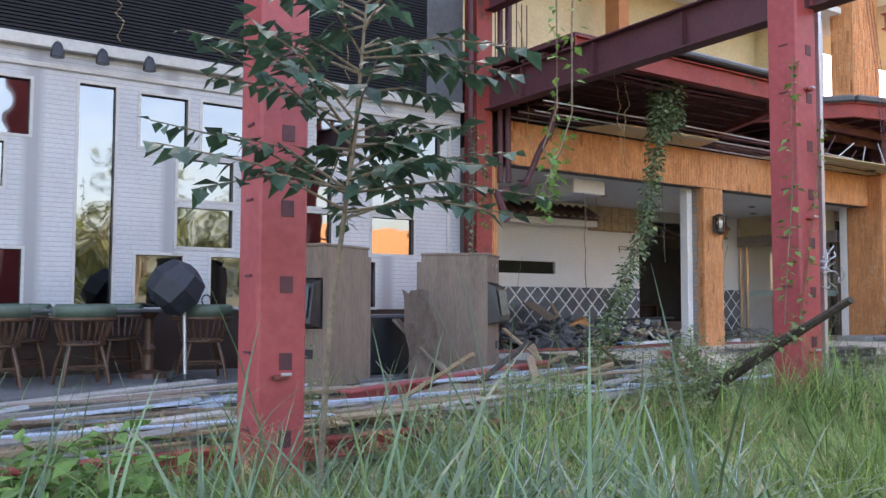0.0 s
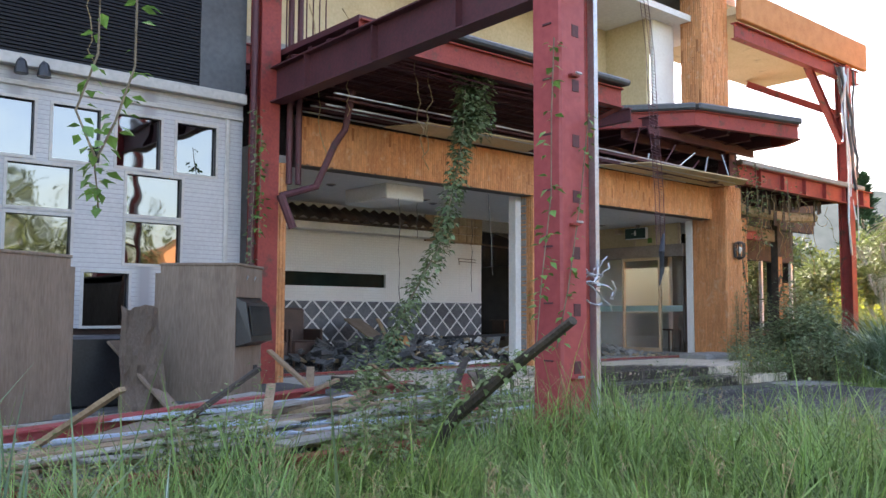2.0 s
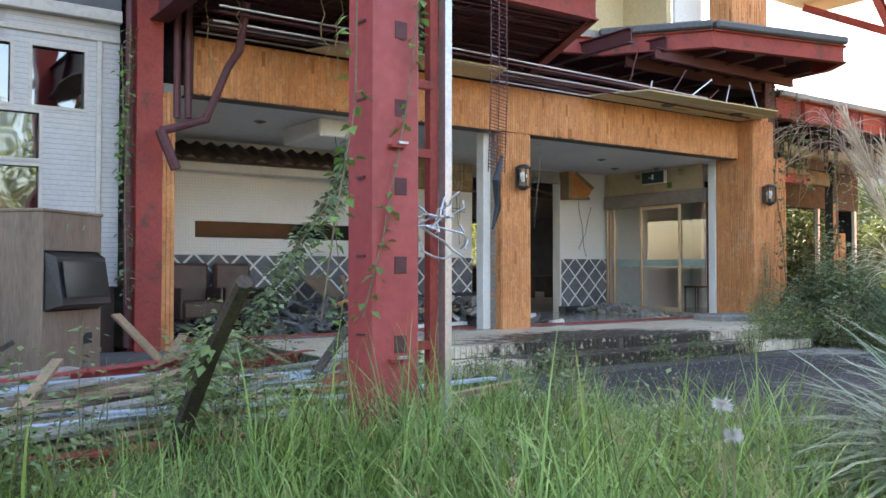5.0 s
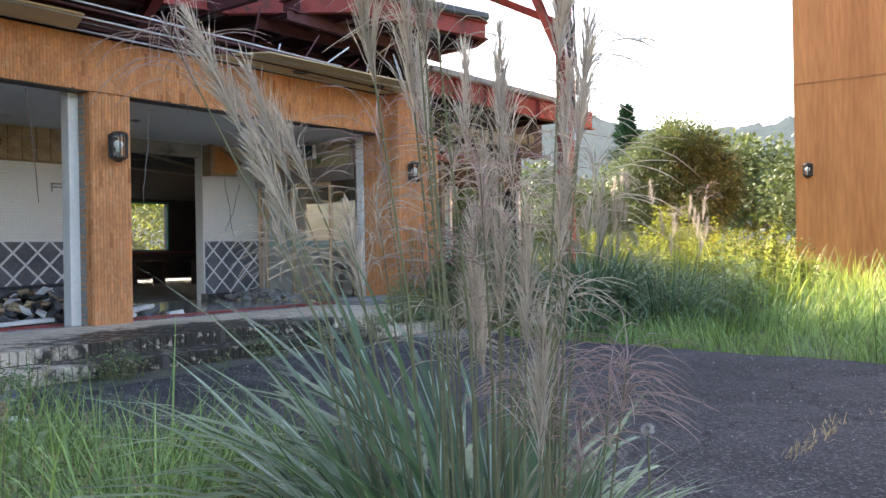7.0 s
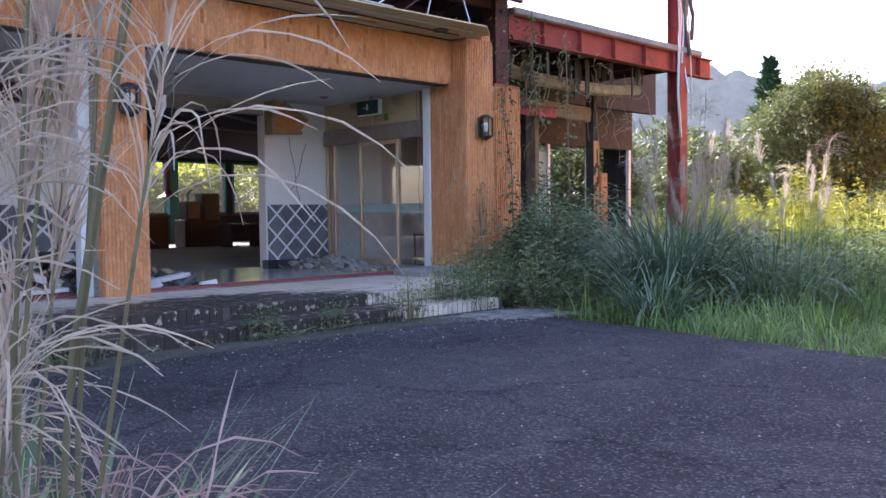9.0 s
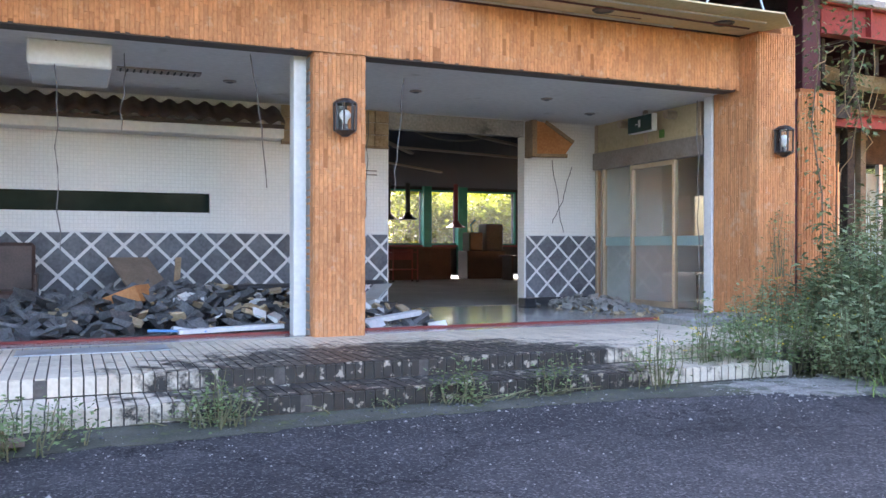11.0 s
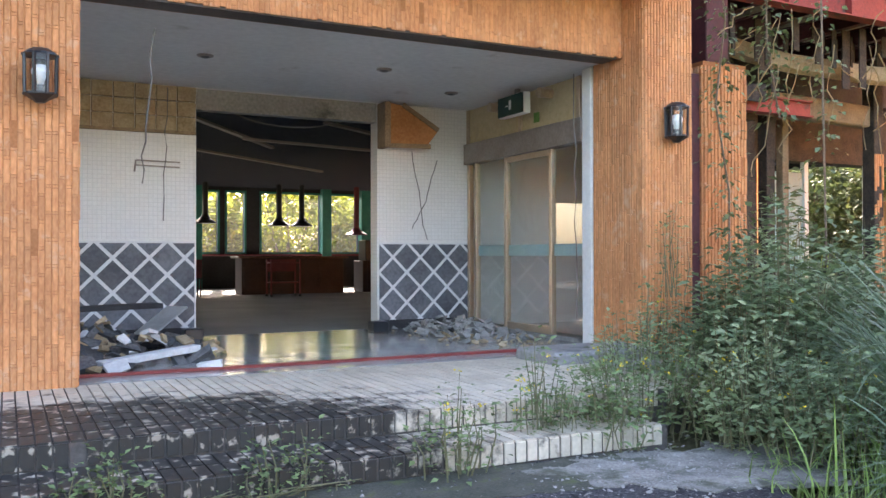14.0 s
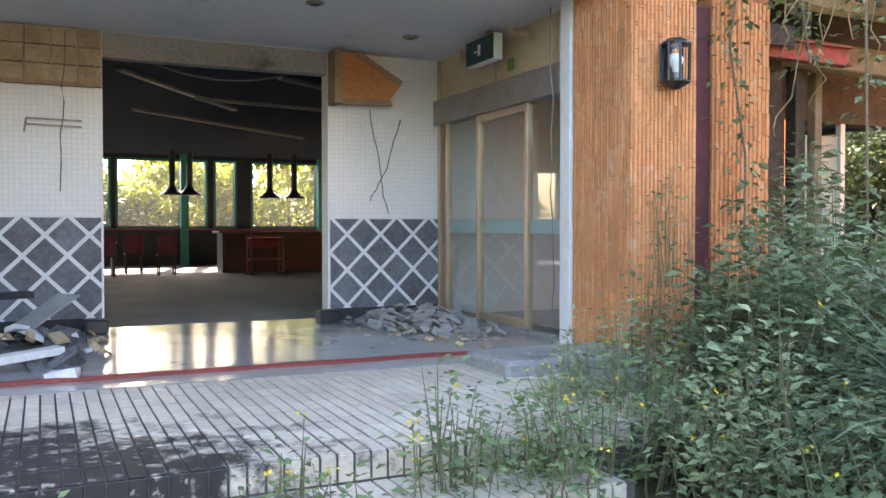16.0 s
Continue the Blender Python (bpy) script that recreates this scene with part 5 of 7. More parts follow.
# ---- wooden television cabinets ----
def tv_cabinet(x, y, turn, label, screen):
    """Plywood kiosk 0.86 wide, 0.8 deep; its front is at -y and holds a sloping picture tube."""
    t = thing("tv_cabinet", 0, 0, 0, label, "cabinet", "television cabinets")
    w, d, h = 0.42, 0.86, 1.50
    part("side_panel", boxes((-w, 0, 0, -w + 0.025, d, h), bev=0.004), CABINET, t)
    part("side_panel", boxes((w - 0.025, 0, 0, w, d, h), bev=0.004), CABINET, t)
    part("back_panel", boxes((-w - 0.0, d, 0.0, w + 0.0, d + 0.06, h - 0.08), bev=0.004), CABINET, t)
    part("top_panel", boxes((-w - 0.012, -0.015, h, w + 0.012, d + 0.01, h + 0.03), bev=0.006), CABINET, t)
    part("front_head", boxes((-w + 0.025, 0.0, h - 0.34, w - 0.025, 0.02, h), bev=0.003), CABINET, t)
    part("front_base", boxes((-w + 0.025, 0.0, 0.0, w - 0.025, 0.02, 0.62), bev=0.003), CABINET, t)
    part("plinth_strip", boxes((-w - 0.006, -0.006, 0.20, w + 0.006, 0.0, 0.245), (w, -0.006, 0.20, w + 0.006, d, 0.245), (-w - 0.006, -0.006, 0.20, -w, d, 0.245)), CABINET, t)
    b = bmesh.new()
    lo = [b.verts.new(p) for p in ((-w + 0.03, 0.03, 0.62), (w - 0.03, 0.03, 0.62), (w - 0.03, 0.03, h - 0.34), (-w + 0.03, 0.03, h - 0.34))]
    hi = [b.verts.new(p) for p in ((-w + 0.07, -0.16, 0.68), (w - 0.07, -0.16, 0.68), (w - 0.07, -0.09, h - 0.40), (-w + 0.07, -0.09, h - 0.40))]
    b.faces.new(hi)
    for k in range(4):
        b.faces.new((lo[k], lo[(k + 1) % 4], hi[(k + 1) % 4], hi[k]))
    bmesh.ops.recalc_face_normals(b, faces=b.faces)
    tv = part("television", b, PLASTIC, t, "black bulging television front")
    b = bmesh.new()
    sc = [b.verts.new(p) for p in ((-w + 0.11, -0.158, 0.74), (w - 0.11, -0.158, 0.74), (w - 0.11, -0.112, h - 0.44), (-w + 0.11, -0.112, h - 0.44))]
    ou = [b.verts.new(v.co + Vector((0, -0.012, 0.004))) for v in sc]
    b.faces.new(ou)
    for k in range(4):
        b.faces.new((sc[k], sc[(k + 1) % 4], ou[(k + 1) % 4], ou[k]))
    bmesh.ops.recalc_face_normals(b, faces=b.faces)
    ob = part("screen", b, SCREEN, t)
    for hx in (-0.12, 0.12):
        part("hook", wire([(hx, -0.01, h - 0.14), (hx, -0.025, h - 0.10)], 0.008), GALV, t)
    part("vent", boxes((0.16, -0.008, 0.3, 0.28, -0.001, 0.4)), DARK, t)
    t.matrix_basis = Matrix.Translation((x, y, 0.2)) @ Matrix.Rotation(radians(turn), 4, "Z")
    return t


tv_cabinet(10.02, 8.55, 42, "weathered plywood kiosk cabinet with a black television front", True)
tv_cabinet(7.04, 8.24, -62, "tall weathered plywood cabinet with dark television", True)

# ---- terrace chairs, table, covered stand ----
def captain_chair(x, y, turn, label):
    t = thing("captain_chair", 0, 0, 0, label, "chair", "terrace chairs")
    b = bmesh.new()
    lathe(b, 0, 0, [(0.20, 0.40), (0.235, 0.415), (0.235, 0.435), (0.2, 0.445)], 18)
    part("seat", b, CHAIRWOOD, t)
    for sx, sy in ((-1, -1), (1, -1), (-1, 1), (1, 1)):
        part("leg", tube(bmesh.new(), [(sx * 0.23, sy * 0.21, 0), (sx * 0.20, sy * 0.18, 0.2), (sx * 0.15, sy * 0.14, 0.41)], [0.016, 0.024, 0.018], 7), CHAIRWOOD, t)
    for sx in (-1, 1):
        part("stretcher", wire([(sx * 0.205, -0.185, 0.16), (sx * 0.205, 0.185, 0.16)], 0.012), CHAIRWOOD, t)
    part("stretcher", wire([(-0.205, 0.0, 0.16), (0.205, 0, 0.16)], 0.012), CHAIRWOOD, t)
    part("stretcher", wire([(-0.2, -0.18, 0.2), (0.2, -0.18, 0.2)], 0.012), CHAIRWOOD, t)
    arc = [(0.29 * math.cos(a), 0.29 * math.sin(a)) for a in [radians(190 + i * 16) for i in range(11)]]
    for i, (ax, ay) in enumerate(arc):
        part("spindle", tube(bmesh.new(), [(ax * 0.74, ay * 0.74, 0.43), (ax * 0.9, ay * 0.9, 0.55), (ax, ay, 0.67)], [0.010, 0.015, 0.009], 6), CHAIRWOOD, t)
    part("arm_rail", wire([(0.31 * math.cos(a), 0.31 * math.sin(a), 0.685) for a in [radians(170 + i * 12.5) for i in range(17)]], 0.027, 7), CHAIRWOOD, t)
    b = bmesh.new()
    prev = None
    for i in range(13):
        a = radians(198 + i * 12)
        row = [b.verts.new((r * math.cos(a), r * math.sin(a), z)) for r, z in ((0.285, 0.70), (0.275, 0.80), (0.30, 0.835), (0.335, 0.80), (0.33, 0.70))]
        if prev:
            for k in range(5):
                b.faces.new((prev[k], prev[(k + 1) % 5], row[(k + 1) % 5], row[k]))
        else:
            b.faces.new(row)
        prev = row
    b.faces.new(prev[::-1])
    part("back_pad", b, GREENPAD, t, "faded green padded back", True)
    t.matrix_basis = Matrix.Translation((x, y, 0.24)) @ Matrix.Rotation(radians(turn), 4, "Z")
    return t


for cx, cy, ct in ((3.55, 9.2, 4), (4.32, 9.25, -5), (5.12, 9.2, 3), (6.42, 9.28, -8)):
    captain_chair(cx, cy, ct, "dark wooden captain's chair with a green padded back")
for cx, ct in ((4.7, 176), (5.75, 185)):
    captain_chair(cx, 10.2, ct, "dark wooden captain's chair with a green padded back")
tb = thing("terrace_table", 5.2, 9.7, 0.24, "long dark table with a turned pedestal on the terrace", "table")
part("tabletop", boxes((2.6, 9.45, 0.98, 6.9, 10.05, 1.02), bev=0.008), GREYMETAL, tb)
for x in (3.6, 5.95):
    part("pedestal", lathe(bmesh.new(), x, 9.72, [(0.22, 0.24), (0.2, 0.29), (0.07, 0.33), (0.06, 0.5), (0.085, 0.56), (0.055, 0.62), (0.05, 0.9), (0.12, 0.98)], 12), CHAIRWOOD, tb)
um = thing("covered_parasol", 6.12, 9.05, 0.24, "black collapsed parasol cover on a thin stand", "parasol")
part("pole", wire([(6.15, 9.02, 0.24), (6.13, 9.04, 1.1)], 0.02, 8), GALV, um)
part("foot", lathe(bmesh.new(), 6.15, 9.02, [(0.2, 0.24), (0.2, 0.28), (0.05, 0.32)], 12), PLASTIC, um)
b = bmesh.new()
rot = Matrix.Translation((6.05, 9.05, 1.26)) @ Euler((radians(18), radians(38), 0.3)).to_matrix().to_4x4()
lathe(b, 0, 0, [(0.12, -0.28), (0.26, -0.2), (0.31, 0.0), (0.24, 0.2), (0.1, 0.26)], 7)
for v in b.verts:
    v.co = rot @ (v.co + Vector((0, 0, 0.02 * noise.noise(v.co * 9))))
part("cover", b, NYLON, um)
part("handle", wire([Vector((6.36, 9.0, 1.12)) + Vector((0.05 * math.cos(a), 0, 0.06 * math.sin(a))) for a in [i * 0.6 for i in range(10)]], 0.009), PLASTIC, um)

# spot lamps under the black cladding
for x in (5.0, 5.5, 6.05, 8.0, 8.25):
    sp = thing("spot_lamp", x, 10.35, 4.05, "small dark spot lamp hung under the cladding", "spot lamp", "spot lamps")
    b = bmesh.new()
    lathe(b, x, 10.32, [(0.035, 4.10), (0.06, 4.06), (0.075, 3.98), (0.08, 3.93)], 10)
    part("shade", b, PLASTIC, sp)
    part("arm", wire([(x, 10.32, 4.1), (x + 0.02, 10.45, 4.15)], 0.014), PLASTIC, sp)

# ---- wreckage between the columns and the house ----
def junk(name, bm_, material, label, cat, group="wreckage"):
    return solo(name, bm_, material, label, cat, "", group)


b = bmesh.new()
hbeam(b, (6.9, 6.75, 0.20), (11.0, 8.5, 0.24), 0.18, 0.18)
junk("fallen_beam", b, RED, "long red steel beam lying on the apron", "steel beam")
b = bmesh.new()
hbeam(b, (9.3, 7.2, 0.15), (12.6, 8.9, 0.22), 0.12, 0.16)
junk("fallen_beam", b, RED_RUST, "rusty red steel beam lying on the apron", "steel beam")
b = bmesh.new()
hbeam(b, (1.5, 5.25, 0.06), (10.6, 5.5, 0.05), 0.16, 0.14)
junk("fallen_beam", b, RED_RUST, "rusty red edge rail along the apron", "steel beam")
b = bmesh.new()
hbeam(b, (11.5, 6.5, 0.1), (13.1, 8.4, 0.3), 0.18, 0.2)
junk("fallen_beam", b, RED_RUST, "red steel offcut in the rubble", "steel beam")
r3 = random.Random(11)
for i in range(100):
    cx, cy = r3.uniform(3.6, 13.2), r3.uniform(5.7, 8.6)
    a = r3.gauss(0.12, 0.35)
    ln = r3.uniform(0.6, 3.0)
    z = 0.05 + r3.uniform(0, 0.16)
    dx, dy = math.cos(a) * ln / 2, math.sin(a) * ln / 2
    b = bmesh.new()
    kind_ = r3.random()
    tilt = r3.uniform(-0.05, 0.1)
    if kind_ < 0.42:
        beam(b, (cx - dx, cy - dy, z), (cx + dx, cy + dy, z + tilt), r3.uniform(0.05, 0.16), r3.uniform(0.02, 0.05), 0.003)
        junk("plank", b, WOOD if r3.random() < 0.7 else CABINET, "loose weathered plank in the wreckage", "plank")
    elif kind_ < 0.72:
        a0, c0 = Vector((cx - dx, cy - dy, z)), Vector((cx + dx, cy + dy, z + tilt))
        d = c0 - a0
        m_ = Matrix.Translation(a0) @ d.to_track_quat("Y", "Z").to_matrix().to_4x4()
        for q in ((-0.03, 0, -0.002, 0.03, d.length, 0.0), (-0.03, 0, 0, -0.028, d.length, 0.025), (0.028, 0, 0, 0.03, d.length, 0.025)):
            box(b, *q, 0, m_)
        junk("metal_stud", b, GALV if r3.random() < 0.4 else BLUEPVC, "bent galvanised wall stud in the wreckage", "metal stud")
    else:
        w_ = r3.uniform(0.2, 0.5)
        m_ = Matrix.Translation((cx, cy, z)) @ Euler((r3.uniform(-0.15, 0.15), r3.uniform(-0.15, 0.15), a)).to_matrix().to_4x4()
        box(b, -w_, -w_ * 0.6, -0.006, w_, w_ * 0.6, 0.006, 0.002, m_)
        junk("board", b, r3.choice((CONCRETE, CONCRETE, CREAM, CABINET)), "broken plasterboard sheet in the wreckage", "board")
r4 = random.Random(41)
for i in range(70):
    cx, cy = r4.uniform(4.2, 12.6), r4.uniform(5.6, 7.9)
    a, ln = r4.gauss(0.10, 0.14), r4.uniform(0.9, 3.2)
    z = 0.09 + r4.uniform(0, 0.2)
    dx, dy = math.cos(a) * ln / 2, math.sin(a) * ln / 2
    b = bmesh.new()
    beam(b, (cx - dx, cy - dy, z), (cx + dx, cy + dy, z + r4.uniform(-0.04, 0.08)), r4.uniform(0.07, 0.2), r4.uniform(0.012, 0.03), 0.002)
    junk("plank", b, r4.choice((BLEACHED, BLEACHED, BLEACHED, WOOD, CABINET, BLUEPVC)), "long pale board lying in the wreckage", "plank")
for i in range(9):
    cx, cy, a = r4.uniform(7.0, 12.6), r4.uniform(6.2, 8.4), r4.uniform(-1.0, 1.4)
    b = bmesh.new()
    beam(b, (cx, cy, 0.1), (cx + 0.9 * math.cos(a), cy + 0.9 * math.sin(a), r4.uniform(0.35, 0.7)), 0.09, 0.035, 0.003)
    junk("leaning_board", b, r4.choice((WOOD, CABINET, WOOD_DARK)), "splintered board sticking out of the wreckage", "board")
# leaning boards by the cabinets
b = bmesh.new()
gridv = []
for i in range(9):
    row = []
    for j in range(13):
        u, v = i / 8 - 0.5, j / 12
        wob = 0.09 * noise.noise((u * 4, v * 4, 2.0))
        top = 1.15 + 0.22 * noise.noise((u * 5, 7.0, 0.0)) if j == 12 else 1.15 * v
        row.append(b.verts.new((8.62 + u * (0.5 - 0.12 * v) + 0.1 * v, 7.95 + 0.45 * v + wob, 0.1 + top)))
    gridv.append(row)
for i in range(8):
    for j in range(12):
        b.faces.new((gridv[i][j], gridv[i + 1][j], gridv[i + 1][j + 1], gridv[i][j + 1]))
bmesh.ops.solidify(b, geom=b.faces[:], thickness=0.012)
junk("torn_sheet", b, CABINET, "crumpled torn brown vinyl sheet propped between the cabinets", "sheet")
# Black box stands in for the shaded hollow behind the torn sheet.
b = bmesh.new()
box(b, 8.05, 8.6, 0.24, 9.0, 9.3, 0.95, 0.03)
junk("void_box", b, PLASTIC, "black box standing for the shaded hollow behind the sheet", "crate")
for (x0, y0, z0, x1, y1, z1, w_, m_, lb) in (                                            (9.0, 7.8, 0.1, 8.5, 8.5, 0.9, 0.2, CABINET, "splintered plywood strip leaning between the cabinets"),
                                            (10.9, 8.4, 0.2, 10.5, 8.95, 0.75, 0.12, WOOD, "broken timber leaning on the cabinet"),
                                            (10.6, 8.2, 0.1, 11.3, 9.3, 0.5, 0.1, WOOD, "broken timber lying in the wreckage"),
                                            (12.2, 8.3, 0.15, 11.3, 8.0, 0.6, 0.07, WOOD, "broken timber lying in the wreckage")):
    b = bmesh.new()
    d = Vector((x1 - x0, y1 - y0, z1 - z0))
    beam(b, (x0, y0, z0), (x1, y1, z1), w_, 0.03, 0.004)
    junk("leaning_board", b, m_, lb, "board")
b = bmesh.new()
tube(b, [(9.91, 5.25, -0.05), (9.86, 4.9, 0.35), (9.72, 4.1, 0.8), (9.62, 3.45, 1.14)], [0.05, 0.055, 0.045, 0.035], 8)
for v in b.verts:
    v.co += Vector((1, 1, 1)) * 0.015 * noise.noise(v.co * 7)
junk("leaning_post", b, WOOD_DARK, "charred timber post leaning out of the wreckage", "post")


def rubble(name, n, area, zf, size, material, label, seed, group="rubble"):
    r = random.Random(seed)
    b = bmesh.new()
    for i in range(n):
        x, y = r.gauss(0.5, 0.22), r.gauss(0.5, 0.25)
        x, y = min(max(x, 0), 1), min(max(y, 0), 1)
        px, py = area[0] + x * (area[2] - area[0]), area[1] + y * (area[3] - area[1])
        z = zf(px, py, r)
        sx = size * r.uniform(0.4, 1.5)
        m_ = Matrix.Translation((px, py, z)) @ Euler((r.uniform(-0.7, 0.7), r.uniform(-0.7, 0.7), r.uniform(0, 6.3))).to_matrix().to_4x4()
        k = len(b.verts)
        box(b, -sx, -sx * r.uniform(0.4, 1), -sx * r.uniform(0.08, 0.35), sx, sx * r.uniform(0.4, 1), sx * r.uniform(0.08, 0.3), 0, m_)
        b.verts.ensure_lookup_table()
        for v in b.verts[k:]:
            v.co += Vector((r.uniform(-1, 1), r.uniform(-1, 1), r.uniform(-1, 1))) * sx * 0.2
    return tagged(new(name, finish(name, b, material)), label, "rubble", group, "stuff")


heap = lambda cx, cy, rx, ry, h, base: (lambda x, y, r: base + max(0.0, h * (1 - ((x - cx) / rx) ** 2 - ((y - cy) / ry) ** 2)) * r.uniform(0.3, 1))
rubble("rubble", 620, (12.2, 11.1, 18.2, 13.6), heap(15.2, 12.5, 3.2, 1.4, 0.42, FLOOR + 0.04), 0.10, RUBBLE, "heap of dark broken roofing debris in the entrance", 1)
rubble("rubble", 200, (13.2, 11.1, 18.5, 13.7), heap(15.8, 12.4, 2.9, 1.3, 0.45, FLOOR + 0.05), 0.06, RUBBLE_TAN, "tan splinters in the entrance heap", 2)
rubble("rubble", 70, (14.0, 11.0, 18.4, 13.4), heap(16.0, 12.3, 2.8, 1.2, 0.42, FLOOR + 0.05), 0.07, RUBBLE_WHITE, "white plaster bits in the entrance heap", 3)
rubble("rubble", 170, (21.1, 11.9, 22.4, 13.9), heap(21.8, 13.2, 0.8, 0.9, 0.16, FLOOR + 0.02), 0.055, CONCRETE, "broken grey masonry below the tiled wall", 4)
rubble("rubble", 120, (20.9, 11.2, 22.5, 13.7), lambda x, y, r: FLOOR + 0.015, 0.03, RUBBLE_TAN, "small tan crumbs on the floor", 5)
rubble("rubble", 170, (3.6, 5.6, 13.6, 8.3), lambda x, y, r: 0.04 + r.uniform(0, 0.06), 0.06, RUBBLE_WHITE, "white plaster shards over the apron", 6)
rubble("rubble", 500, (3.6, 5.6, 13.6, 8.8), lambda x, y, r: 0.04 + r.uniform(0, 0.08), 0.07, RUBBLE, "dark shards over the apron", 7)
# long pale rails and panels on the entrance heap
for k, (a, c, w_, h_, m_, lb) in enumerate((((15.2, 11.0, 0.34), (16.35, 11.1, 0.36), 0.16, 0.05, RUBBLE_WHITE, "white plastic duct lying by the track"),
                                            ((14.9, 11.05, 0.36), (15.5, 11.0, 0.34), 0.12, 0.02, mat("blue plastic sheet", (0.10, 0.28, 0.55), (0.16, 0.36, 0.64), 0.4, 4, 30, 0.05), "torn blue plastic scrap by the track"),
                                            ((14.5, 12.2, 0.52), (14.95, 12.0, 0.72), 0.45, 0.2, PLYORANGE, "orange drawer box tipped on the heap"),
                                            ((15.15, 12.8, 0.6), (14.85, 13.55, 1.1), 0.55, 0.03, CABINET, "brown board leaning on the wall"),
                                            ((15.4, 13.0, 0.55), (15.5, 13.6, 1.1), 0.08, 0.03, WOOD, "thin lath leaning on the wall"),
                                            ((16.0, 12.2, 0.75), (18.0, 12.5, 0.78), 0.25, 0.05, DARK, "dark flat panel across the heap"),
                                            ((17.3, 11.2, 0.35), (18.2, 11.6, 0.42), 0.14, 0.06, RUBBLE_WHITE, "white plastic duct by the pillar"),
                                            ((17.9, 12.9, 0.45), (18.3, 13.2, 0.72), 0.3, 0.02, GALV, "bent metal tray on the heap"))):
    b = bmesh.new()
    beam(b, a, c, w_, h_, 0.006)
    junk("scrap_panel", b, m_, lb, "scrap")
for x in (18.55, 20.93):
    solo("door_stop", boxes((x - 0.1, 13.6, FLOOR, x + 0.12, 13.82, FLOOR + 0.14), bev=0.015), PLASTIC, "black rubber floor block beside the opening", "floor block", "", "floor blocks")

VINYL = mat("dark brown vinyl", (0.055, 0.032, 0.028), (0.10, 0.06, 0.05), 0.45, 4, 40, 0.1)
for x in (12.75, 13.45):
    ch = thing("armchair", x, 13.2, FLOOR, "dark brown vinyl armchair pushed against the tiled wall", "armchair", "entrance armchairs")
    part("seat", boxes((x - 0.3, 12.85, 0.45, x + 0.3, 13.45, 0.72), bev=0.04), VINYL, ch)
    part("backrest", boxes((x - 0.3, 13.45, 0.45, x + 0.3, 13.62, 1.3), bev=0.04), VINYL, ch)
    for sx in (-0.33, 0.29):
        part("armrest", boxes((x + sx, 12.9, 0.45, x + sx + 0.05, 13.5, 0.92), bev=0.015), VINYL, ch)
    for sx in (-0.25, 0.25):
        for sy in (12.9, 13.4):
            part("leg", wire([(x + sx, sy, FLOOR), (x + sx, sy, 0.46)], 0.022), CHAIRWOOD, ch)

# ---- entrance ceiling fittings and cables ----
for x, y in ((18.4, 12.2), (20.3, 12.0), (21.6, 12.9), (16.0, 12.5), (13.2, 11.8)):
    dl = thing("ceiling_downlight", x, y, CEIL, "small round recessed downlight", "downlight", "downlights")
    part("ring", lathe(bmesh.new(), x, y, [(0.085, CEIL), (0.085, CEIL - 0.012), (0.06, CEIL - 0.02)], 16), ALU_GREY, dl)
    part("lens", lathe(bmesh.new(), x, y, [(0.055, CEIL - 0.018), (0.03, CEIL - 0.03)], 12), GREYMETAL, dl)
ac = thing("ceiling_unit", 14.2, 11.7, 3.1, "white ceiling cassette hanging below the ceiling", "air unit")
part("casing", boxes((13.75, 11.0, 3.08, 14.55, 12.2, 3.34), bev=0.02), WHITE_PAINT, ac)
vent = thing("ceiling_vent", 15.0, 12.2, CEIL, "long dark ceiling grille", "vent")
part("frame", boxes((14.65, 12.1, CEIL - 0.02, 15.6, 12.3, CEIL)), ALU_GREY, vent)
for k in range(12):
    part("slat", boxes((14.68 + k * 0.076, 12.12, CEIL - 0.03, 14.70 + k * 0.076, 12.28, CEIL - 0.02)), DARK, vent)
for (a, c, dr) in (((15.95, 10.9, CEIL), (16.15, 11.0, 1.9), -0.1), ((14.7, 11.4, CEIL), (14.65, 11.3, 2.5), -0.05), ((14.0, 11.0, CEIL), (14.05, 11.0, 1.2), 0.02),
                   ((18.3, 13.9, 3.3), (18.25, 13.85, 1.7), 0.08), ((17.7, 10.8, 3.2), (17.6, 10.9, 1.9), 0.05), ((21.5, 13.9, 2.7), (21.75, 13.9, 1.5), 0.06),
                   ((21.9, 13.9, 2.6), (21.5, 13.88, 1.65), 0.1), ((22.2, 11.1, 3.3), (22.2, 11.05, 0.6), 0.03)):
    solo("cable", wire(sag(a, c, dr, 10, 0.02, rng), 0.007, 5), CABLE, "loose cable hanging from the ceiling", "cable", "", "hanging cables")
rack = thing("wire_rack", 18.2, 13.9, 2.35, "small bent wire bracket on the tiled wall", "bracket")
for z in (2.42, 2.36):
    part("bar", wire([(17.95, 13.93, z), (18.45, 13.93, z - 0.01)], 0.01), ALU_GREY, rack)
part("arm", wire([(17.95, 13.95, 2.42), (17.93, 13.9, 2.28)], 0.01), ALU_GREY, rack)

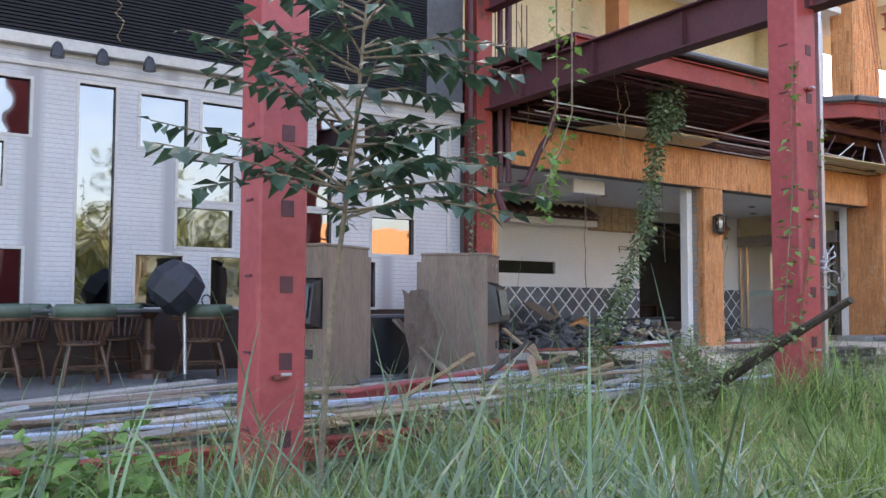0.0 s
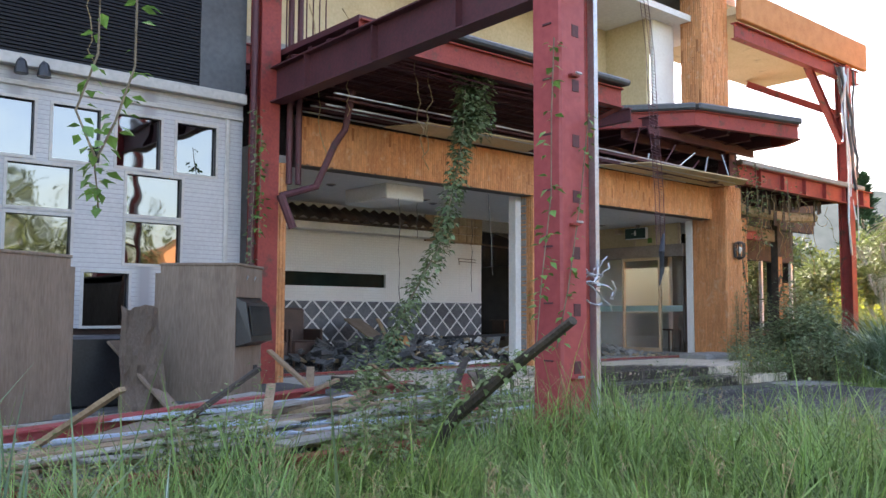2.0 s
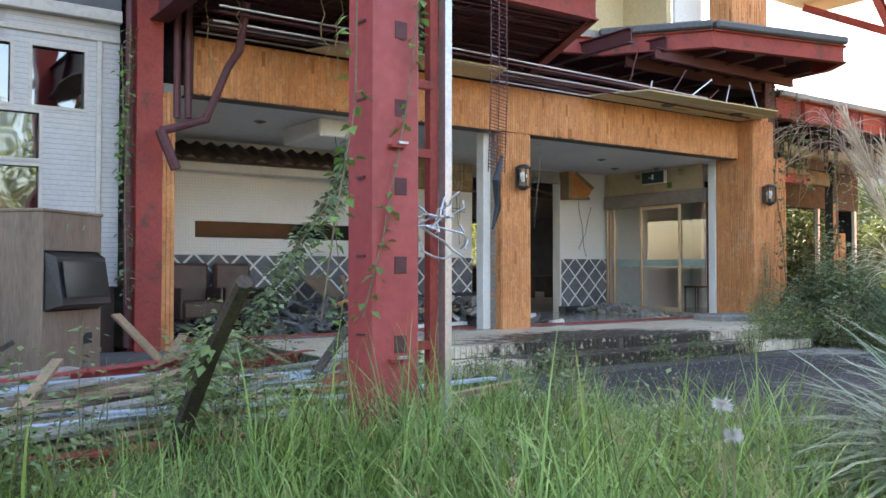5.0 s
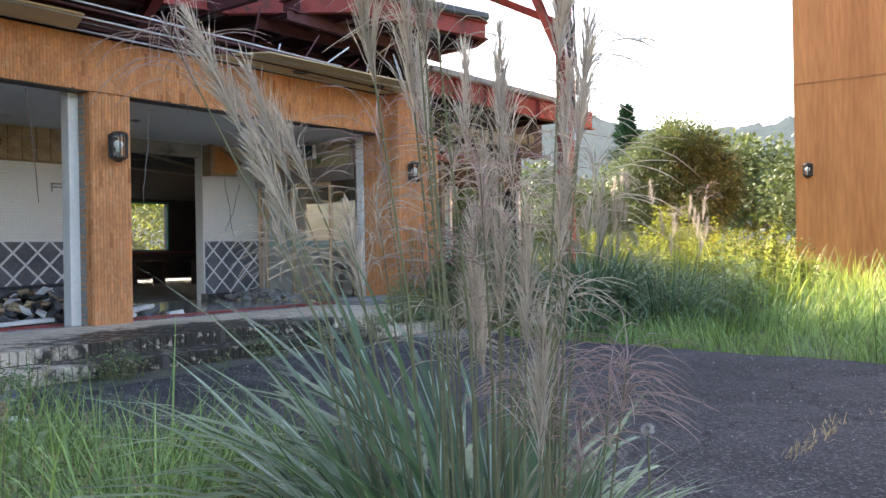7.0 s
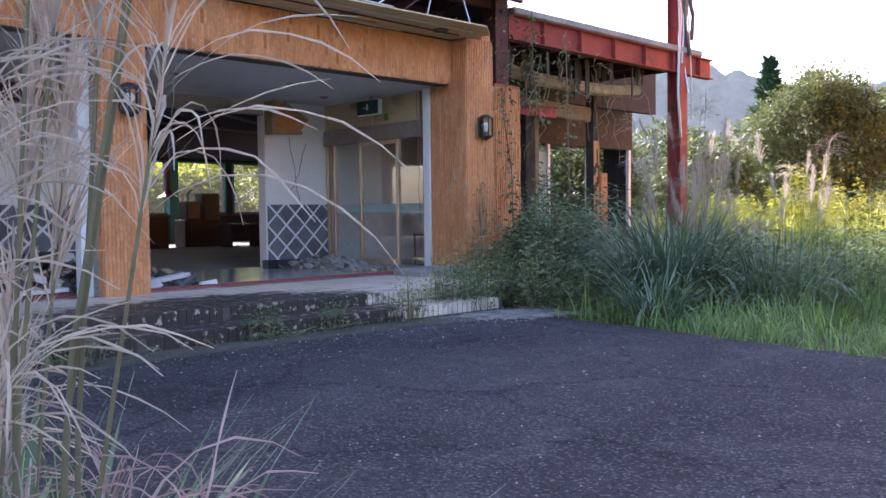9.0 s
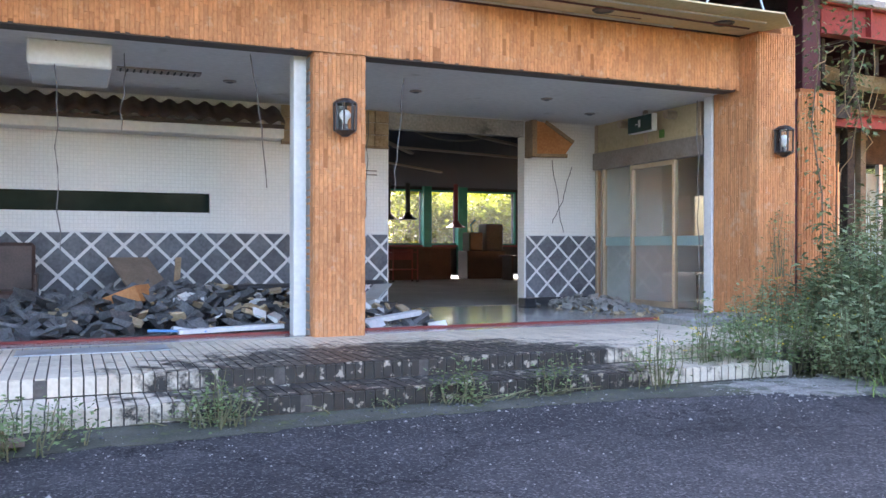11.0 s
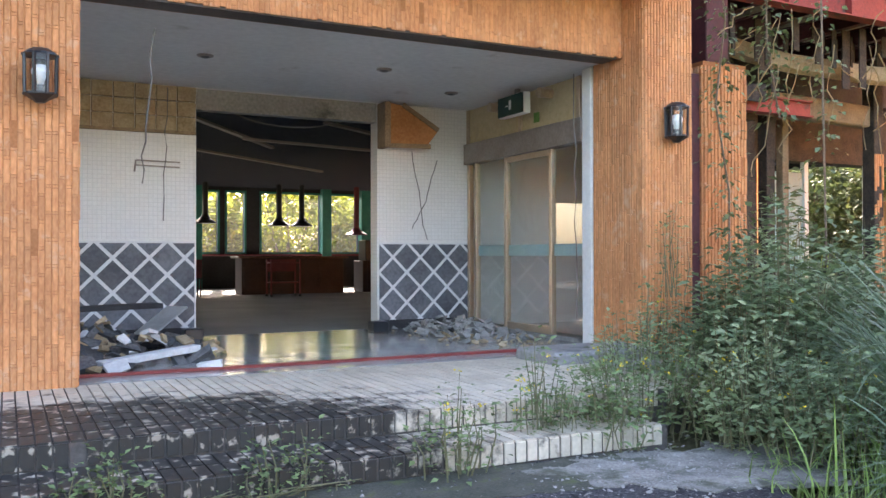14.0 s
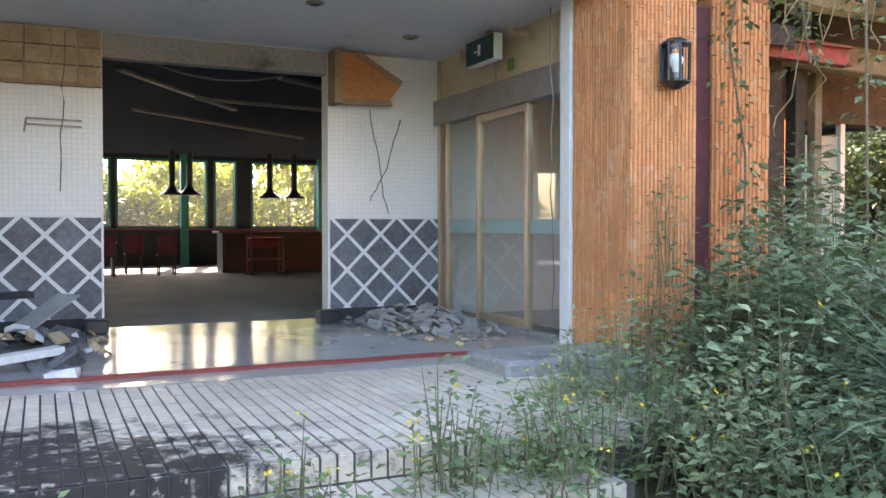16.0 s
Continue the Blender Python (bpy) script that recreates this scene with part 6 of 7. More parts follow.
ex = thing("exit_sign", 22.2, 12.3, 3.1, "green emergency exit sign box with a white running-way mark", "exit sign")
part("housing", boxes((22.12, 12.02, 3.0, 22.22, 12.62, 3.26), bev=0.01), WHITE_PAINT, ex)
part("face", boxes((22.108, 12.03, 3.01, 22.119, 12.61, 3.25)), EXITGREEN, ex, "dark green sign face")
part("mark", boxes((22.102, 12.29, 3.08, 22.107, 12.34, 3.19), (22.102, 12.36, 3.12, 22.107, 12.42, 3.135)), WHITE_PAINT, ex)
part("bracket", boxes((22.2, 12.28, 3.26, 22.24, 12.36, 3.34)), ALU_GREY, ex)
for y in (12.9, 11.75):
    solo("sensor_box", tube(bmesh.new(), [(22.33, y, 3.2), (22.15, y, 3.2)], 0.06, 10), ALU, "round tan sensor on the transom", "sensor", "", "sensors")
solo("door_notice", boxes((22.325, 12.0, 2.9, 22.33, 12.12, 3.02)), LEAF_BRIGHT, "round green automatic-door sticker", "sticker")
ex2 = thing("exit_sign", 20.6, 13.1, 6.9, "exit sign box in the stripped upper room", "exit sign")
part("housing", boxes((20.3, 13.05, 6.8, 21.0, 13.19, 7.1), bev=0.01), WHITE_PAINT, ex2)
part("face", boxes((20.33, 13.035, 6.83, 20.97, 13.05, 7.07)), EXITGREEN, ex2)

# ---- dining hall furniture ----
ctr = thing("bar_counter", 22.5, 25.6, FLOOR, "long dark brown serving counter in the hall", "counter")
part("front", boxes((21.95, 25.2, FLOOR, 24.7, 25.9, 1.22), bev=0.01), BROWNWOOD, ctr)
part("top", boxes((21.85, 25.1, 1.22, 24.8, 26.0, 1.27), bev=0.01), CHAIRWOOD, ctr)
for k in range(4):
    part("panel", boxes((22.0 + k * 0.67, 25.18, 0.45, 22.58 + k * 0.67, 25.2, 1.1), bev=0.004), BROWNWOOD, ctr)
cart = thing("serving_trolley", 22.6, 23.9, FLOOR, "dark red two-shelf serving trolley", "trolley")
for sx in (22.3, 23.02):
    for sy in (23.7, 24.1):
        part("leg", wire([(sx, sy, FLOOR + 0.06), (sx, sy, 1.2)], 0.022), REDPAINT, cart)
        part("castor", lathe(bmesh.new(), sx, sy, [(0.03, FLOOR), (0.04, FLOOR + 0.03), (0.03, FLOOR + 0.06)], 10), PLASTIC, cart)
for z in (0.62, 1.1):
    part("shelf", boxes((22.3, 23.7, z, 23.02, 24.1, z + 0.03), bev=0.004), REDPAINT, cart)
part("back", boxes((22.3, 24.08, 0.9, 23.02, 24.1, 1.2)), REDPAINT, cart)


def pendant(x, y, z, m_, lb):
    t = thing("pendant_lamp", x, y, z, lb, "pendant lamp", "pendant lamps")
    part("stem", wire([(x, y, z + 0.15), (x, y, 3.5)], 0.085, 8), m_, t)
    part("shade", lathe(bmesh.new(), x, y, [(0.34, z - 0.02), (0.33, z), (0.2, z + 0.08), (0.12, z + 0.16), (0.1, z + 0.22)], 16), m_, t)


for x in (21.25, 21.70, 23.88, 24.58):
    pendant(x, 28.5, 2.2 if x > 23 else 2.25, PLASTIC, "black pendant hood lamp on a thick stem")
pendant(26.35, 28.5, 1.95, REDPAINT, "dark red pendant hood lamp on a thick stem")
for x, y in ((19.0, 24.9), (18.0, 25.9), (26.5, 24), (18.6, 22.6), (27.5, 22)):
    dt = thing("dining_table", x, y, FLOOR, "dark square dining table in the hall", "table", "hall tables")
    part("tabletop", boxes((x - 0.6, y - 0.4, 0.98, x + 0.6, y + 0.4, 1.02), bev=0.006), BROWNWOOD, dt)
    for sx in (-0.5, 0.5):
        part("leg", boxes((x + sx - 0.03, y - 0.3, FLOOR, x + sx + 0.03, y + 0.3, 0.98)), BROWNWOOD, dt)
for x, y in ((19.3, 24.2), (20.0, 25.6), (20.6, 24.6), (18.4, 24.1)):
    dc = thing("dining_chair", x, y, FLOOR, "dark dining chair in the hall", "chair", "hall chairs")
    part("seat", boxes((x - 0.2, y - 0.2, 0.72, x + 0.2, y + 0.2, 0.76), bev=0.005), BROWNWOOD, dc)
    part("backrest", boxes((x - 0.2, y - 0.2, 0.76, x + 0.2, y - 0.17, 1.2), bev=0.005), REDPAINT, dc)
    for sx in (-0.17, 0.17):
        for sy in (-0.17, 0.17):
            part("leg", wire([(x + sx, y + sy, FLOOR), (x + sx, y + sy, 0.73)], 0.02), BROWNWOOD, dc)
eq = thing("equipment_rack", 25.9, 25.6, FLOOR, "dark kitchen equipment stacked on a steel rack", "rack")
part("lower_cabinet", boxes((25.3, 25.3, FLOOR, 26.6, 26.0, 1.15), bev=0.015), BROWNWOOD, eq)
part("machine", boxes((25.4, 25.35, 1.15, 25.85, 25.9, 1.72), bev=0.03), PLASTIC, eq)
part("machine", boxes((25.95, 25.35, 1.15, 26.55, 25.9, 1.98), bev=0.03), GREYMETAL, eq)
part("pipe", wire([(25.6, 25.6, 1.7), (25.55, 25.6, 1.95), (25.7, 25.6, 2.1)], 0.03), GREENPAINT, eq)
for x in (17.4,):
    solo("hall_column", boxes((x - 0.2, 27.6, FLOOR - 0.01, x + 0.2, 28.0, 3.75), bev=0.01), DARK, "square column in the dining hall", "column", "structure")
for (x0, y0, z0, x1, y1, z1) in ((20.2, 18, 3.3, 23.5, 17, 3.05), (19.5, 20, 3.35, 23.0, 22, 3.2), (21, 16, 3.35, 24, 17.2, 3.15), (19, 16.5, 3.4, 21, 19, 3.3)):
    b = bmesh.new()
    beam(b, (x0, y0, z0), (x1, y1, z1), 0.1, 0.04)
    solo("ceiling_rail", b, ALU_GREY, "loose metal ceiling rail hanging down", "rail", "", "loose ceiling rails")
solo("cable", wire(sag((18.8, 14.4, 3.3), (20.9, 14.4, 3.2), 0.25, 12, 0.02, rng), 0.009), CABLE, "loose cable hanging from the ceiling", "cable", "", "hanging cables")
st = thing("stool", 23.6, 12.4, FLOOR, "dark wooden stool behind the glass door", "stool")
part("seat", boxes((23.4, 12.2, 0.82, 23.8, 12.6, 0.86), bev=0.006), CHAIRWOOD, st)
for sx in (23.43, 23.77):
    for sy in (12.23, 12.57):
        part("leg", wire([(sx, sy, FLOOR), (sx, sy, 0.83)], 0.02), CHAIRWOOD, st)

# wire bundle tied round the slim post
tw = thing("cable_bundle", 11.6, 4.85, 1.5, "tangle of pale cable tied round the red post", "cable")
for i in range(14):
    a, c = rng.uniform(0, 6.3), rng.uniform(0, 6.3)
    part("strand", wire(sag((11.5 + 0.2 * math.cos(a), 4.8 + 0.12 * math.sin(a), 1.5 + rng.uniform(-0.05, 0.1)), (11.55 + 0.28 * math.cos(c), 4.85, 1.5 + rng.uniform(-0.3, 0.25)), rng.uniform(-0.05, 0.15), 6, 0.03, rng), 0.008, 4), GALV, tw)


# ---- plants ----
def blades(area, n, length, width, lean, droop, seed, keep=None, base=None, mat_=None):
    """Loose grass over a patch of ground."""
    r = random.Random(seed)
    s = Soup()
    made = 0
    while made < n:
        x, y = r.uniform(area[0], area[2]), r.uniform(area[1], area[3])
        if keep and not keep(x, y, r):
            made += 0.2
            continue
        made += 1
        z = ground_height(x, y) if base is None else base
        k = max(0.25, 0.8 + 0.7 * noise.noise((x * 0.8, y * 0.8, 1.0)) + 0.7 * noise.noise((x * 2.6, y * 2.6, 5.0)))
        yaw = 9.0 * noise.noise((x * 0.55, y * 0.55, 4.0)) + r.gauss(0, 1.1)
        s.blade((x, y, z - 0.02), yaw, length * r.uniform(0.4, 1.4) * k, width * r.uniform(0.6, 1.4), abs(r.gauss(0, lean * 0.6)), r.uniform(0.3, droop), 4)
    return s


def stuff(name, s, material, label, cat):
    return tagged(soup_part(name, s, material), label, cat, "", "stuff")


def off_road(x, y, r):
    left = 11.9 + 0.42 * min(max(y + 1, 0), 3.5) + r.gauss(0, 0.15)
    reach = 5.4 if x > 6.6 else 4.3
    return x < left and (y < reach + r.gauss(0, 0.2) or r.random() < 0.02)


stuff("grass", blades((1.5, 0.9, 13.6, 5.8), 52000, 0.50, 0.0068, 0.95, 2.8, 1, off_road), GRASS, "long lush grass in front of the wreckage", "grass")
stuff("grass", blades((11.8, 3.2, 14.2, 7.9), 5200, 0.34, 0.008, 0.5, 1.6, 4, lambda x, y, r: x < 13.2 + r.gauss(0, 0.35)), GRASS, "grass creeping over the drive edge", "grass")
stuff("grass", blades((1.5, 1.0, 13.0, 5.4), 4200, 0.60, 0.013, 0.95, 3.0, 12, off_road), GRASS, "broad arching grass blades", "grass")
stuff("grass", blades((1.5, 1.0, 6.5, 4.6), 1500, 0.95, 0.012, 0.6, 2.2, 2, off_road), SILVERGRASS, "coarse arching grass blades", "grass")
stuff("grass", blades((1.5, 1.2, 12.8, 5.4), 2600, 0.56, 0.005, 0.9, 2.4, 3, off_road), GRASS_DRY, "dry straw stalks in the grass", "dry grass")
stuff("grass", blades((3.4, 5.2, 13.4, 8.4), 1700, 0.4, 0.008, 0.6, 1.6, 5, None, 0.0), GRASS, "weeds among the wreckage", "grass")


def right_bank(x, y, r):
    e = 19.9 + (0.12 * (y - 3.5) if y > 3.5 else 0.12 * (y - 3.5) * 1.2)
    return x > e + abs(r.gauss(0, 0.1))


stuff("grass", blades((19.0, -2.0, 27.0, 7.0), 24000, 0.52, 0.010, 0.7, 2.0, 6, right_bank), GRASS, "green grass along the drive edge", "grass")
stuff("grass", blades((24.0, -14.0, 34.0, 9.5), 16000, 0.75, 0.016, 0.45, 1.3, 7), GRASS_FIELD, "sunlit yellow-green meadow grass", "grass")
stuff("grass", blades((33.5, 6.4, 62.0, 26.0), 16000, 0.95, 0.035, 0.45, 1.2, 8), GRASS_FIELD, "sunlit yellow-green meadow grass", "grass")
stuff("grass", blades((26.0, 6.0, 36.0, 11.0), 6000, 0.8, 0.02, 0.45, 1.3, 18), GRASS_FIELD, "sunlit yellow-green meadow grass", "grass")
stuff("grass", blades((15.0, -0.2, 17.9, 1.7), 1500, 0.11, 0.007, 0.7, 1.8, 9, lambda x, y, r: math.hypot(x - 17.0, y - 0.8) < 0.35 + abs(r.gauss(0, 0.15)) or math.hypot(x - 15.6, y - 0.4) < 0.3 or (abs(y - 1.45) < 0.06 and 15.2 < x < 16.6 and r.random() < 0.5), 0.0), GRASS_DRY, "dry grass tuft growing through the asphalt", "dry grass")


def plume_mesh(top, up, dense, size, r):
    """One seed head: fuzzy strands from a short axis; a dense one is a narrow brush, an open one a drooping fan."""
    s = Soup()
    wind = Vector((r.uniform(-1, 0.3), r.uniform(-1, 0.2), 0)).normalized()
    for k in range(120 if dense else 40):
        f = r.random()
        p = top - up * ((0.34 if dense else 0.2) * f * size)
        b = r.uniform(0, 6.283)
        side = Vector((math.cos(b), math.sin(b), 0))
        ln = (r.uniform(0.09, 0.19) * (0.6 + 0.7 * f) if dense else r.uniform(0.18, 0.34)) * size
        d = (up + side * r.uniform(0.08, 0.42 if dense else 1.1)).normalized()
        fall = r.uniform(0.02, 0.10) if dense else r.uniform(0.16, 0.42)
        pts = []
        for q in range(8):
            pts.append(np.array(p + Vector((r.uniform(-1, 1), r.uniform(-1, 1), r.uniform(-1, 1))) * 0.0022))
            p = p + d * ln / 7
            d = (d + side * fall * 0.5 + wind * fall * 0.5 - Vector((0, 0, fall))).normalized()
        w = 0.002 if dense else 0.0015
        ws = [w * c for c in (0.5, 1.2, 0.8, 1.3, 0.8, 1.2, 0.7, 0.3)]
        s.strip(pts, ws, np.array(up.cross(side).normalized()))
        s.strip(pts, ws, np.array((up + side * 0.5).normalized()))
    return s


def silvergrass(x, y, z, n, spread, height, plumes, seed, label, dense_p=0.55, pink_p=0.4, blade=1.0, wide=1.0, tall=1.0, droop=2.5):
    """A tussock of arching blades with feathery plumes on tall canes."""
    r = random.Random(seed)
    t = thing("silvergrass", x, y, z, label, "ornamental grass", "silvergrass clumps")
    s, ribs = Soup(), Soup()
    for i in range(n):
        a, d = r.uniform(0, 6.283), spread * math.sqrt(r.random())
        out = a + r.gauss(0, 0.5)
        root, ln, wd = (x + d * math.cos(a), y + d * math.sin(a), z), blade * height * r.uniform(0.5, 1.05), r.uniform(0.012, 0.022) * wide
        le, dr = r.uniform(0.03, 0.6), r.uniform(0.6, droop)
        if wide > 1.2 and math.sin(out) < -0.2:
            ln *= 0.55
        elif wide > 1.2 and math.cos(out) > 0.5:
            ln *= 0.75
        s.blade(root, out, ln, wd, le, dr, 8)
        if i % 2:
            ribs.blade((root[0], root[1], root[2] + 0.003), out, ln * 0.98, wd * 0.25, le - 0.004, dr, 8)
    soup_part("midrib", ribs, MIDRIB, t)["kind"] = "stuff"
    soup_part("foliage", s, SILVERGRASS, t)["kind"] = "stuff"
    for i in range(plumes):
        a, d = r.uniform(0, 6.283), spread * math.sqrt(r.random()) * 0.8
        h = height * r.uniform(0.7, 1.45) * tall
        lean = Vector((math.cos(a), math.sin(a), 0)) * r.uniform(0.02, 0.34)
        lean.y = max(lean.y, -0.06)
        lean.x = min(lean.x, 0.1)
        base = Vector((x + d * math.cos(a), y + d * math.sin(a), z))
        top = base + lean * h + Vector((0, 0, h))
        mid = base + lean * h * 0.35 + Vector((0, 0, h * 0.55))
        cane = part("cane", tube(bmesh.new(), [base, mid, top], [0.005, 0.004, 0.002], 5), STEM, t)
        dense = r.random() < dense_p
        pink = r.random() < pink_p and not dense
        soup_part("plume", plume_mesh(top, (top - mid).normalized(), dense, r.uniform(0.85, 1.25), r), PLUME_PINK if pink else PLUME, cane, "pinkish open seed plume" if pink else "")["kind"] = "stuff"
    return t


silvergrass(12.53, 1.62, -0.09, 820, 0.34, 1.45, 42, 1, "big silvergrass clump with pale feathery plumes", 0.42, 0.4, 1.12, 1.6, 1.0, 3.4)
silvergrass(12.7, 1.42, -0.09, 40, 0.14, 0.75, 6, 2, "silvergrass clump leaning over the drive", 0.15, 1.0, 0.9, 0.6, 1.0, 3.2)
for gx, gy, gs in ((4.6, 1.9, 31), (5.5, 2.7, 32), (2.6, 2.6, 34)):
    silvergrass(gx, gy, -0.09, 70, 0.35, 0.95, 0, gs, "coarse grass tussock in the long grass")
silvergrass(22.3, 6.4, -0.05, 1000, 0.7, 2.0, 6, 3, "dark drooping silvergrass mound beside the drive", 0.5, 0.3, 1.0, 1.0, 0.95, 2.7)
silvergrass(22.9, 6.6, -0.03, 500, 0.6, 1.9, 16, 4, "silvergrass clump with thin plumes by the porch", 0.7, 0.2, 1.0, 1.0, 0.95, 2.8)
silvergrass(20.85, 5.65, -0.07, 200, 0.32, 1.05, 0, 5, "pale arching silvergrass at the asphalt edge", 0.5, 0.4, 1.0, 1.2, 1.0, 3.0)
silvergrass(24.8, 7.4, 0.0, 300, 0.5, 1.9, 18, 6, "silvergrass clump with thin plumes by the porch", 0.8, 0.2)
silvergrass(22.4, 5.0, -0.03, 300, 0.6, 1.4, 3, 7, "dark silvergrass clump among the weeds", 0.5, 0.3, 1.0, 1.0, 1.0, 3.0)
silvergrass(24.0, 5.6, 0.0, 260, 0.6, 1.6, 14, 17, "silvergrass clump at the meadow edge", 0.8, 0.2)
silvergrass(26.8, 8.2, 0.02, 220, 0.5, 1.8, 16, 8, "silvergrass clump in the field")
silvergrass(3.0, 1.7, -0.09, 120, 0.5, 1.0, 0, 9, "coarse grass tussock in the long grass")
silvergrass(6.2, 2.2, -0.09, 140, 0.6, 0.95, 0, 10, "coarse grass tussock in the long grass")


def shrub(name, cx, cy, z, rx, ry, h, n, size, leafmat, stems, seed, label, cat, group="", flowers=0, loose=1.0):
    """A weedy bush: many stems, leaves along and around them, thinner towards its ragged edge."""
    r = random.Random(seed)
    t = thing(name, cx, cy, z, label, cat, group)
    b = bmesh.new()
    s, fl = Soup(), Soup()
    tips = []
    for i in range(stems):
        a, d = r.uniform(0, 6.283), math.sqrt(r.random())
        bx, by = cx + rx * 0.75 * d * math.cos(a), cy + ry * 0.75 * d * math.sin(a)
        hh = h * (1 - 0.55 * d * d) * r.uniform(0.6, 1.15)
        top = Vector((bx + rx * 0.3 * math.cos(a) * r.random() * loose, by + ry * 0.3 * math.sin(a) * r.random() * loose, z + hh))
        base = Vector((bx, by, z - 0.03))
        mid = base.lerp(top, 0.5) + Vector((r.uniform(-0.05, 0.05), r.uniform(-0.05, 0.05), 0.03))
        tube(b, [base, mid, top], [0.006, 0.005, 0.002], 4)
        tips.append((base, mid, top))
    for i in range(n):
        base, mid, top = tips[r.randrange(len(tips))]
        f = r.random() ** 0.7
        p = base.lerp(mid, f * 2) if f < 0.5 else mid.lerp(top, f * 2 - 1)
        a = r.uniform(0, 6.283)
        o = Vector((math.cos(a), math.sin(a), r.uniform(-0.3, 0.7)))
        q = p + o * r.uniform(0.0, 0.14) * loose
        s.leaf(q, o, size * r.uniform(0.6, 1.3), 0.55, 0.25, r)
    for i in range(flowers):
        base, mid, top = tips[r.randrange(len(tips))]
        for k in range(4):
            fl.leaf(top + Vector((r.uniform(-0.03, 0.03), r.uniform(-0.03, 0.03), r.uniform(0, 0.03))), (r.uniform(-1, 1), r.uniform(-1, 1), 0.6), 0.022, 0.8, 0.2, r)
    part("stalk_tangle", b, STEM, t)["kind"] = "stuff"
    soup_part("foliage", s, leafmat, t)["kind"] = "stuff"
    if flowers:
        soup_part("blossom", fl, FLOWER, t, "small yellow flowers")["kind"] = "stuff"
    return t


r8 = random.Random(77)
for i in range(16):
    wx, wy = r8.uniform(5.5, 12.6), r8.uniform(4.9, 6.2)
    shrub("weed", wx, wy, -0.05, 0.22, 0.2, r8.uniform(0.5, 1.0), 170, 0.05, LEAF_WEED, 5, 200 + i, "slender leafy weed at the edge of the wreckage", "weed", "slender weeds")
stuff("grass", blades((9.9, 1.7, 12.4, 4.6), 6500, 0.78, 0.008, 0.8, 2.4, 14, off_road), GRASS, "tall grass beside the drive", "grass")
for i, (wx, wy) in enumerate(((11.4, 2.7), (11.9, 3.3), (10.9, 3.2), (12.2, 4.3), (11.0, 4.2), (12.6, 5.0))):
    shrub("weed", wx, wy, -0.05, 0.2, 0.2, 0.75, 190, 0.05, LEAF_WEED, 7, 260 + i, "slender leafy weed in the tall grass", "weed", "slender weeds")
# seeding grass stalks standing over the lawn
sd = Soup()
for i in range(260):
    x, y = r8.uniform(2.0, 13.0), r8.uniform(1.6, 5.4)
    if not off_road(x, y, r8):
        continue
    h, a = r8.uniform(0.3, 0.58), r8.uniform(0, 6.283)
    tip = np.array((x + 0.18 * math.cos(a), y + 0.18 * math.sin(a), h))
    sd.strip([np.array((x, y, -0.1)), np.array((x + 0.05 * math.cos(a), y + 0.05 * math.sin(a), h * 0.55)), tip], [0.0016, 0.0014, 0.001], np.array((1.0, 0, 0)))
    for k in range(12):
        b = r8.uniform(0, 6.283)
        q = tip - np.array((0.05 * math.cos(a), 0.05 * math.sin(a), 0.13)) * r8.random()
        sd.strip([q, q + np.array((0.03 * math.cos(b), 0.03 * math.sin(b), 0.03)), q + np.array((0.055 * math.cos(b), 0.055 * math.sin(b), 0.02))], [0.001, 0.0024, 0.0005], np.array((-math.sin(b), math.cos(b), 0.3)))
stuff("seeding_grass", sd, GRASS_DRY, "thin tan seeding grass stalks over the lawn", "grass")
# weeds on the bank at the end of the porch
shrub("weed_bush", 20.75, 8.25, 0.0, 0.75, 0.55, 0.75, 1500, 0.062, LEAF_WEED, 70, 1, "loose green weeds at the end of the steps", "weeds", "bank weeds", 14)
shrub("weed_bush", 21.4, 8.9, 0.05, 0.7, 0.55, 0.85, 1500, 0.062, LEAF_SAGE, 60, 2, "dense green weeds by the corner pillar", "weeds", "bank weeds", 8)
shrub("weed_bush", 21.25, 7.55, -0.03, 0.65, 0.55, 0.95, 1700, 0.066, LEAF_SAGE, 60, 55, "dense green weeds on the bank", "weeds", "bank weeds", 12)
shrub("weed_bush", 22.1, 8.2, 0.0, 0.8, 0.75, 1.6, 4200, 0.095, LEAF_VINE, 80, 3, "dark leafy bush by the porch", "bush", "bank weeds")
shrub("weed_bush", 23.2, 9.0, 0.0, 0.9, 0.9, 1.8, 4200, 0.10, LEAF_VINE, 80, 4, "dark leafy bush before the corner column", "bush", "bank weeds")
shrub("weed_bush", 22.6, 9.4, 0.0, 0.6, 0.45, 1.1, 1300, 0.08, LEAF_VINE, 50, 57, "leafy bush against the corner pillar", "bush", "bank weeds")
shrub("weed_bush", 21.2, 6.9, -0.05, 0.6, 0.5, 0.8, 1500, 0.07, LEAF_VINE, 50, 56, "dark weeds in front of the silvergrass", "weeds", "bank weeds", 8)
shrub("weed_bush", 20.25, 7.95, 0.0, 0.4, 0.35, 0.5, 480, 0.055, LEAF_WEED, 26, 5, "low green weeds over the step end", "weeds", "bank weeds", 8)
shrub("weed_bush", 24.6, 9.3, 0.0, 0.9, 0.9, 1.7, 2400, 0.10, LEAF_VINE, 50, 6, "dark leafy bush under the porch frame", "bush", "bank weeds")
shrub("weed_bush", 19.75, 8.0, 0.0, 0.35, 0.25, 0.72, 420, 0.055, LEAF_WEED, 22, 7, "thin weeds growing through the step", "weeds", "step weeds", 8)
shrub("weed_bush", 18.9, 7.72, 0.0, 0.33, 0.2, 0.6, 300, 0.052, LEAF_WEED, 18, 8, "thin weeds growing in front of the steps", "weeds", "step weeds", 5)
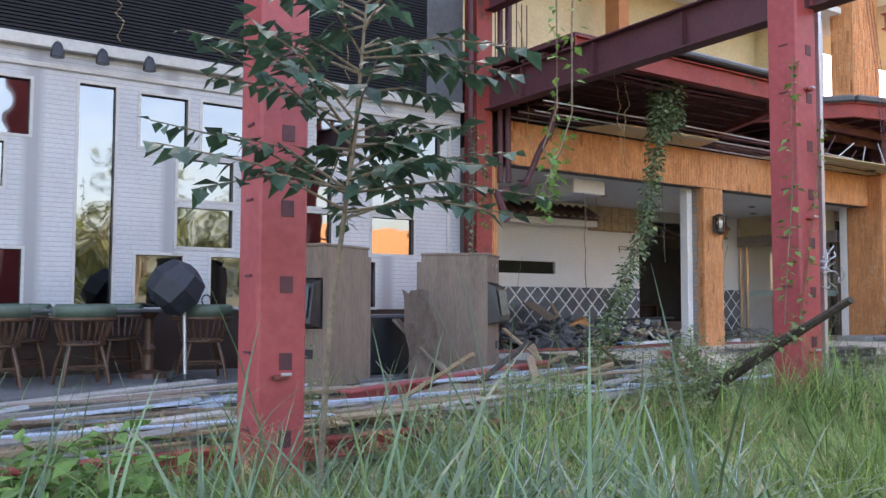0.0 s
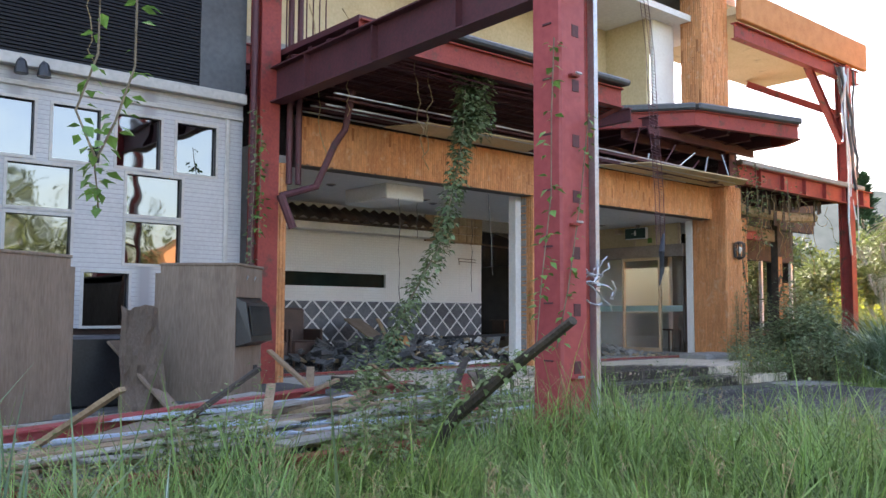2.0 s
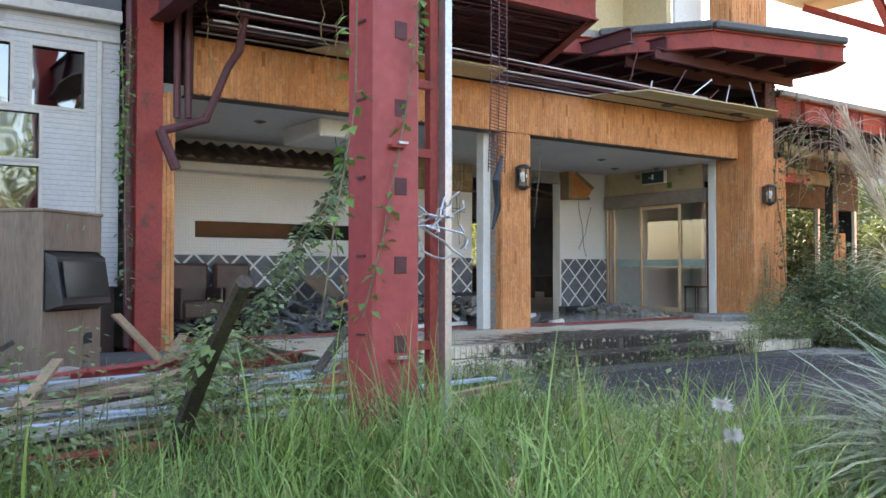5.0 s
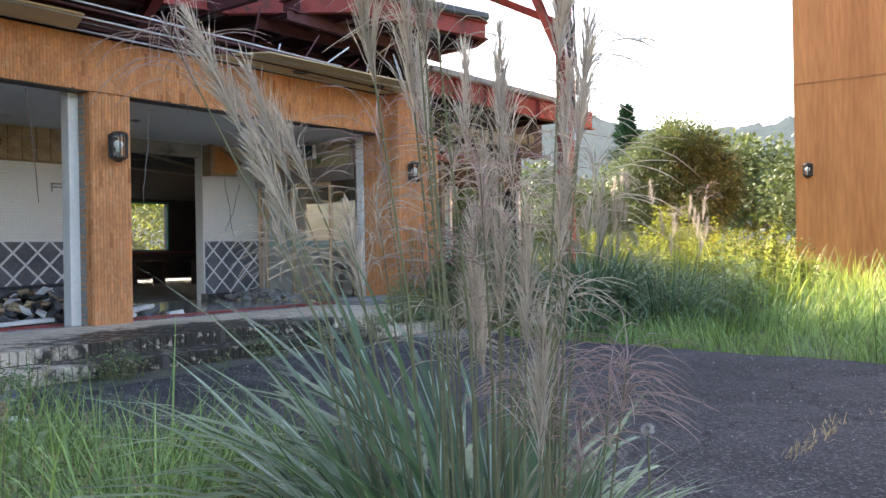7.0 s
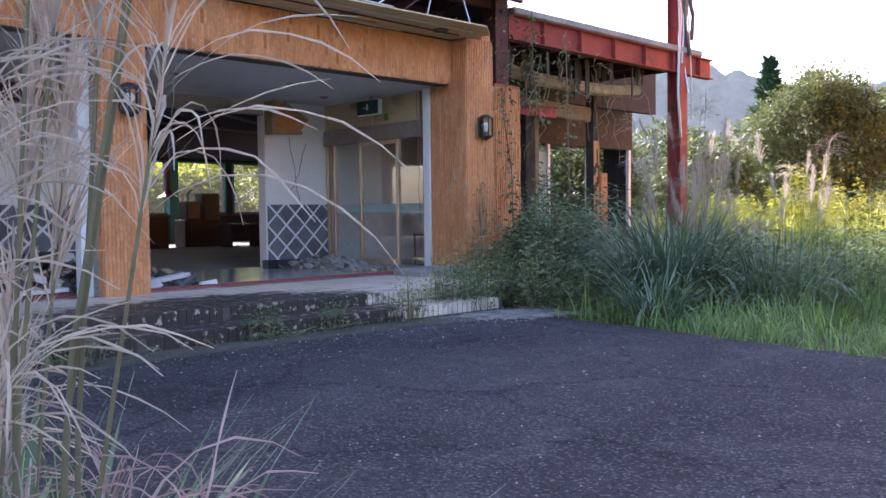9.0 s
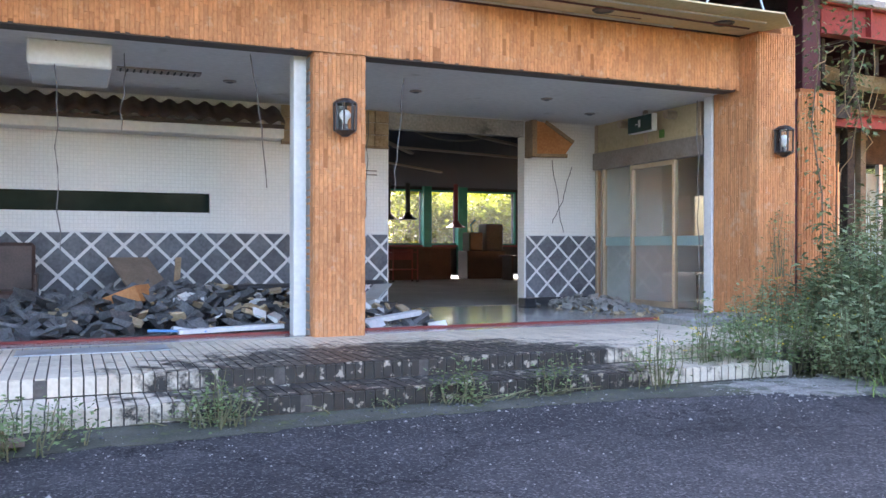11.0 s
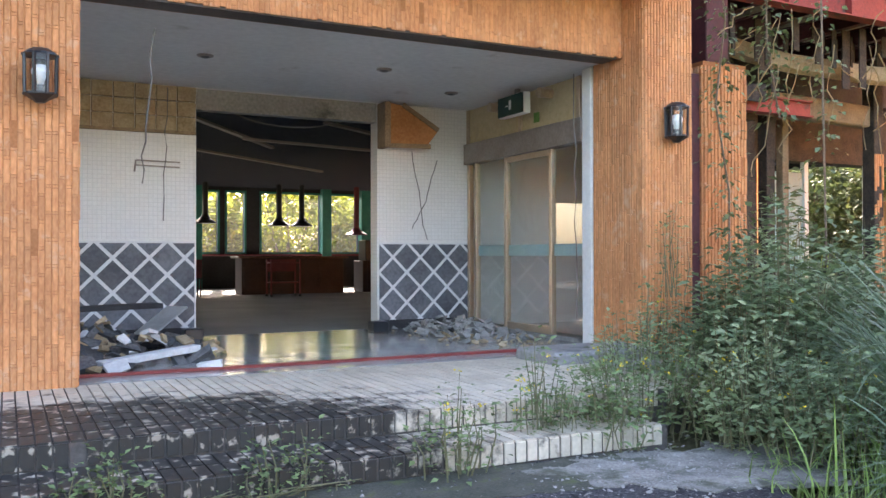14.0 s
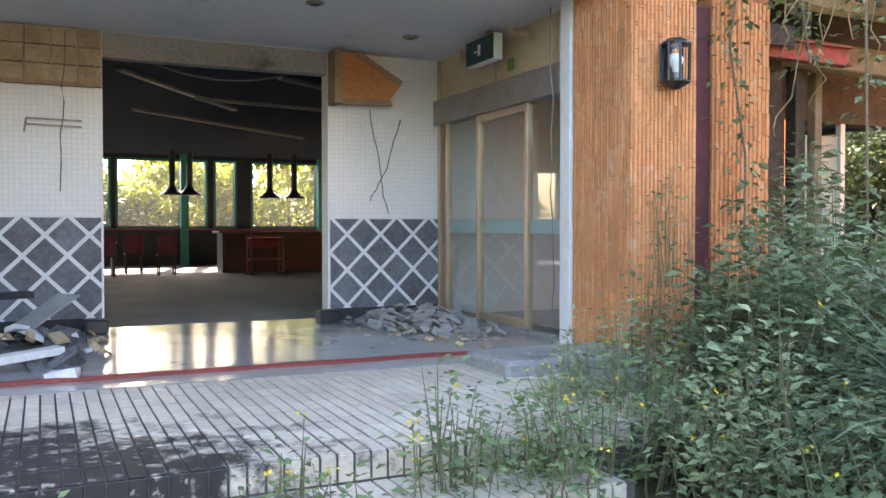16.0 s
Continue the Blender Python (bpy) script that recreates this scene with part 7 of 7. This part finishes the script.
shrub("weed_bush", 17.0, 7.7, 0.0, 0.25, 0.15, 0.36, 260, 0.045, LEAF_WEED, 9, 9, "thin weeds growing in front of the steps", "weeds", "step weeds")
shrub("weed_bush", 17.9, 7.75, 0.0, 0.3, 0.15, 0.34, 280, 0.04, LEAF_WEED, 10, 10, "thin weeds growing in front of the steps", "weeds", "step weeds")
shrub("weed_bush", 15.1, 7.55, 0.0, 0.28, 0.16, 0.36, 420, 0.04, LEAF_WEED, 26, 11, "feathery weed tuft in front of the steps", "weeds", "step weeds")
shrub("weed_bush", 13.9, 7.3, 0.0, 0.45, 0.4, 0.4, 600, 0.045, LEAF_WEED, 30, 12, "weeds in the grass beside the steps", "weeds", "step weeds")
shrub("weed_bush", 16.6, 7.7, 0.0, 2.4, 0.06, 0.08, 420, 0.026, LEAF_WEED, 40, 13, "low creeping weeds along the step foot", "weeds", "step weeds")
shrub("climber", 22.1, 9.75, 0.2, 0.35, 0.2, 1.0, 330, 0.06, LEAF_WEED, 12, 14, "young yellowing shrub against the corner pillar", "shrub")
shrub("climber", 22.5, 9.85, 0.9, 0.3, 0.1, 0.9, 130, 0.06, LEAF_WEED, 9, 15, "thin creeper on the corner pillar", "creeper")
shrub("weed_bush", 22.6, 8.3, 0.0, 0.55, 0.5, 1.45, 1300, 0.085, LEAF_SAGE, 36, 44, "tall dark-leaved bush beside the porch corner", "bush", "porch bushes")
shrub("weed_bush", 22.2, 5.2, -0.03, 0.9, 0.7, 1.15, 2600, 0.06, LEAF_VINE, 46, 45, "dense dark weeds on the bank beside the drive", "weeds", "bank weeds")
shrub("weed_bush", 23.4, 4.6, 0.0, 0.9, 0.7, 1.3, 2200, 0.065, LEAF_WEED, 40, 46, "tall mixed weeds at the meadow edge", "weeds", "bank weeds", 8)
shrub("weed_bush", 3.75, 3.6, -0.09, 0.8, 0.6, 0.72, 1500, 0.12, LEAF_BRIGHT, 34, 16, "broad-leaved bright weeds in the grass", "weeds", "wreck weeds")
shrub("weed_bush", 8.1, 5.4, 0.0, 0.5, 0.4, 0.8, 800, 0.06, LEAF_WEED, 18, 17, "weeds among the wreckage", "weeds", "wreck weeds")
shrub("weed_bush", 8.9, 4.6, -0.05, 0.35, 0.3, 0.95, 700, 0.06, LEAF_WEED, 12, 18, "tall weeds in front of the wreckage", "weeds", "wreck weeds")
shrub("weed_bush", 10.3, 5.6, 0.0, 0.5, 0.4, 0.9, 900, 0.07, LEAF_WEED, 16, 19, "weeds round the leaning post", "weeds", "wreck weeds")
shrub("weed_bush", 12.3, 6.9, 0.0, 0.6, 0.5, 0.8, 800, 0.06, LEAF_WEED, 18, 20, "weeds behind the red column", "weeds", "wreck weeds")
shrub("weed_bush", 11.3, 7.8, 0.1, 0.5, 0.5, 0.9, 700, 0.07, LEAF_WEED, 12, 21, "weeds growing through rubble", "weeds", "wreck weeds")
shrub("weed_bush", 28.5, 5.5, 0.1, 1.6, 1.4, 1.5, 3000, 0.10, LEAF_YELLOW, 40, 22, "sunlit yellow-green bush in the meadow", "bush", "meadow bushes", 30)
shrub("weed_bush", 38.0, 12.0, 0.2, 2.6, 2.0, 2.2, 4500, 0.15, LEAF_YELLOW, 50, 23, "sunlit yellow-green bush in the meadow", "bush", "meadow bushes", 30)
for i, (bx, by, bh) in enumerate(((36.5, 9.6, 1.5), (39.5, 10.2, 2.1), (41.5, 12.6, 2.6), (42.0, 9.4, 2.0), (38.0, 14.5, 2.2), (35.5, 12.5, 1.5))):
    shrub("weed_bush", bx, by, 0.15, 1.5, 1.3, bh, 2600, 0.12, LEAF_YELLOW, 40, 130 + i, "sunlit yellow-green bush in the meadow", "bush", "meadow bushes", 16)
shrub("weed_bush", 31.5, 8.8, 0.15, 1.4, 1.2, 1.3, 2200, 0.10, LEAF_YELLOW, 40, 24, "sunlit yellow-green bush in the meadow", "bush", "meadow bushes", 20)


def vine(pts, n, size, leafmat, seed, label, spread=0.06, r_=0.006):
    r = random.Random(seed)
    t = thing("vine", *pts[0], label, "vine", "hanging vines")
    pts = [Vector(p) for p in pts]
    part("stem", wire(pts, r_, 5), BARK, t)
    s = Soup()
    for i in range(n):
        f = r.random() * (len(pts) - 1)
        k = min(int(f), len(pts) - 2)
        p = pts[k].lerp(pts[k + 1], f - k)
        a = r.uniform(0, 6.283)
        o = Vector((math.cos(a), math.sin(a), r.uniform(-1.0, 0.1)))
        s.leaf(p + o * r.uniform(0, spread), o, size * r.uniform(0.6, 1.3), 0.7, 0.2, r)
    soup_part("foliage", s, leafmat, t)["kind"] = "stuff"
    return t


vine([(13.6, 8.9, 4.9), (13.5, 8.8, 4.4), (13.35, 8.7, 3.6), (13.1, 8.6, 2.9), (12.7, 8.4, 2.1), (12.0, 8.2, 1.3), (11.6, 8.1, 0.7)], 2200, 0.078, LEAF_VINE, 1, "thick leafy vine hanging from the deck to the rubble", 0.16, 0.012)
vine([(13.75, 8.8, 4.9), (13.7, 8.8, 4.2), (13.6, 8.8, 3.9)], 1700, 0.078, LEAF_VINE, 2, "thick leafy vine hanging from the deck", 0.26, 0.012)
vine([(6.6, 3.56, 3.6), (6.62, 3.55, 2.9), (6.62, 3.55, 2.3), (6.55, 3.6, 2.05), (6.62, 3.55, 1.85)], 44, 0.065, LEAF_BRIGHT, 3, "thin bright vine hanging free", 0.04)
vine([(6.84, 3.6, 3.6), (6.81, 3.62, 2.9), (6.81, 3.62, 2.3), (6.75, 3.67, 2.05), (6.68, 3.73, 1.85), (6.70, 3.71, 1.62)], 70, 0.07, LEAF_BRIGHT, 4, "thin bright vine hanging free", 0.05)
vine([(11.3, 4.7, 3.0), (11.2, 4.72, 2.2), (11.05, 4.74, 1.4), (10.9, 4.74, 0.9)], 60, 0.075, LEAF_BRIGHT, 5, "bright vine climbing the red column", 0.06)
vine([(10.9, 4.75, 3.6), (10.86, 4.75, 2.9), (10.85, 4.75, 2.2), (10.7, 4.72, 1.5), (10.6, 4.7, 0.9)], 70, 0.085, LEAF_BRIGHT, 6, "bright vine climbing the red column", 0.06)
vine([(11.9, 5.3, 3.4), (11.85, 5.3, 2.6), (11.9, 5.25, 2.0)], 34, 0.075, LEAF_BRIGHT, 7, "thin bright vine beside the slim post", 0.05)
vine([(23.9, 10.7, 5.0), (23.95, 10.6, 4.0), (23.8, 10.6, 3.0), (23.9, 10.5, 2.0), (23.7, 10.3, 1.0)], 330, 0.085, LEAF_VINE, 8, "dense creeper on the corner column", 0.28, 0.012)
vine([(24.6, 10.6, 4.9), (24.5, 10.5, 3.8), (24.7, 10.5, 2.9)], 240, 0.085, LEAF_VINE, 9, "dense creeper hanging from the porch frame", 0.25, 0.012)
vine([(24.5, 9.75, 4.4), (24.4, 9.65, 3.2), (24.3, 9.55, 2.2), (24.2, 9.45, 1.2)], 170, 0.08, LEAF_VINE, 19, "tangled creeper hanging beside the corner column", 0.32, 0.012)
vine([(9.9, 5.2, 0.2), (9.8, 4.6, 0.6), (9.7, 3.9, 0.95)], 260, 0.065, LEAF_WEED, 10, "creeper on the leaning post", 0.1)
vine([(10.95, 10.2, 4.0), (10.93, 10.2, 3.0), (10.9, 10.2, 2.0), (10.9, 10.1, 0.8)], 160, 0.07, LEAF_VINE, 11, "creeper on the end of the white wall", 0.08)
vine([(10.7, 9.6, 3.6), (10.75, 9.7, 2.8), (10.7, 9.6, 2.2)], 70, 0.08, LEAF_BRIGHT, 12, "bright vine before the white wall", 0.08)
r5 = random.Random(9)
for i in range(22):
    x, y = r5.uniform(24.0, 28.0), r5.uniform(10.3, 11.2)
    z = r5.uniform(3.6, 4.5)
    solo("dry_vine", wire(sag((x, y, z), (x + r5.uniform(-0.8, 0.8), y, z - r5.uniform(0.3, 1.6)), r5.uniform(-0.2, 0.3), 7, 0.06, r5), 0.008, 4), GRASS_DRY, "dry dead vine tangle under the porch", "vine", "", "dry vines")
for (x, y, z0, z1) in ((11.6, 9.9, 5.5, 3.2), (11.9, 9.5, 5.4, 3.9), (8.6, 10.2, 6.0, 4.2), (5.5, 9.9, 5.4, 4.1), (12.6, 8.9, 5.0, 3.4), (13.0, 9.0, 4.6, 3.2)):
    solo("dry_vine", wire(sag((x, y, z0), (x + r5.uniform(-0.3, 0.3), y, z1), 0.1, 12, 0.05, r5), 0.008, 4), GRASS_DRY, "dry curly vine stem hanging down", "vine", "", "dry vines")


def sapling(x, y, z, h, seed):
    r = random.Random(seed)
    t = thing("sapling", x, y, z, "young broad-leaved tree before the red column", "tree")
    trunk = [Vector((x, y, z)), Vector((x + 0.08, y + 0.02, z + h * 0.4)), Vector((x + 0.2, y, z + h * 0.75)), Vector((x + 0.26, y, z + h))]
    part("trunk", tube(bmesh.new(), trunk, [0.018, 0.015, 0.012, 0.006], 7), BARK, t)
    b = bmesh.new()
    s = Soup()
    for i in range(46):
        f = r.uniform(0.58, 1.0)
        p = trunk[1].lerp(trunk[3], (f - 0.4) / 0.6)
        a = r.uniform(0, 6.283)
        ln = r.uniform(0.5, 1.15) * (1.25 - 0.5 * f)
        rise = r.uniform(-0.15, 0.45)
        e = p + Vector((math.cos(a) * ln, math.sin(a) * ln, ln * rise))
        m_ = p.lerp(e, 0.5) + Vector((0, 0, 0.07))
        tube(b, [p, m_, e], [0.008, 0.006, 0.003], 5)
        for k in range(18):
            g = 0.25 + 0.75 * k / 17
            q = p.lerp(m_, g * 2) if g < 0.5 else m_.lerp(e, g * 2 - 1)
            sd = a + (1.1 if k % 2 else -1.1) + r.gauss(0, 0.3)
            s.leaf(q, (math.cos(sd), math.sin(sd), r.uniform(-0.9, 0.3)), r.uniform(0.08, 0.16), 0.62, 0.2, r)
    part("limb_work", b, BARK, t)["kind"] = "stuff"
    soup_part("foliage", s, LEAF_SAP, t)["kind"] = "stuff"


sapling(5.0, 3.5, -0.09, 2.75, 4)


def tree(name, x, y, h, rx, ry, trunk_h, clumps, per, size, leafmat, seed, label, group=""):
    """Tapered trunk, limbs, and a crown of leaf clumps of uneven outline."""
    r = random.Random(seed)
    z = ground_height(x, y)
    t = thing(name, x, y, z, label, "tree", group)
    b = bmesh.new()
    tube(b, [(x, y, z - 0.1), (x + 0.1, y, z + trunk_h), (x, y, z + h * 0.8)], [h * 0.03, h * 0.022, h * 0.006], 7)
    s = Soup()
    for i in range(clumps):
        a, c = r.uniform(0, 6.283), r.uniform(-0.9, 1.0)
        rr = (1 - c * c) ** 0.5 * (0.75 + 0.35 * noise.noise((math.cos(a) * 1.5 + seed, math.sin(a) * 1.5, c * 2)))
        cz = z + trunk_h + (h - trunk_h) * (0.5 + 0.5 * c)
        p = Vector((x + rx * rr * math.cos(a), y + ry * rr * math.sin(a), cz))
        if i % 5 == 0:
            tube(b, [(x, y, z + trunk_h * 0.9), p], [h * 0.008, h * 0.002], 4)
        cr = rx * 0.2 * r.uniform(0.6, 1.3)
        for k in range(per):
            o = Vector((r.gauss(0, 1), r.gauss(0, 1), r.gauss(0, 0.8)))
            s.leaf(p + o * cr * 0.6, o, size * r.uniform(0.6, 1.3), 0.6, 0.2, r)
    part("trunk", b, BARK, t)
    soup_part("crown", s, leafmat, t)
    return t


tree("tree", 45.4, 13.9, 5.9, 2.75, 2.6, 1.0, 340, 110, 0.15, LEAF_TREE, 1, "round dense evergreen tree in the meadow")
tree("tree", 52.0, 19.5, 5.0, 3.0, 2.6, 0.8, 140, 36, 0.3, LEAF_TREE, 2, "dense green tree beyond the meadow", "meadow trees")
tree("tree", 42.5, 17.0, 3.4, 2.4, 2.2, 0.4, 120, 36, 0.25, LEAF_TREE, 3, "green scrub tree beyond the meadow", "meadow trees")
tree("tree", 54.0, 10.0, 5.6, 3.4, 3.0, 0.8, 120, 36, 0.32, LEAF_TREE, 4, "feathery green tree behind the annex", "meadow trees")
tree("tree", 66.0, 17.0, 7.2, 4.5, 4.5, 2, 150, 36, 0.45, LEAF_TREE, 5, "tall tree beyond the meadow", "meadow trees")
tree("tree", 75.0, 24.0, 8.0, 5, 5, 2, 150, 36, 0.5, LEAF_TREE, 6, "tall tree beyond the meadow", "meadow trees")
tree("tree", 60.0, 30.0, 6.0, 4, 4, 1, 130, 36, 0.42, LEAF_TREE, 7, "green tree beyond the meadow", "meadow trees")
for i, (tx, ty) in enumerate(((35.2, 16.6), (35.0, 18.6), (35.6, 20.8))):
    tree("tree", tx, ty, 3.6, 1.5, 1.5, 0.1, 150, 44, 0.16, LEAF_TREE, 90 + i, "green scrub tree close behind the passage", "passage trees")
tree("tree", 38.5, 20.5, 3.9, 2.4, 2.4, 0.3, 140, 40, 0.22, LEAF_TREE, 9, "green tree beyond the passage", "meadow trees")
tree("tree", 42.0, 23.5, 4.4, 2.6, 2.6, 0.3, 140, 40, 0.24, LEAF_TREE, 10, "green tree beyond the passage", "meadow trees")
tree("tree", 48.0, 27.0, 4.5, 3.4, 3, 0.6, 120, 36, 0.35, LEAF_TREE, 8, "green scrub tree beyond the meadow", "meadow trees")
for i, (x, y) in enumerate(((18.5, 36), (22.5, 38), (26.5, 36.5), (30.5, 37), (14.5, 37), (34.5, 37), (10.0, 37), (24.5, 44), (36, 45), (20.5, 43), (29, 43), (33, 42))):
    tree("tree", x, y, 3.1 + (i % 3) * 0.7, 3.0, 2.6, 0.1, 150, 40, 0.3, LEAF_YELLOW if i % 4 else LEAF_TREE, 20 + i, "sunlit tree behind the dining hall", "trees behind the hall")


def conifer(x, y, h, w, seed, label):
    r = random.Random(seed)
    z = ground_height(x, y)
    t = thing("conifer", x, y, z, label, "tree", "conifers")
    part("trunk", tube(bmesh.new(), [(x, y, z), (x, y, z + h)], [h * 0.02, 0.02], 6), BARK, t)
    s = Soup()
    for i in range(2600):
        f = r.random() ** 0.8
        rr = w * (1 - f) ** 0.8 * (0.5 + 0.5 * r.random()) * (0.85 + 0.3 * math.sin(f * 40 + r.random()))
        a = r.uniform(0, 6.283)
        o = Vector((math.cos(a), math.sin(a), r.uniform(0.2, 1.4)))
        s.leaf((x + rr * math.cos(a), y + rr * math.sin(a), z + h * (0.08 + 0.92 * f)), o, h * 0.05 * r.uniform(0.6, 1.4), 0.4, 0.2, r)
    soup_part("crown", s, LEAF_PINE, t)


conifer(76.0, 30.3, 12.3, 2.9, 1, "slender dark green conifer in the distance")
conifer(70.0, 30.5, 5.0, 1.8, 2, "small dark conifer in the distance")
conifer(66.0, 32.5, 4.4, 1.7, 3, "small dark conifer in the distance")

# strip of wire lath hanging from the girder
ls = thing("lath_strip", 11.4, 4.1, 1.6, "torn strip of dark wire lath hanging from the girder", "wire lath")
la = [Vector((11.55, 4.3, 4.2)), Vector((11.6, 4.25, 3.5)), Vector((11.5, 4.15, 2.8)), Vector((11.42, 4.05, 2.2)), Vector((11.36, 4.0, 1.75))]
for off in (-0.06, 0.0, 0.06):
    part("wire", wire([p + Vector((off, 0, 0)) for p in la], 0.003, 4), DARKRED, ls)
bm = bmesh.new()
for i in range(90):
    f = i / 90 * 4
    k = int(f)
    p = la[k].lerp(la[k + 1], f - k)
    tube(bm, [p + Vector((-0.065, 0, 0.01)), p + Vector((0.065, 0, -0.01))], 0.0025, 4)
part("cross_wire", bm, DARKRED, ls)["kind"] = "stuff"
part("rag", tube(bmesh.new(), [(11.4, 4.0, 1.85), (11.34, 3.98, 1.7), (11.37, 4.0, 1.55), (11.33, 4.0, 1.42)], [0.01, 0.025, 0.02, 0.006], 7), NYLON, ls, "dark rag caught in the wire")
# pale gravel washed out at the end of the steps
rubble("gravel", 600, (19.3, 6.7, 20.9, 8.0), lambda x, y, r: 0.004, 0.010, CONCRETE, "pale gravel at the end of the steps", 31)
rubble("gravel", 160, (13.2, 7.35, 20.0, 7.8), lambda x, y, r: 0.004, 0.010, RUBBLE, "grit along the foot of the steps", 32)
solo("floor_plate", boxes((13.7, 9.75, FLOOR, 15.0, 10.2, FLOOR + 0.012), bev=0.003), GALV, "pale steel cover plate on the porch tiles", "cover plate")

# seed fluff and stray flowers
for i, (x, y, z) in enumerate(((9.98, 1.41, 0.87), (9.99, 1.39, 0.80), (10.12, 1.3, 0.62), (9.95, 1.5, 0.55), (12.95, 1.25, 0.6))):
    fz = Soup()
    for k in range(420):
        o = Vector((rng.gauss(0, 1), rng.gauss(0, 1), rng.gauss(0, 1))).normalized()
        q = Vector((x, y, z)) + o * 0.004
        e = q + o * rng.uniform(0.008, 0.024)
        fz.strip([np.array(q), np.array(e)], [0.0012, 0.0006], np.array(o.orthogonal().normalized()))
    fl = thing("seed_head", x, y, z - 0.045, "white fluffy seed head on a thin stalk", "seed head", "seed heads")
    soup_part("fluff", fz, COTTON, fl)["kind"] = "stuff"
    part("stalk", wire([(x, y, z), (x + 0.03, y, -0.1)], 0.004, 4), STEM, fl)

# ---- houses across the road behind the walk, seen in the window reflections ----
def house(x, y, w, d, h, roofmat, label):
    t = thing("house", x, y, 0, label, "house", "houses across the road")
    part("wall", boxes((x - w / 2, y - d / 2, -0.1, x + w / 2, y + d / 2, h)), CREAM, t)
    b = bmesh.new()
    e = 0.6
    lo = [b.verts.new((x + sx * (w / 2 + e), y + sy * (d / 2 + e), h)) for sx, sy in ((-1, -1), (1, -1), (1, 1), (-1, 1))]
    hi = [b.verts.new((x + sx * (w / 2 - 1.5), y, h + 2.2)) for sx in (-1, 1)]
    b.faces.new(lo[::-1])
    b.faces.new((lo[0], lo[1], hi[1], hi[0]))
    b.faces.new((lo[2], lo[3], hi[0], hi[1]))
    b.faces.new((lo[1], lo[2], hi[1]))
    b.faces.new((lo[3], lo[0], hi[0]))
    part("roof", b, roofmat, t, "orange tiled hipped roof")
    for k in range(int(w / 2.2)):
        xx = x - w / 2 + 1.2 + k * 2.2
        wn_ = part("window", boxes((xx - 0.5, y + d / 2 - 0.04, 0.9, xx + 0.5, y + d / 2 + 0.01, 2.2)), SCREEN, t)
        part("sill", boxes((xx - 0.6, y + d / 2 + 0.01, 0.84, xx + 0.6, y + d / 2 + 0.1, 0.9)), WHITE_PAINT, t)


house(26, -19, 9, 7, 3.0, PLYORANGE, "cream house with an orange hipped roof")
house(38, -22, 11, 8, 3.4, PLYORANGE, "cream house with an orange hipped roof")
house(51, -26, 10, 8, 3.2, PLYORANGE, "cream house with an orange hipped roof")
for i, (x, y) in enumerate(((8, -14), (19, -18), (32, -15), (2, -20), (45, -18), (14, -20), (11, -24), (17, -26))):
    tree("tree", x, y, 5.0 + (i % 3) * 1.5, 2.8, 2.6, 1.4, 80, 26, 0.34, LEAF_YELLOW if i % 3 == 0 else LEAF_TREE, 60 + i, "garden tree across the road", "trees across the road")

# ---- single pieces of the cladding and paving, last ----
strip_pieces(pillar_mid, 16.52, 10.355, FLOOR, 0.56, 3.02, 0.0467, 0.2, 0.007, "x", 2)
strip_pieces(pillar_right, 22.27, 10.015, 0.0, 0.62, 4.02, 0.039, 0.21, 0.012, "x", 3)
bm = bmesh.new()
strip_face(bm, (16.52, 10.72, FLOOR), (0, -1, 0), (-1, 0, 0), 0.36, 3.02, 0.046, 0.2, 0.011, 41)
strip_face(bm, (17.08, 10.36, FLOOR), (0, 1, 0), (1, 0, 0), 0.36, 3.02, 0.046, 0.2, 0.011, 42)
bmesh.ops.recalc_face_normals(bm, faces=bm.faces)
part("tile_cladding", bm, ORANGE, pillar_mid)["kind"] = "stuff"

PW, PL = 0.083, 0.25
bt = bmesh.new()
box(bt, 0, 0, 0, PW - 0.012, PL - 0.012, 0.012, 0.003)
TOP_TILE = finish("tile", bt, STEPTILE_PIECE)
bt = bmesh.new()
box(bt, 0, -0.012, 0, PW - 0.012, 0.0, 0.125, 0.003)
FACE_TILE = finish("tile", bt, STEPTILE_PIECE)
rest = bmesh.new()
count = 0
r7 = random.Random(5)
nxs = int((21.49 - 12.42) / PW)
for i in range(nxs):
    x = 12.42 + i * PW
    near = 17.3 < x < 20.2
    for row in range(9):
        y = 8.32 + row * PL
        if y > 10.4:
            continue
        ln = min(PL - 0.012, 10.47 - y)
        dz = r7.uniform(-0.0015, 0.002)
        if near and row < 4 and r7.random() > 0.01:
            ob = new("tile", TOP_TILE)
            ob.parent = porch
            ob.location = (x, y, FLOOR - 0.012 + dz)
        else:
            box(rest, x, y, FLOOR - 0.012, x + PW - 0.012, y + ln, FLOOR + dz)
    for row in range(2 if x < 20.5 else 0):
        box(rest, x, 7.80 + row * 0.26, 0.133, x + PW - 0.012, 7.80 + row * 0.26 + 0.247, 0.145 + r7.uniform(-0.0015, 0.002))
    for y, z in ((8.32, 0.155), (7.80, 0.01)) if x < 20.5 else ((8.32, 0.155),):
        if near and r7.random() > 0.02:
            ob = new("tile", FACE_TILE)
            ob.parent = porch
            ob.location = (x, y, z)
        elif r7.random() > 0.04:
            box(rest, x, y - 0.012, z, x + PW - 0.012, y, z + 0.125)
part("tile_field", rest, STEPTILE, porch)["kind"] = "stuff"
